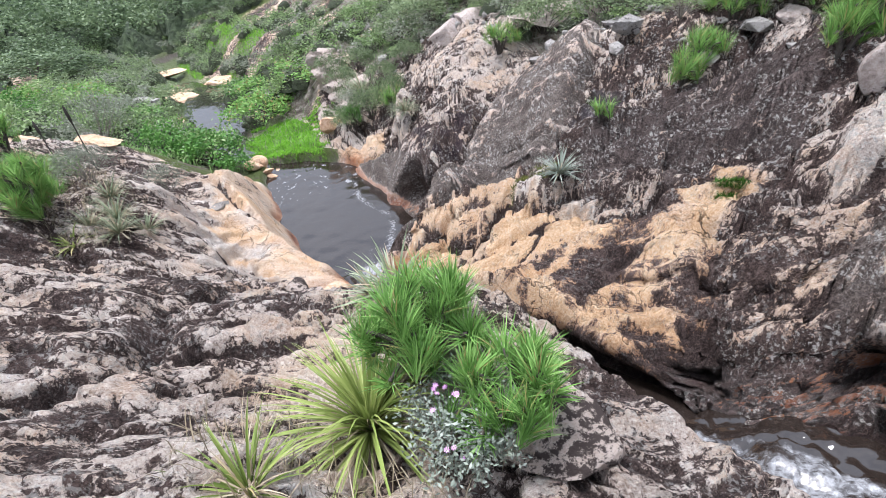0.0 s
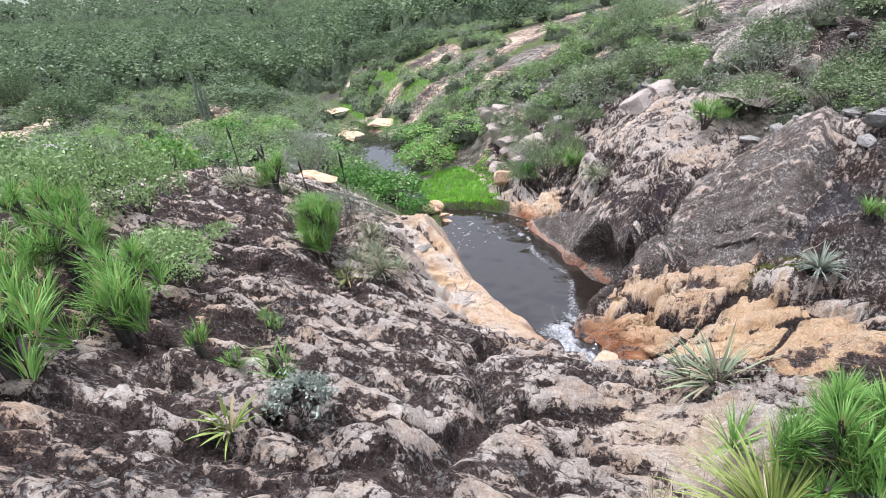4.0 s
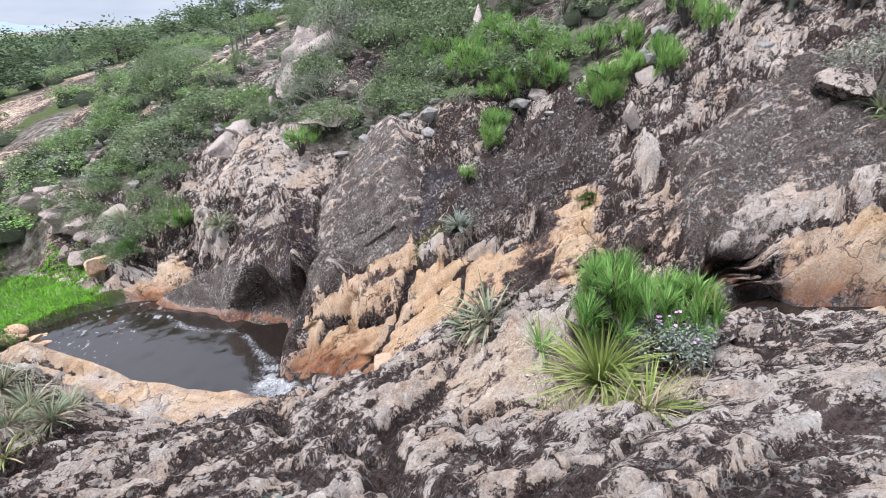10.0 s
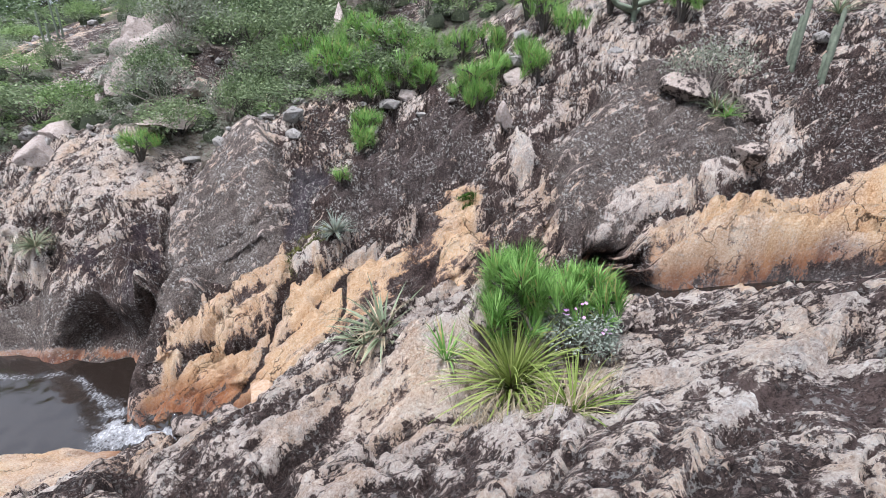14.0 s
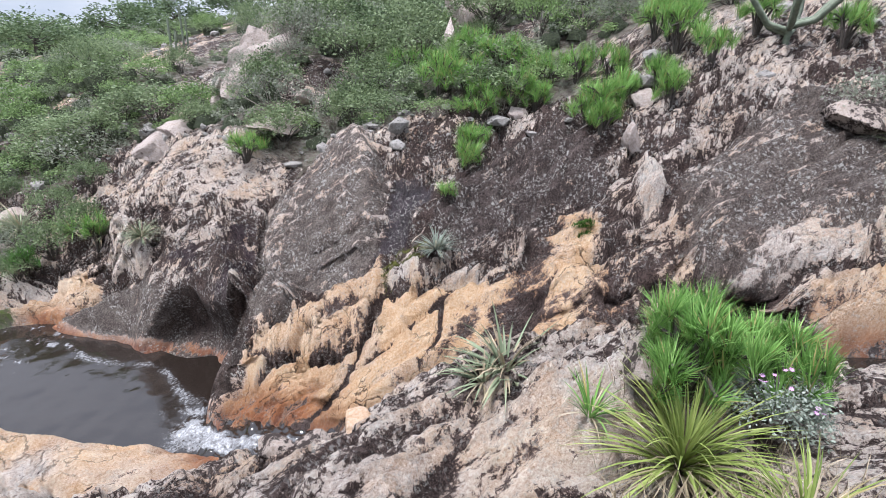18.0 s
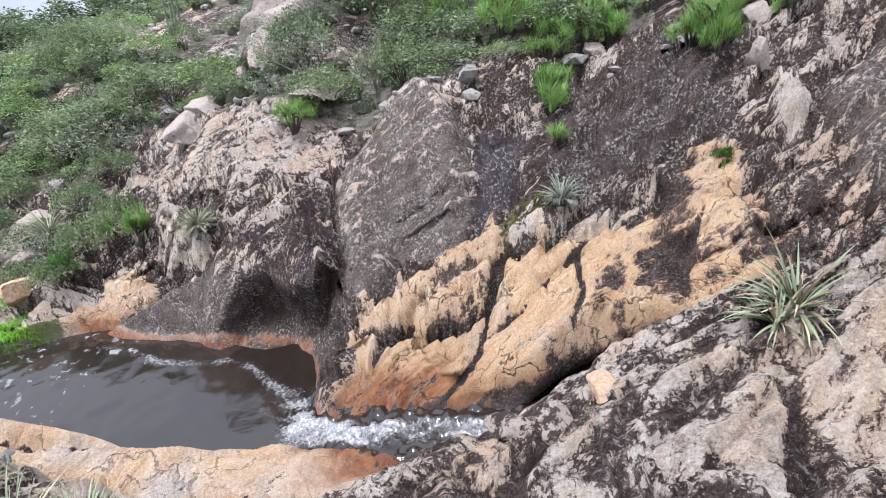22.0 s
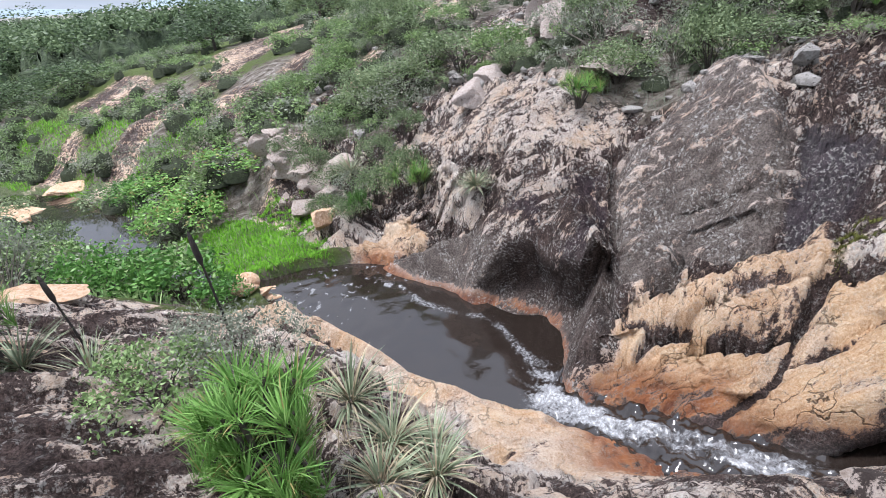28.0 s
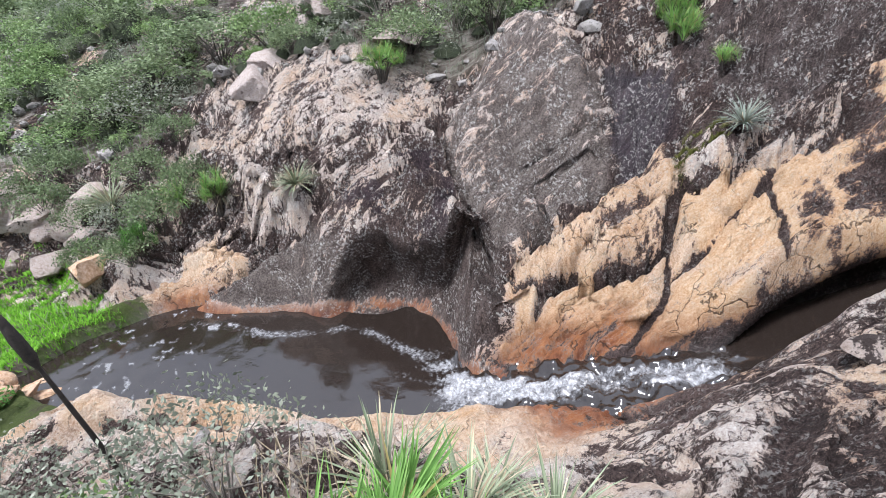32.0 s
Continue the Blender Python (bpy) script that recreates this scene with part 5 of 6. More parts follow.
for px, py, h, sp, hd, sd in ((-3.98, 1.62, 0.50, 0.20, 8, 71), (-4.40, 2.08, 0.52, 0.22, 8, 72), (-4.95, 2.15, 0.62, 0.30, 12, 73), (-3.80, 0.95, 0.48, 0.26, 10, 74), (-4.20, 1.18, 0.58, 0.28, 12, 75), (-5.10, 1.60, 0.70, 0.34, 14, 76), (-4.30, 0.60, 0.55, 0.28, 10, 77), (-5.5, 2.5, 0.6, 0.3, 10, 78)):
    tufted_shrub("tufted_shrub", "bright green tufted shrub in a thicket on the slab", px, py, h * 1.2, sp, hd, 0.25, GREEN, sd, group="tufted thicket")
bush("shrub", "pale green fine-leaved shrub in the thicket", -4.55, 2.55, 0.46, 0.34, FRESH, 55)
bush("shrub", "fresh green fine-leaved shrub at the thicket's edge", -5.6, 3.45, 0.72, 0.42, FRESH, 55)
bush("shrub", "fresh green fine-leaved shrub at the thicket's edge", -5.95, 3.0, 0.80, 0.45, FRESH, 51)
bush("shrub", "pale green fine-leaved shrub in the thicket", -4.85, 2.85, 0.40, 0.30, FRESH, 51)
for px, py, ln, sd in ((-3.40, 1.55, 0.14, 81), (-3.20, 1.56, 0.11, 82), (-2.93, 1.55, 0.20, 83), (-3.52, 2.3, 0.12, 84)):
    tufted_shrub("seedling", "small green tufted seedling in a rock crack", px, py, ln + 0.1, 0.05, 3, ln, GREEN, sd, per=18, width=0.012, group="seedlings")
rosette("bromeliad", "small yellow-green bromeliad in a crack", -2.78, 1.0, 0.17, 0.018, 20, LIME, 42, dead=4)
bush("silver_shrub", "small silver-leaved shrub in a rock crack", -2.66, 1.32, 0.26, 0.15, PALE_SILVER, 56, "broad")
bush("seedling", "pale green leafy seedling on the dark slab", -5.05, 3.75, 0.16, 0.16, FRESH, 57, "broad")

# --- plants on the far wall ---
rosette("bromeliad", "silvery spiky bromeliad on a ledge of the wall", 1.12, 5.42, 0.34, 0.015, 105, PALE_SILVER, 91, spread=1.5, dead=18, dz=0.12)
rosette("bromeliad", "green-grey bromeliad hanging on a grey boulder", -1.19, 10.27, 0.42, 0.015, 120, SILVER, 92, spread=1.5, dead=50, dz=0.16)
tufted_shrub("tufted_shrub", "small yellow-green tuft on the wall ledge", 1.62, 5.85, 0.26, 0.12, 4, 0.22, GREEN, 93, per=26)
tufted_shrub("tufted_shrub", "bright green tufted shrub rooted above the wall", 0.72, 10.38, 0.72, 0.34, 14, 0.26, GREEN, 94, per=36)
rosette("bromeliad", "grey bromeliad on the crest of the slab", 2.95, 9.75, 0.52, 0.028, 60, SILVER, 95, dead=24)
rosette("bromeliad", "grey-green bromeliad on the dark upper slab", 4.55, 2.05, 0.36, 0.024, 46, SILVER, 96, dead=12)
rosette("bromeliad", "dark green bromeliad beneath a shrub", 4.42, 1.90, 0.26, 0.022, 34, GREEN, 97, dead=4)
rosette("bromeliad", "small silvery bromeliad at the channel's edge", 2.75, 0.55, 0.30, 0.020, 36, PALE_SILVER, 98, dead=10)
bush("shrub", "grey-green shrub overhanging the slab", 4.95, 2.30, 0.75, 0.55, SCRUB_GREY, 58, "loose")
rosette("bromeliad", "tall grey bromeliad on the hill crest", 7.2, 1.35, 0.45, 0.024, 40, SILVER, 99, dead=10)
for px, py, h, sp, hd, sd in ((2.80, 6.72, 0.42, 0.16, 6, 101), (3.05, 6.95, 0.46, 0.2, 8, 102), (3.55, 7.35, 0.62, 0.30, 12, 103), (3.75, 7.85, 0.66, 0.32, 12, 104), (4.05, 7.05, 0.60, 0.30, 12, 105), (3.45, 8.25, 0.62, 0.3, 11, 106),
                              (4.40, 7.65, 0.66, 0.32, 12, 107), (4.35, 6.80, 0.46, 0.22, 8, 108), (4.20, 10.2, 0.62, 0.3, 10, 109), (4.55, 8.6, 0.6, 0.3, 10, 110), (3.9, 8.7, 0.6, 0.3, 10, 111), (4.8, 7.2, 0.55, 0.26, 9, 112),
                              (3.30, 4.80, 0.40, 0.18, 7, 113), (3.55, 5.00, 0.48, 0.24, 9, 114), (3.70, 5.30, 0.46, 0.22, 8, 115), (4.05, 4.35, 0.44, 0.16, 6, 116), (4.25, 4.65, 0.46, 0.2, 7, 117), (4.15, 5.05, 0.40, 0.2, 7, 118),
                              (5.25, 6.70, 0.55, 0.26, 9, 119), (5.50, 6.20, 0.55, 0.26, 9, 120), (5.35, 5.05, 0.62, 0.3, 12, 121), (5.75, 5.40, 0.66, 0.32, 12, 122), (4.75, 4.25, 0.46, 0.2, 7, 123), (6.2, 5.9, 0.62, 0.3, 10, 124), (6.5, 3.3, 0.5, 0.24, 8, 125), (6.1, 4.3, 0.55, 0.28, 9, 126)):
    tufted_shrub("tufted_shrub", "bright green tufted shrub on the slope above the wall", px, py, h * 1.3, sp * 1.25, int(hd * 1.4), 0.29, GREEN, sd, per=40, group="tufted shrubs above the wall")
bush("shrub", "low white-flowered weedy shrub on the ledge", 3.0, 7.75, 0.34, 0.42, FRESH, 59, "loose")

# mossy cushions
def moss_cushion(x, y, rad, label, mat, seed):
    r = np.random.default_rng(seed)
    n = int(5200 * rad)
    q, th = rad * np.sqrt(r.uniform(0, 1, n)) * r.uniform(0.7, 1.1, n), r.uniform(0, 6.28, n)
    px, py = x + q * np.cos(th), y + 0.7 * q * np.sin(th)
    a_, b_ = to_ab(px, py)
    org = np.stack([px, py, land(a_, b_) - 0.01], -1)
    ob = new("moss_cushion", quad_mesh("moss_cushion", *blades(org, r.uniform(0, 6.28, n), r.uniform(0.2, 1.5, n), r.uniform(0.03, 0.06, n), np.full(n, 0.012), r.uniform(0, 1, n), 2), mat))
    return tagged(ob, label, "moss")


MOSS_LEAF = leaf_material("moss_leaf", (0.022, 0.055, 0.008), (0.055, 0.125, 0.016), (0.11, 0.19, 0.03))
OLIVE = leaf_material("olive_moss_leaf", (0.06, 0.065, 0.012), (0.12, 0.125, 0.030), (0.19, 0.19, 0.06))
moss_cushion(2.40, 4.27, 0.15, "dark green moss cushion in a notch of the wall", MOSS_LEAF, 5)
moss_cushion(0.80, 5.80, 0.20, "olive green moss cushion on a wet ledge", OLIVE, 6)
moss_cushion(1.00, 5.62, 0.16, "thin olive moss patch on a wet ledge", OLIVE, 7)

# --- boulders and stones ---
boulder("boulder", "pale pinkish boulder with a flat face on the crest", 0.22, 12.75, (0.62, 0.42, 0.42), 0.6, OUT_ROCK, 201, 0.30)
boulder("boulder", "pale grey boulder leaning on its neighbour", -0.28, 12.55, (0.55, 0.34, 0.34), 0.5, OUT_ROCK, 202, 0.30)
boulder("boulder", "long pale slab of rock on the slope", 1.75, 10.9, (0.95, 0.30, 0.22), 0.35, PALE_ROCK, 203, 0.35)
boulder("boulder", "rounded pale rock among shrubs", 2.45, 11.5, (0.45, 0.36, 0.30), 0.2, PALE_ROCK, 204, 0.3)
crop = np.random.default_rng(77)
for k in range(34):
    f_ = crop.uniform(0, 1)
    px, py = 1.2 + 2.3 * f_ + crop.normal(0, 0.26), 12.5 + 2.4 * f_ + crop.normal(0, 0.22)
    q_ = crop.uniform(0.18, 0.38) * (1.1 if f_ > 0.35 else 0.8)
    boulder("rock_outcrop", "whitish jointed rock of an outcrop standing above scrub", px, py, (q_ * 1.25, q_ * 0.8, q_ * crop.uniform(0.9, 1.8)), crop.uniform(0, 3), OUT_ROCK, 205 + k % 6, 0.20, (crop.uniform(-0.2, 0.3), crop.uniform(-0.35, 0.1)), group="whitish outcrop")
boulder("boulder", "white angular rock leaning among tufted shrubs", 5.05, 9.85, (0.55, 0.22, 0.42), 0.9, OUT_ROCK, 211, 0.25, (0.0, -0.5))
boulder("boulder", "small pale stone among tufted shrubs", 3.92, 6.82, (0.22, 0.14, 0.13), 0.7, OUT_ROCK, 212, 0.3, (0.0, -0.3))
boulder("boulder", "pale rock face on the upper slope", 7.2, 11.6, (1.3, 0.8, 0.9), 0.5, PALE_ROCK, 213, 0.3)
boulder("boulder", "pale rock face on the upper slope", 8.9, 12.4, (1.0, 0.7, 0.7), 1.5, PALE_ROCK, 214, 0.3)
boulder("boulder", "pale stones under the tufted shrubs", 4.05, 4.75, (0.34, 0.2, 0.18), 0.5, OUT_ROCK, 216, 0.3)
boulder("boulder", "grey stone beside a tufted shrub", 3.35, 4.35, (0.16, 0.12, 0.22), 0.5, OUT_ROCK, 217, 0.3)
boulder("boulder", "pale crusted block on the dark slab", 4.75, 2.45, (0.42, 0.26, 0.26), 0.3, CRUST_ROCK, 218, 0.35)
boulder("boulder", "pale crusted block on the dark slab", 4.35, 1.55, (0.40, 0.25, 0.24), 1.0, CRUST_ROCK, 219, 0.35)
boulder("boulder", "pale crusted block on the dark slab", 4.95, 1.75, (0.35, 0.26, 0.26), 1.8, CRUST_ROCK, 220, 0.35)
crop = np.random.default_rng(78)
for k in range(24):
    f_ = crop.uniform(0, 1)
    px, py = -4.3 + 1.5 * f_ + crop.normal(0, 0.18), 15.5 - 1.7 * f_ + crop.normal(0, 0.2)
    q_ = crop.uniform(0.14, 0.32)
    boulder("boulder", "jointed pinkish rock of a low broken ledge", px, py, (q_ * 1.3, q_ * 0.8, q_ * crop.uniform(0.7, 1.3)), crop.uniform(-0.4, 0.8), PALE_ROCK, 231 + k % 5, 0.36, (crop.uniform(-0.2, 0.2), crop.uniform(-0.3, 0.1)), group="broken ledge")
dam = np.random.default_rng(79)
for k in range(15):
    px, py = -4.80 + dam.uniform(-0.32, 0.32), 11.45 + dam.uniform(-0.28, 0.28)
    q_ = dam.uniform(0.08, 0.15)
    boulder("stone", "orange-brown stone dammed at the pool's outlet", px, py, (q_ * 1.2, q_ * 0.9, q_ * 0.8), dam.uniform(0, 3), ORANGE_ROCK, 241 + k % 8, -0.1 if k % 2 else 0.1, group="stones at the pool")
boulder("boulder", "grey boulder at the foot of the slope by the grass", -3.65, 14.0, (0.50, 0.32, 0.27), 0.5, PALE_ROCK, 227, 0.3)
boulder("boulder", "orange-brown block beside the wet grass", -3.45, 12.8, (0.36, 0.26, 0.26), 0.2, ORANGE_ROCK, 228, 0.3)
boulder("stone", "upright pale orange stone at the pool's edge", -5.20, 11.75, (0.13, 0.10, 0.24), 0.2, ORANGE_ROCK, 249, 0.15)
boulder("stone", "brown hollow stone lying on the near ledge", -1.12, 3.62, (0.11, 0.085, 0.045), 0.5, ORANGE_ROCK, 261, 0.2)
boulder("stone", "white lichen-crusted stone on the near ledge", -1.38, 3.78, (0.15, 0.11, 0.08), 1.0, CRUST_ROCK, 262, 0.25)
boulder("stone", "white lichen-crusted stone on the near ledge", -1.6, 3.95, (0.13, 0.10, 0.07), 2.0, CRUST_ROCK, 263, 0.25)
boulder("stone", "white stone on the rim of the pool shelf", -4.12, 7.52, (0.13, 0.09, 0.08), 0.6, GREY_ROCK, 264, 0.25)
boulder("boulder", "long grey boulder lying in a crack", -3.02, 1.22, (0.42, 0.17, 0.12), 0.55, CRUST_ROCK, 265, 0.35)
boulder("boulder", "white crusted boulder among tufts", -0.08, 2.10, (0.30, 0.22, 0.17), 0.8, CRUST_ROCK, 266, 0.35)
boulder("boulder", "pale crusted rock on the gorge edge", 0.50, 1.62, (0.26, 0.20, 0.16), 0.4, CRUST_ROCK, 267, 0.35)
for px, py, sz, tn, sd in ((-9.4, 17.5, (0.95, 0.5, 0.16), 0.3, 271), (-10.0, 18.7, (0.8, 0.4, 0.14), 0.1, 272), (-10.9, 23.2, (1.2, 0.6, 0.2), 0.3, 273), (-13.0, 22.6, (1.6, 0.8, 0.2), 0.2, 274), (-8.3, 16.3, (0.55, 0.3, 0.12), 0.9, 275), (-11.8, 20.6, (1.0, 0.5, 0.18), 0.5, 276),
                           (-6.9, 8.9, (0.85, 0.4, 0.10), 0.2, 277), (-7.9, 8.4, (0.7, 0.35, 0.09), 0.1, 278), (-24.0, 40.0, (2.8, 1.3, 0.3), 0.3, 279), (-16.5, 27.5, (1.6, 0.8, 0.25), 0.4, 280), (-7.3, 15.4, (0.5, 0.3, 0.12), 0.3, 281)):
    boulder("rock_slab", "low flat orange rock slab beside the stream", px, py, sz, tn, ORANGE_ROCK, sd, 0.16, group="orange slabs in the valley")
for px, py, sz, tn, sd in ((-13.5, 13.5, (0.9, 0.6, 0.5), 0.2, 291), (-15.5, 16.0, (1.0, 0.6, 0.5), 0.6, 292), (-12.2, 18.2, (0.8, 0.5, 0.4), 1.2, 293), (-9.6, 11.6, (0.5, 0.4, 0.25), 0.3, 294), (-17.5, 12.0, (1.2, 0.8, 0.6), 0.4, 295)):
    boulder("boulder", "grey boulder among the valley scrub", px, py, sz, tn, GREY_ROCK, sd, 0.3, group="grey boulders")

# --- bushes of the wall's left end, the pool and the valley ---
bush("shrub", "tall dull green shrub beside the pool rocks", -2.35, 12.65, 0.85, 0.50, SCRUB, 301)
bush("shrub", "grey-green twiggy shrub beside the pool rocks", -2.75, 12.95, 0.80, 0.50, SCRUB_GREY, 302, "loose")
for px, py, h, rd, sd in ((-2.95, 12.45, 0.55, 0.36, 301), (-3.35, 13.1, 0.6, 0.4, 301), (-3.1, 13.8, 0.6, 0.42, 303), (-2.1, 13.4, 0.7, 0.45, 303), (-1.4, 13.5, 0.6, 0.42, 301), (-3.45, 14.45, 0.65, 0.45, 303), (-3.85, 15.0, 0.6, 0.45, 301), (-3.0, 14.9, 0.7, 0.5, 303)):
    bush("shrub", "dull green shrub among the rocks beside the pool", px, py, h, rd, SCRUB, sd, group="pool shrubs")
bush("shrub", "dull green shrub over the broken ledge", -1.75, 12.55, 0.75, 0.42, SCRUB, 303)
bush("shrub", "dense broad-leaved dark green bush by the pool", -6.05, 11.35, 0.85, 0.75, BROAD, 304, "broad")
bush("shrub", "dense broad-leaved dark green bush by the pool", -6.75, 11.85, 0.80, 0.70, BROAD, 305, "broad")
bush("shrub", "small broad-leaved bush hanging to the water", -5.35, 10.95, 0.55, 0.40, BROAD, 304, "broad")
rosette("bromeliad", "green bromeliad under the pool shrubs", -1.55, 11.95, 0.55, 0.016, 110, SILVER, 306, dead=40)
tufted_shrub("tufted_shrub", "green tufted shrub beside a grey bromeliad on the wall", -1.66, 11.90, 0.80, 0.22, 12, 0.26, GREEN, 315, per=36)
tufted_shrub("tufted_shrub", "dark green tufted shrub above the pool rocks", -2.80, 12.50, 0.75, 0.28, 12, 0.28, BROAD, 316, per=36)
rosette("bromeliad", "large grey-green bromeliad among the pool shrubs", -2.70, 13.45, 0.70, 0.018, 100, SILVER, 317, dead=40, dz=0.25)
rosette("bromeliad", "green bromeliad under the pool shrubs", -1.95, 12.6, 0.55, 0.017, 90, GREEN, 307, dead=24)
rosette("bromeliad", "grey bromeliad on the broken ledge", -3.0, 14.3, 0.6, 0.017, 100, SILVER, 308, dead=34)
bush("shrub", "wide dull green shrub mound on the slope", 0.2, 14.4, 0.95, 1.05, SCRUB, 311, "tree")
bush("shrub", "wide dull green shrub mound on the slope", -0.9, 15.3, 0.85, 1.0, SCRUB, 312, "tree")
bush("shrub", "grey leafless shrub beside the outcrop", 3.0, 13.0, 1.3, 0.75, SCRUB_GREY, 313, "loose")
bush("shrub", "grey leafless shrub beside the outcrop", 3.7, 12.5, 1.1, 0.7, SCRUB_GREY, 314, "loose")


# --- green patch, dry stems, cactus ---
def blades_over(name, label, a0, a1, b0, b1, n, ln, wd, mat, seed, keep=None):
    """Short grass strewn over a stretch of ground."""
    r = np.random.default_rng(seed)
    a_, b_ = r.uniform(a0, a1, n), r.uniform(b0, b1, n)
    if keep is not None:
        ok = keep(a_, b_)
        a_, b_ = a_[ok], b_[ok]
    x_, y_ = to_xy(a_, b_)
    z_ = land(a_, b_)
    m = len(x_)
    org = np.stack([x_, y_, z_ - 0.01], -1)
    v, q = blades(org, r.uniform(0, 6.28, m), r.uniform(0.7, 1.5, m), ln * r.uniform(0.5, 1.2, m), np.full(m, wd), r.uniform(0.2, 1.2, m), 2)
    ob = new(name, quad_mesh(name, v, q, mat))
    return tagged(ob, label, "grass", kind="stuff")


def oval(ca, cb, ra, rb):
    return lambda a_, b_: ((a_ - ca) / ra) ** 2 + ((b_ - cb) / rb) ** 2 < 1 + 0.35 * vnoise(a_ * 2.2, b_ * 2.2, 5)


blades_over("wet_grass", "bright green wet grass beside the pool", 6.4, 12.0, -0.8, 2.9, 44000, 0.09, 0.018, GRASS, 401, oval(8.65, 1.15, 2.1, 1.45))
blades_over("wet_grass", "bright green wet grass along the valley stream", 14.0, 30.0, -4.0, 4.0, 26000, 0.15, 0.032, GRASS, 402, lambda a_, b_: (rock_amount(a_, b_) < 0.45) & (np.abs(b_ - stream_at(a_)[0]) > stream_at(a_)[1] + 0.2) & (fbm(a_ * 0.3, b_ * 0.4, 2, 9) > 0.0))
blades_over("dry_grass", "dry straw and leaf litter under the bromeliads", -4.6, -2.6, -2.6, -0.9, 1500, 0.22, 0.006, STRAW, 403, oval(-3.7, -1.7, 0.55, 0.75))
blades_over("dry_grass", "dry straw under the tufted shrubs", 0.4, 2.6, -3.9, -2.3, 1800, 0.20, 0.006, STRAW, 404, oval(1.4, -2.95, 0.9, 0.45))
blades_over("slope_grass", "thin dull grass on the slope above the wall", -9.0, 14.0, 3.6, 12.0, 26000, 0.24, 0.012, SCRUB_GREY, 405, lambda a_, b_: rock_amount(a_, b_) < 0.5)
blades_over("valley_grass", "green rough grass in the valley", 6.5, 30.0, -12.0, 5.0, 20000, 0.22, 0.026, FRESH, 406, lambda a_, b_: (rock_amount(a_, b_) < 0.5) & (np.abs(b_ - stream_at(a_)[0]) > stream_at(a_)[1] + 0.25))


def flower_spike(x, y, h, lean, label):
    ob = thing("flower_spike", x, y, -0.03)
    dx, dy = lean
    top = np.array((dx, dy, h))
    part("stalk", quad_mesh("stalk", *tube([(0, 0, 0), top * (0.45, 0.45, 0.5), top], (0.010, 0.009, 0.007), 5), SPIKE), ob)
    head = [top * (0.98, 0.98, 0.97), top * (1.05, 1.05, 1.04), top * (1.2, 1.2, 1.15), top * (1.33, 1.33, 1.27), top * (1.38, 1.38, 1.31)]
    part("flower_head", quad_mesh("flower_head", *tube(head, (0.007, 0.019, 0.019, 0.012, 0.003), 7), SPIKE), ob, "dark dry seed head")
    return tagged(ob, label, "flower spike", "dry flower spikes")


for px, py, h, ln in ((-5.62, 6.55, 0.62, (-0.10, 0.05)), (-6.05, 6.45, 0.55, (-0.22, 0.0)), (-6.55, 6.25, 0.62, (-0.12, 0.08)), (-4.62, 5.95, 0.66, (-0.06, 0.02)), (-6.32, 6.6, 0.5, (-0.1, 0.1))):
    flower_spike(px, py, h, ln, "dark dry flower spike on a thin stalk")


def ribbed_column(points, rad, ribs=8):
    v, q = tube(points, [rad] * (len(points) - 1) + [rad * 0.35], ribs * 2)
    v = v.reshape(len(points), ribs * 2, 3)
    c = np.array(points)[:, None]
    v[:, 1::2] = c + (v[:, 1::2] - c) * 0.78
    return v.reshape(-1, 3), q


def cactus(name, label, x, y, arms, rad):
    ob = thing(name, x, y, -0.05)
    for a_ in arms:
        part("arm", quad_mesh("arm", *ribbed_column(a_, rad), CACTUS), ob)
    return tagged(ob, label, "cactus")


cactus("candelabra_cactus", "grey-green candelabra cactus with upturned arms", 5.92, 3.82,
       [[(0, 0, 0), (0, 0, 0.3), (0, 0, 0.95), (0, 0, 1.1)]] + [[(0, 0, 0.14 + 0.03 * k), (0.30 * math.cos(t_), 0.30 * math.sin(t_), 0.22 + 0.03 * k), (0.58 * math.cos(t_), 0.58 * math.sin(t_), 0.50 + 0.04 * k), (0.72 * math.cos(t_), 0.72 * math.sin(t_), 0.95), (0.74 * math.cos(t_), 0.74 * math.sin(t_), 1.25), (0.74 * math.cos(t_), 0.74 * math.sin(t_), 1.32)] for k, t_ in enumerate((0.2, 1.3, 2.4, 3.5, 4.6, 5.6))], 0.042)
for px, py, hs in ((3.7, 11.4, (0.55, 0.4, 0.3)), (5.9, 1.55, (0.9, 0.7, 0.5)), (6.3, 1.2, (0.8, 0.6)), (5.6, 1.15, (0.7, 0.5)), (1.6, 17.8, (1.1, 0.8)), (-17.5, 18.5, (2.6, 2.1, 1.9)), (2.4, 19.5, (1.2, 0.9)), (4.6, 18.3, (1.4,))):
    cactus("column_cactus", "slender grey columnar cactus", px, py, [[(0.13 * k, 0.05 * k, 0), (0.15 * k, 0.06 * k, h * 0.5), (0.16 * k, 0.06 * k, h * 0.95), (0.16 * k, 0.06 * k, h)] for k, h in enumerate(hs)], 0.030 if max(hs) < 1.5 else 0.055)

# --- scrub of the slopes and the valley, shrub by shrub ---
CAM_XY = np.array([(r_[1], r_[2]) for r_ in PATH])
placed = []


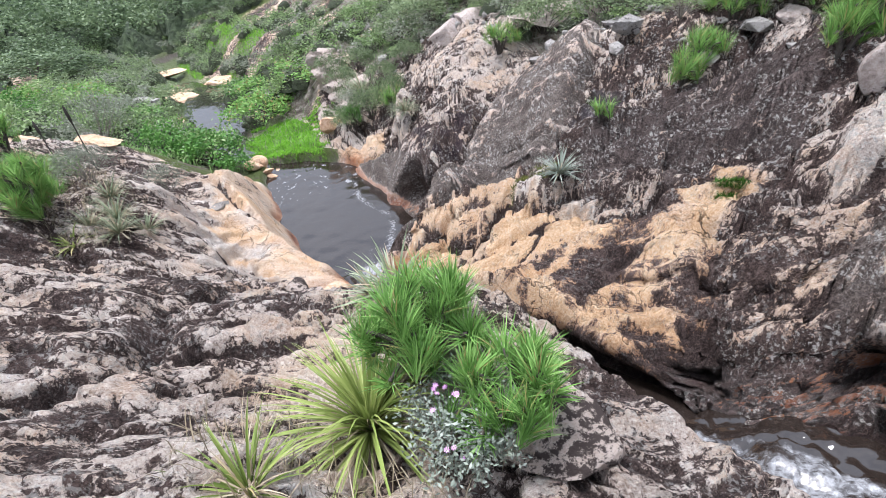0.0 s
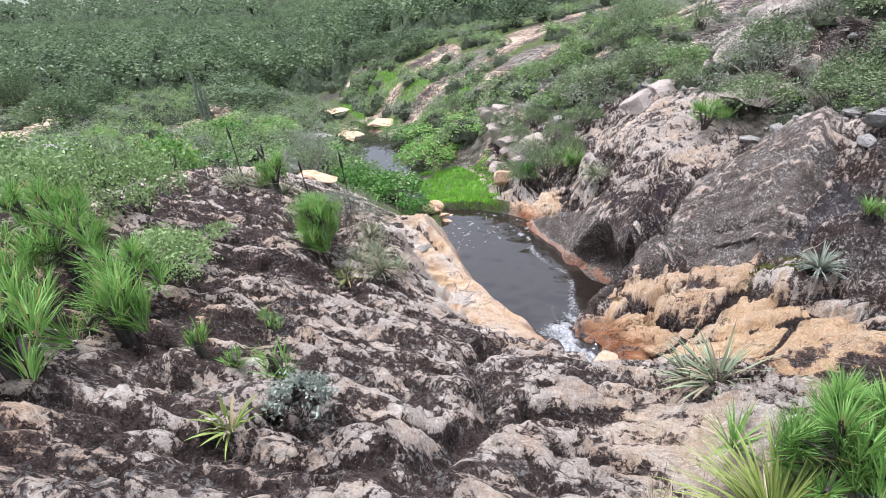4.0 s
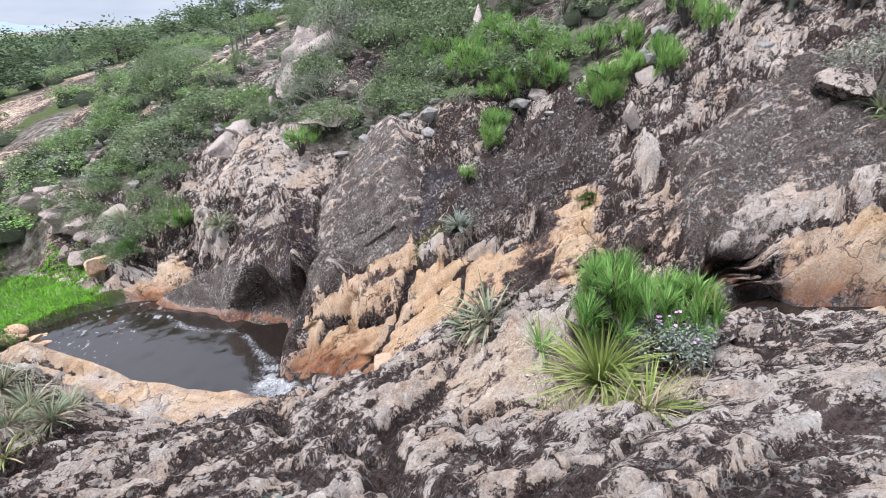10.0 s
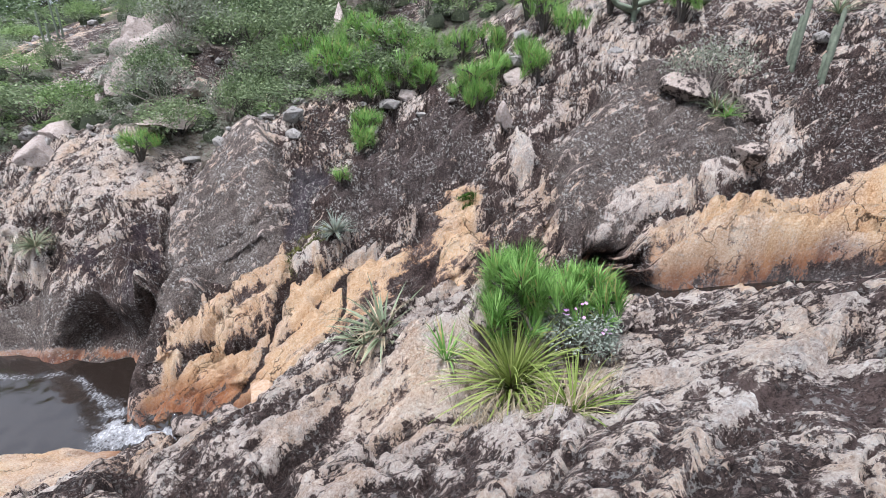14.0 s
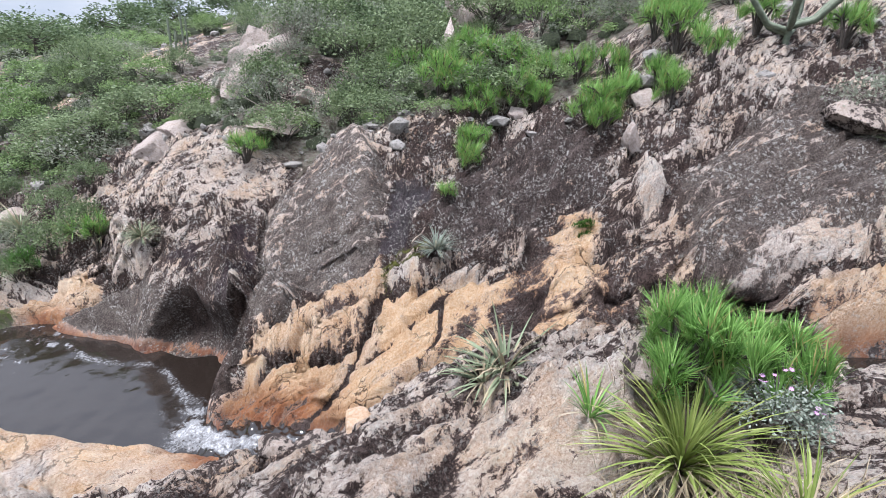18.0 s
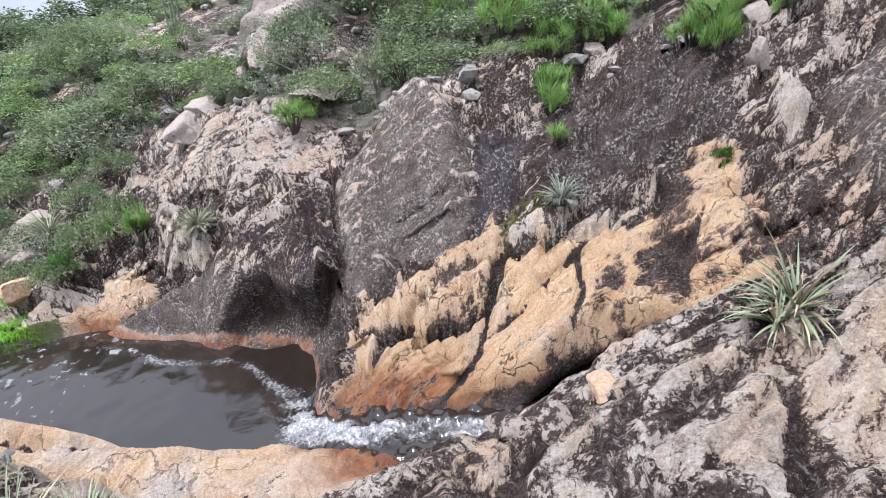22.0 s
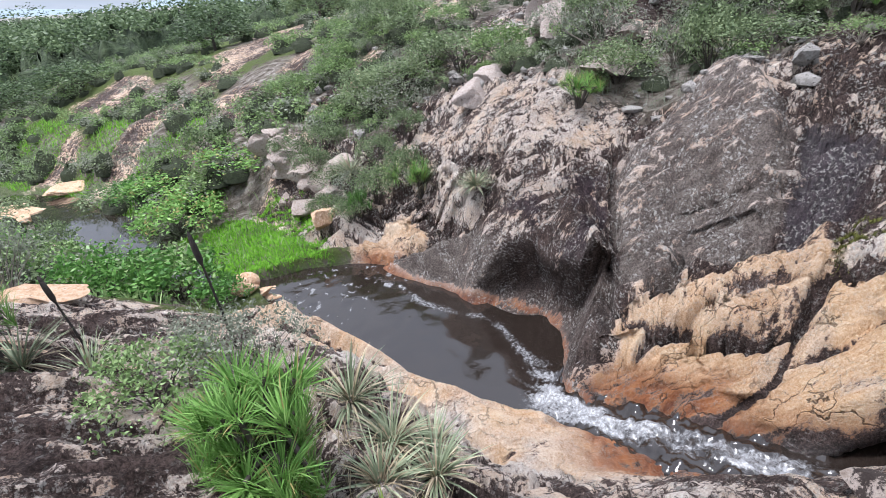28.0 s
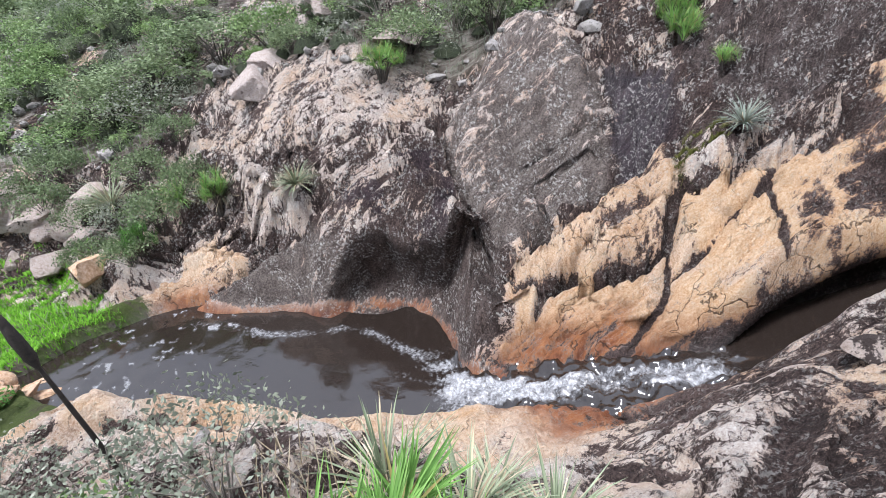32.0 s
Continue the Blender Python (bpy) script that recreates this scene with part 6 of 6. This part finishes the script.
def scatter(n, a0, a1, b0, b1, gap, seed, accept):
    r = np.random.default_rng(seed)
    out = []
    tries = 0
    while len(out) < n and tries < n * 30:
        tries += 1
        a_, b_ = r.uniform(a0, a1), r.uniform(b0, b1)
        x_, y_ = to_xy(a_, b_)
        if not accept(a_, b_, x_, y_) or np.min(np.hypot(CAM_XY[:, 0] - x_, CAM_XY[:, 1] - y_)) < 2.2:
            continue
        if any((x_ - px) ** 2 + (y_ - py) ** 2 < gap * gap for px, py in placed):
            continue
        placed.append((x_, y_))
        out.append((x_, y_, r.uniform(0, 1), r.uniform(0, 1)))
    return out


def soil_here(a_, b_, x_, y_):
    return rock_amount(np.array([a_]), np.array([b_]))[0] < 0.45


for k, (x_, y_, u, v) in enumerate(scatter(150, -9, 14, 4.6, 14, 0.62, 501, soil_here)):
    m_ = (SCRUB, FRESH, SCRUB_GREY, SCRUB)[k % 4]
    bush("shrub", {"scrub_leaf": "dull green shrub of the rocky slope", "fresh_scrub_leaf": "fresh green shrub of the rocky slope", "grey_scrub_leaf": "grey twiggy shrub of the rocky slope"}[m_.name], x_, y_, 0.45 + 0.7 * u * u, 0.35 + 0.45 * v, m_, 511 + k % 4, ("fine", "fine", "loose", "tree")[k % 4], group="slope shrubs")
for k, (x_, y_, u, v) in enumerate(scatter(90, 7.0, 20, -14, 3.4, 0.72, 502, lambda a_, b_, x_, y_: soil_here(a_, b_, x_, y_) and abs(b_ - stream_at(a_)[0]) > stream_at(a_)[1] + 0.7 and not (a_ < 11 and b_ > 0.2))):
    m_ = (FRESH, SCRUB, GREEN, SCRUB_GREY, BROAD)[k % 5]
    bush("shrub", {"scrub_leaf": "dull green shrub of the valley", "fresh_scrub_leaf": "fresh green shrub of the valley", "grey_scrub_leaf": "grey twiggy shrub of the valley", "bright_green_leaf": "bright green shrub of the valley", "broad_leaf": "dark green shrub of the valley"}[m_.name], x_, y_, 0.5 + 0.8 * u * u, 0.45 + 0.6 * v, m_, 521 + k % 5, ("far", "far", "far", "loose", "far")[k % 5], group="valley shrubs")


def scrub_stuff(name, label, spots, per, leaf, mat, seed):
    """Many small shrubs as one sheet of leaves: spots of x, y, height, reach."""
    r = np.random.default_rng(seed)
    sp = np.array(spots)
    a_, b_ = to_ab(sp[:, 0], sp[:, 1])
    z_ = land(a_, b_)
    n = len(sp)
    clump = 14
    az, q = r.uniform(0, 6.28, (n, clump)), np.sqrt(r.uniform(0, 1, (n, clump)))
    cx = sp[:, :1] + sp[:, 3:4] * q * np.cos(az)
    cy = sp[:, 1:2] + sp[:, 3:4] * q * np.sin(az)
    cz = z_[:, None] + sp[:, 2:3] * (0.25 + 0.65 * np.sqrt(np.clip(1 - 0.9 * q * q, 0, 1)) * r.uniform(0.5, 1.0, (n, clump)))
    v, f = leaf_cloud(r, np.stack([cx, cy, cz], -1).reshape(-1, 3), np.repeat(sp[:, 3] * 0.16, clump), per, leaf)
    ob = new(name, quad_mesh(name, v, f, mat))
    # dark domes added inside each shrub, their colour standing in for inner shade
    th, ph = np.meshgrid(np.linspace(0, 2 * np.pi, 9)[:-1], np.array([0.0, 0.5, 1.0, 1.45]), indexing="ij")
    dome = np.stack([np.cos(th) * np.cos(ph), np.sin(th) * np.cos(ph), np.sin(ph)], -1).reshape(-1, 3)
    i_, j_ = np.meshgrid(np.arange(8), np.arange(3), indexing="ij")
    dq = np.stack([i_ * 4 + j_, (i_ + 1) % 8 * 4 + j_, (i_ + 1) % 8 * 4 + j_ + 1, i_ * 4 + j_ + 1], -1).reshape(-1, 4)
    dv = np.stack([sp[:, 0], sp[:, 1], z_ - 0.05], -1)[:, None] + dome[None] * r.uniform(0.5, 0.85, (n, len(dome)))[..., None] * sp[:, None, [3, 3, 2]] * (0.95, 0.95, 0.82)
    inner = new(name, quad_mesh(name, dv.reshape(-1, 3), (dq[None] + np.arange(n)[:, None, None] * len(dome)).reshape(-1, 4), SCRUB_SHADE))
    tagged(inner, "dark filler domes painted as the shade inside low scrub", "scrub", kind="stuff")
    return tagged(ob, label, "scrub", kind="stuff")


def spots_over(n, a0, a1, b0, b1, h, rad, seed, accept):
    r = np.random.default_rng(seed)
    a_, b_ = r.uniform(a0, a1, n * 3), r.uniform(b0, b1, n * 3)
    x_, y_ = to_xy(a_, b_)
    ok = accept(a_, b_)
    ok &= np.min(np.hypot(CAM_XY[:, 0][:, None] - x_[None], CAM_XY[:, 1][:, None] - y_[None]), 0) > 2.0
    x_, y_ = x_[ok][:n], y_[ok][:n]
    return np.stack([x_, y_, h * r.uniform(0.5, 1.4, len(x_)), rad * r.uniform(0.6, 1.4, len(x_))], -1)


def open_soil(a_, b_):
    return (rock_amount(a_, b_) < 0.5) & (np.abs(b_ - stream_at(a_)[0]) > stream_at(a_)[1] + 0.5) & ~((a_ < 11) & (a_ > 6) & (np.abs(b_ - 1.2) < 1.3))


for nm, lb, mt, sd, k in (("low_scrub", "low dull green scrub between the rocks", SCRUB, 551, 240), ("low_scrub", "low grey twiggy scrub between the rocks", SCRUB_GREY, 552, 200), ("low_scrub", "low fresh green scrub between the rocks", FRESH, 553, 160)):
    scrub_stuff(nm, lb, spots_over(k, -9, 12, 4.2, 13, 0.36, 0.30, sd, open_soil), 16, 0.052, mt, sd)
for nm, lb, mt, sd, k in (("valley_scrub", "dense dull green scrub of the valley and far slope", SCRUB, 561, 330), ("valley_scrub", "dense fresh green scrub of the valley and far slope", FRESH, 562, 330), ("valley_scrub", "grey twiggy scrub of the valley and far slope", SCRUB_GREY, 563, 160)):
    scrub_stuff(nm, lb, np.concatenate([spots_over(int(k * 0.75), 9, 42, 3.0, 26, 0.62, 0.52, sd, open_soil), spots_over(k, 8, 40, -18, 3.0, 0.85, 0.58, sd + 10, open_soil)]), 14, 0.092, mt, sd)


def rubble(name, label, n, a0, a1, b0, b1, seed, accept):
    """Loose angular stones strewn over the ground, in one mesh."""
    r = np.random.default_rng(seed)
    bm = bmesh.new()
    bmesh.ops.create_icosphere(bm, subdivisions=1, radius=1.0)
    bm.verts.ensure_lookup_table()
    base = np.array([v.co[:] for v in bm.verts])
    tri = np.array([[v.index for v in f.verts] for f in bm.faces])
    bm.free()
    a_, b_ = r.uniform(a0, a1, n), r.uniform(b0, b1, n)
    ok = accept(a_, b_)
    a_, b_ = a_[ok], b_[ok]
    x_, y_ = to_xy(a_, b_)
    z_ = land(a_, b_)
    verts, faces = [], []
    for k in range(len(x_)):
        size = 0.05 + 0.16 * r.uniform(0, 1) ** 3
        v = base * r.uniform(0.65, 1.1, (len(base), 1)) * size * r.uniform(0.6, 1.3, 3) * (1, 1, 0.7)
        verts.append(v + (x_[k], y_[k], z_[k] + 0.2 * size))
        faces.append(tri + k * len(base))
    ob = new(name, mesh_of(name, np.concatenate(verts), np.concatenate(faces), GREY_ROCK, False))
    return tagged(ob, label, "rubble", kind="stuff")


rubble("rubble", "pale angular rubble strewn over the slope", 1100, -8, 13, 3.8, 12, 571, lambda a_, b_: fbm(a_ * 0.5, b_ * 0.5, 2, 4) > -0.25)
for k, (x_, y_, u, v) in enumerate(scatter(24, -8, 7, -14, -6.2, 1.0, 504, lambda a_, b_, x_, y_: True)):
    bush("shrub", "green shrub behind the near slabs", x_, y_, 0.5 + 0.5 * u, 0.4 + 0.4 * v, (FRESH, SCRUB)[k % 2], 541 + k % 2, group="shrubs behind the slabs")


for px, py, h, rd, sd in ((4.0, 11.9, 1.5, 0.95, 515), (4.9, 10.6, 1.4, 0.9, 516), (3.9, 13.6, 1.6, 1.0, 515), (5.6, 11.8, 1.8, 1.1, 516), (6.6, 10.2, 1.5, 1.0, 515), (4.8, 14.8, 1.7, 1.1, 516), (7.4, 8.6, 1.5, 1.0, 515)):
    bush("shrub", "tall dark green shrub on the ridge", px, py, h * 0.75, rd, SCRUB, sd, "tree", group="ridge shrubs")


# --- trees ---
TREES = {}


def tree(x, y, h, rad, seed, label="dark green bushy tree with a spreading crown"):
    if seed not in TREES:
        r = np.random.default_rng(seed)
        limbs, cs, sp = [tube([(0, 0, -0.1), (0.02, 0.01, 0.2), (0.03, 0.03, 0.42)], (0.032, 0.025, 0.02), 7)], [], []
        for k in range(70):
            az, q = r.uniform(0, 6.28), math.sqrt(r.uniform(0, 1))
            c = np.array([0.62 * q * math.cos(az), 0.62 * q * math.sin(az), 0.30 + 0.62 * math.sqrt(max(0, 1 - q * q)) * r.uniform(0.15, 1.0)])
            cs.append(c)
            sp.append(r.uniform(0.06, 0.11))
            if k % 7 == 0:
                limbs.append(tube([(0.03, 0.03, 0.30), c * (0.5, 0.5, 0.8), c], (0.014, 0.009, 0.004), 4))
        TREES[seed] = quad_mesh("crown", *leaf_cloud(r, cs, sp, 52, 0.060), FOREST), quad_mesh("trunk", *join(limbs), BARK)
    crown, trunk = TREES[seed]
    ob = thing("tree", x, y, -0.05, seed + x)
    part("crown", crown, ob, at=Matrix.Diagonal((rad * 1.5, rad * 1.5, h, 1)))
    part("trunk", trunk, ob, at=Matrix.Diagonal((rad * 1.5, rad * 1.5, h, 1)))
    return tagged(ob, label, "tree", "trees of the woods")


for k, (px, py, h, rd) in enumerate(((9.0, 24.0, 2.4, 1.4), (11.5, 23.0, 2.6, 1.5), (7.0, 27.0, 2.6, 1.6), (13.5, 20.5, 2.6, 1.5), (15.5, 17.5, 2.4, 1.4), (10.5, 16.5, 1.9, 1.2), (8.2, 17.2, 1.7, 1.2), (12.0, 13.5, 2.0, 1.2), (6.2, 15.6, 1.7, 1.2), (9.6, 10.5, 1.7, 1.0),
                                     (11.0, 8.6, 1.8, 1.1), (9.0, 7.0, 1.6, 1.0), (3.0, 30.0, 2.8, 1.8), (-0.5, 33.0, 2.8, 1.8), (5.5, 32.0, 3.0, 1.9), (10.5, 30.0, 3.0, 1.8), (7.8, 14.0, 1.6, 1.0), (5.4, 13.4, 1.4, 0.9))):
    tree(px, py, h * 0.72, rd, 601 + k % 4)
for k, (x_, y_, u, v) in enumerate(scatter(90, 22, 60, -60, 16, 1.8, 505, lambda a_, b_, x_, y_: b_ < 12 - 0.0 * a_ and (abs(b_) > 3 or a_ > 40))):
    tree(x_, y_, 1.5 + 1.3 * u, 1.2 + 0.9 * v, 601 + k % 4)


# --- the woods beyond, and the far town ---
def woods(name, label, n, near, far, width, size, seed, leaf, per):
    r = np.random.default_rng(seed)
    a_ = near + (far - near) * r.uniform(0, 1, n) ** 1.3
    b_ = r.uniform(-1, 1, n) * width + r.uniform(-0.9, 0.6, n) * a_
    x_, y_ = to_xy(a_, b_)
    z_ = land(a_, b_, False)
    rad = size * r.uniform(0.7, 1.3, n)
    # each crown is a handful of leafy heads with gaps between them
    heads = 9
    d = r.normal(0, 1, (n, heads, 3))
    d[..., 2] = np.abs(d[..., 2]) + 0.25
    d /= np.linalg.norm(d, axis=2)[..., None]
    c = np.stack([x_, y_, z_ + 0.75 * rad], -1)[:, None] + d * (rad[:, None] * r.uniform(0.55, 0.95, (n, heads)))[..., None] * np.array([1, 1, 0.85])
    v, q = leaf_cloud(r, c.reshape(-1, 3), np.repeat(rad * 0.17, heads), per // heads, leaf)
    ob = new(name, quad_mesh(name, v, q, FOREST))
    # dark domes added under each crown's leaves, with shade put into their colour
    th, ph = np.meshgrid(np.linspace(0, 2 * np.pi, 9)[:-1], np.array([0.0, 0.5, 1.0, 1.45]), indexing="ij")
    dome = np.stack([np.cos(th) * np.cos(ph), np.sin(th) * np.cos(ph), np.sin(ph)], -1).reshape(-1, 3)
    i_, j_ = np.meshgrid(np.arange(8), np.arange(3), indexing="ij")
    dq = np.stack([i_ * 4 + j_, (i_ + 1) % 8 * 4 + j_, (i_ + 1) % 8 * 4 + j_ + 1, i_ * 4 + j_ + 1], -1).reshape(-1, 4)
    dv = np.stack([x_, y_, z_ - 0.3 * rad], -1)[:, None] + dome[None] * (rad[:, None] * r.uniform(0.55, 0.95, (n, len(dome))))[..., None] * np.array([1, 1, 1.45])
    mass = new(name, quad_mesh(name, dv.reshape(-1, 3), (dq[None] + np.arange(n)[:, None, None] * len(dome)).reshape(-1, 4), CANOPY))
    tagged(mass, "dark filler domes painted as the shade inside low woods", "woods", kind="stuff")
    return tagged(ob, label, "woods", kind="stuff")


woods("far_woods", "dense dark green low woods filling the valley", 2400, 36, 190, 46, 1.9, 701, 0.30, 170)
woods("distant_woods", "dark green woods running to the horizon", 2600, 170, 1000, 170, 4.6, 702, 0.75, 72)


def town():
    r = np.random.default_rng(801)
    verts, quads = [], []
    k = 0
    for i in range(800):
        a_, b_ = r.uniform(1150, 1900), r.uniform(-900, 1250)
        x_, y_ = to_xy(a_, b_)
        w, d_, h = r.uniform(6, 14), r.uniform(6, 12), r.uniform(3, 6)
        z0 = float(land(np.array([a_]), np.array([b_]), False)[0]) - 1
        for dx, dy, dz in ((-w, -d_, 0), (w, -d_, 0), (w, d_, 0), (-w, d_, 0), (-w, -d_, h), (w, -d_, h), (w, d_, h), (-w, d_, h)):
            verts.append((x_ + dx / 2, y_ + dy / 2, z0 + dz))
        quads += [[k + j for j in f] for f in ((0, 1, 5, 4), (1, 2, 6, 5), (2, 3, 7, 6), (3, 0, 4, 7), (4, 5, 6, 7))]
        k += 8
    wall = plain("town_wall", (0.24, 0.22, 0.21), (0.46, 0.44, 0.43), 0.02, 0.8, 0.0)
    ob = new("far_town", quad_mesh("far_town", verts, quads, wall))
    return tagged(ob, "pale houses of a far town on the plain", "town", kind="stuff")


town()


def far_hill(name, a_, b_, ra, rb, h, label):
    t = np.linspace(-1, 1, 41)
    U_, V_ = np.meshgrid(t, t, indexing="ij")
    X_, Y_ = to_xy(a_ + U_ * ra, b_ + V_ * rb)
    Z_ = -24 + h * np.clip(1 - U_ ** 2, 0, 1) * np.clip(1 - V_ ** 2, 0, 1) * (1 + 0.2 * fbm(U_ * 3, V_ * 3, 3, 33))
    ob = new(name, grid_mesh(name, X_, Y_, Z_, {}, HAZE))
    return tagged(ob, label, "hill", kind="structure")


# the haze of distance is put into the hills' blue base colour
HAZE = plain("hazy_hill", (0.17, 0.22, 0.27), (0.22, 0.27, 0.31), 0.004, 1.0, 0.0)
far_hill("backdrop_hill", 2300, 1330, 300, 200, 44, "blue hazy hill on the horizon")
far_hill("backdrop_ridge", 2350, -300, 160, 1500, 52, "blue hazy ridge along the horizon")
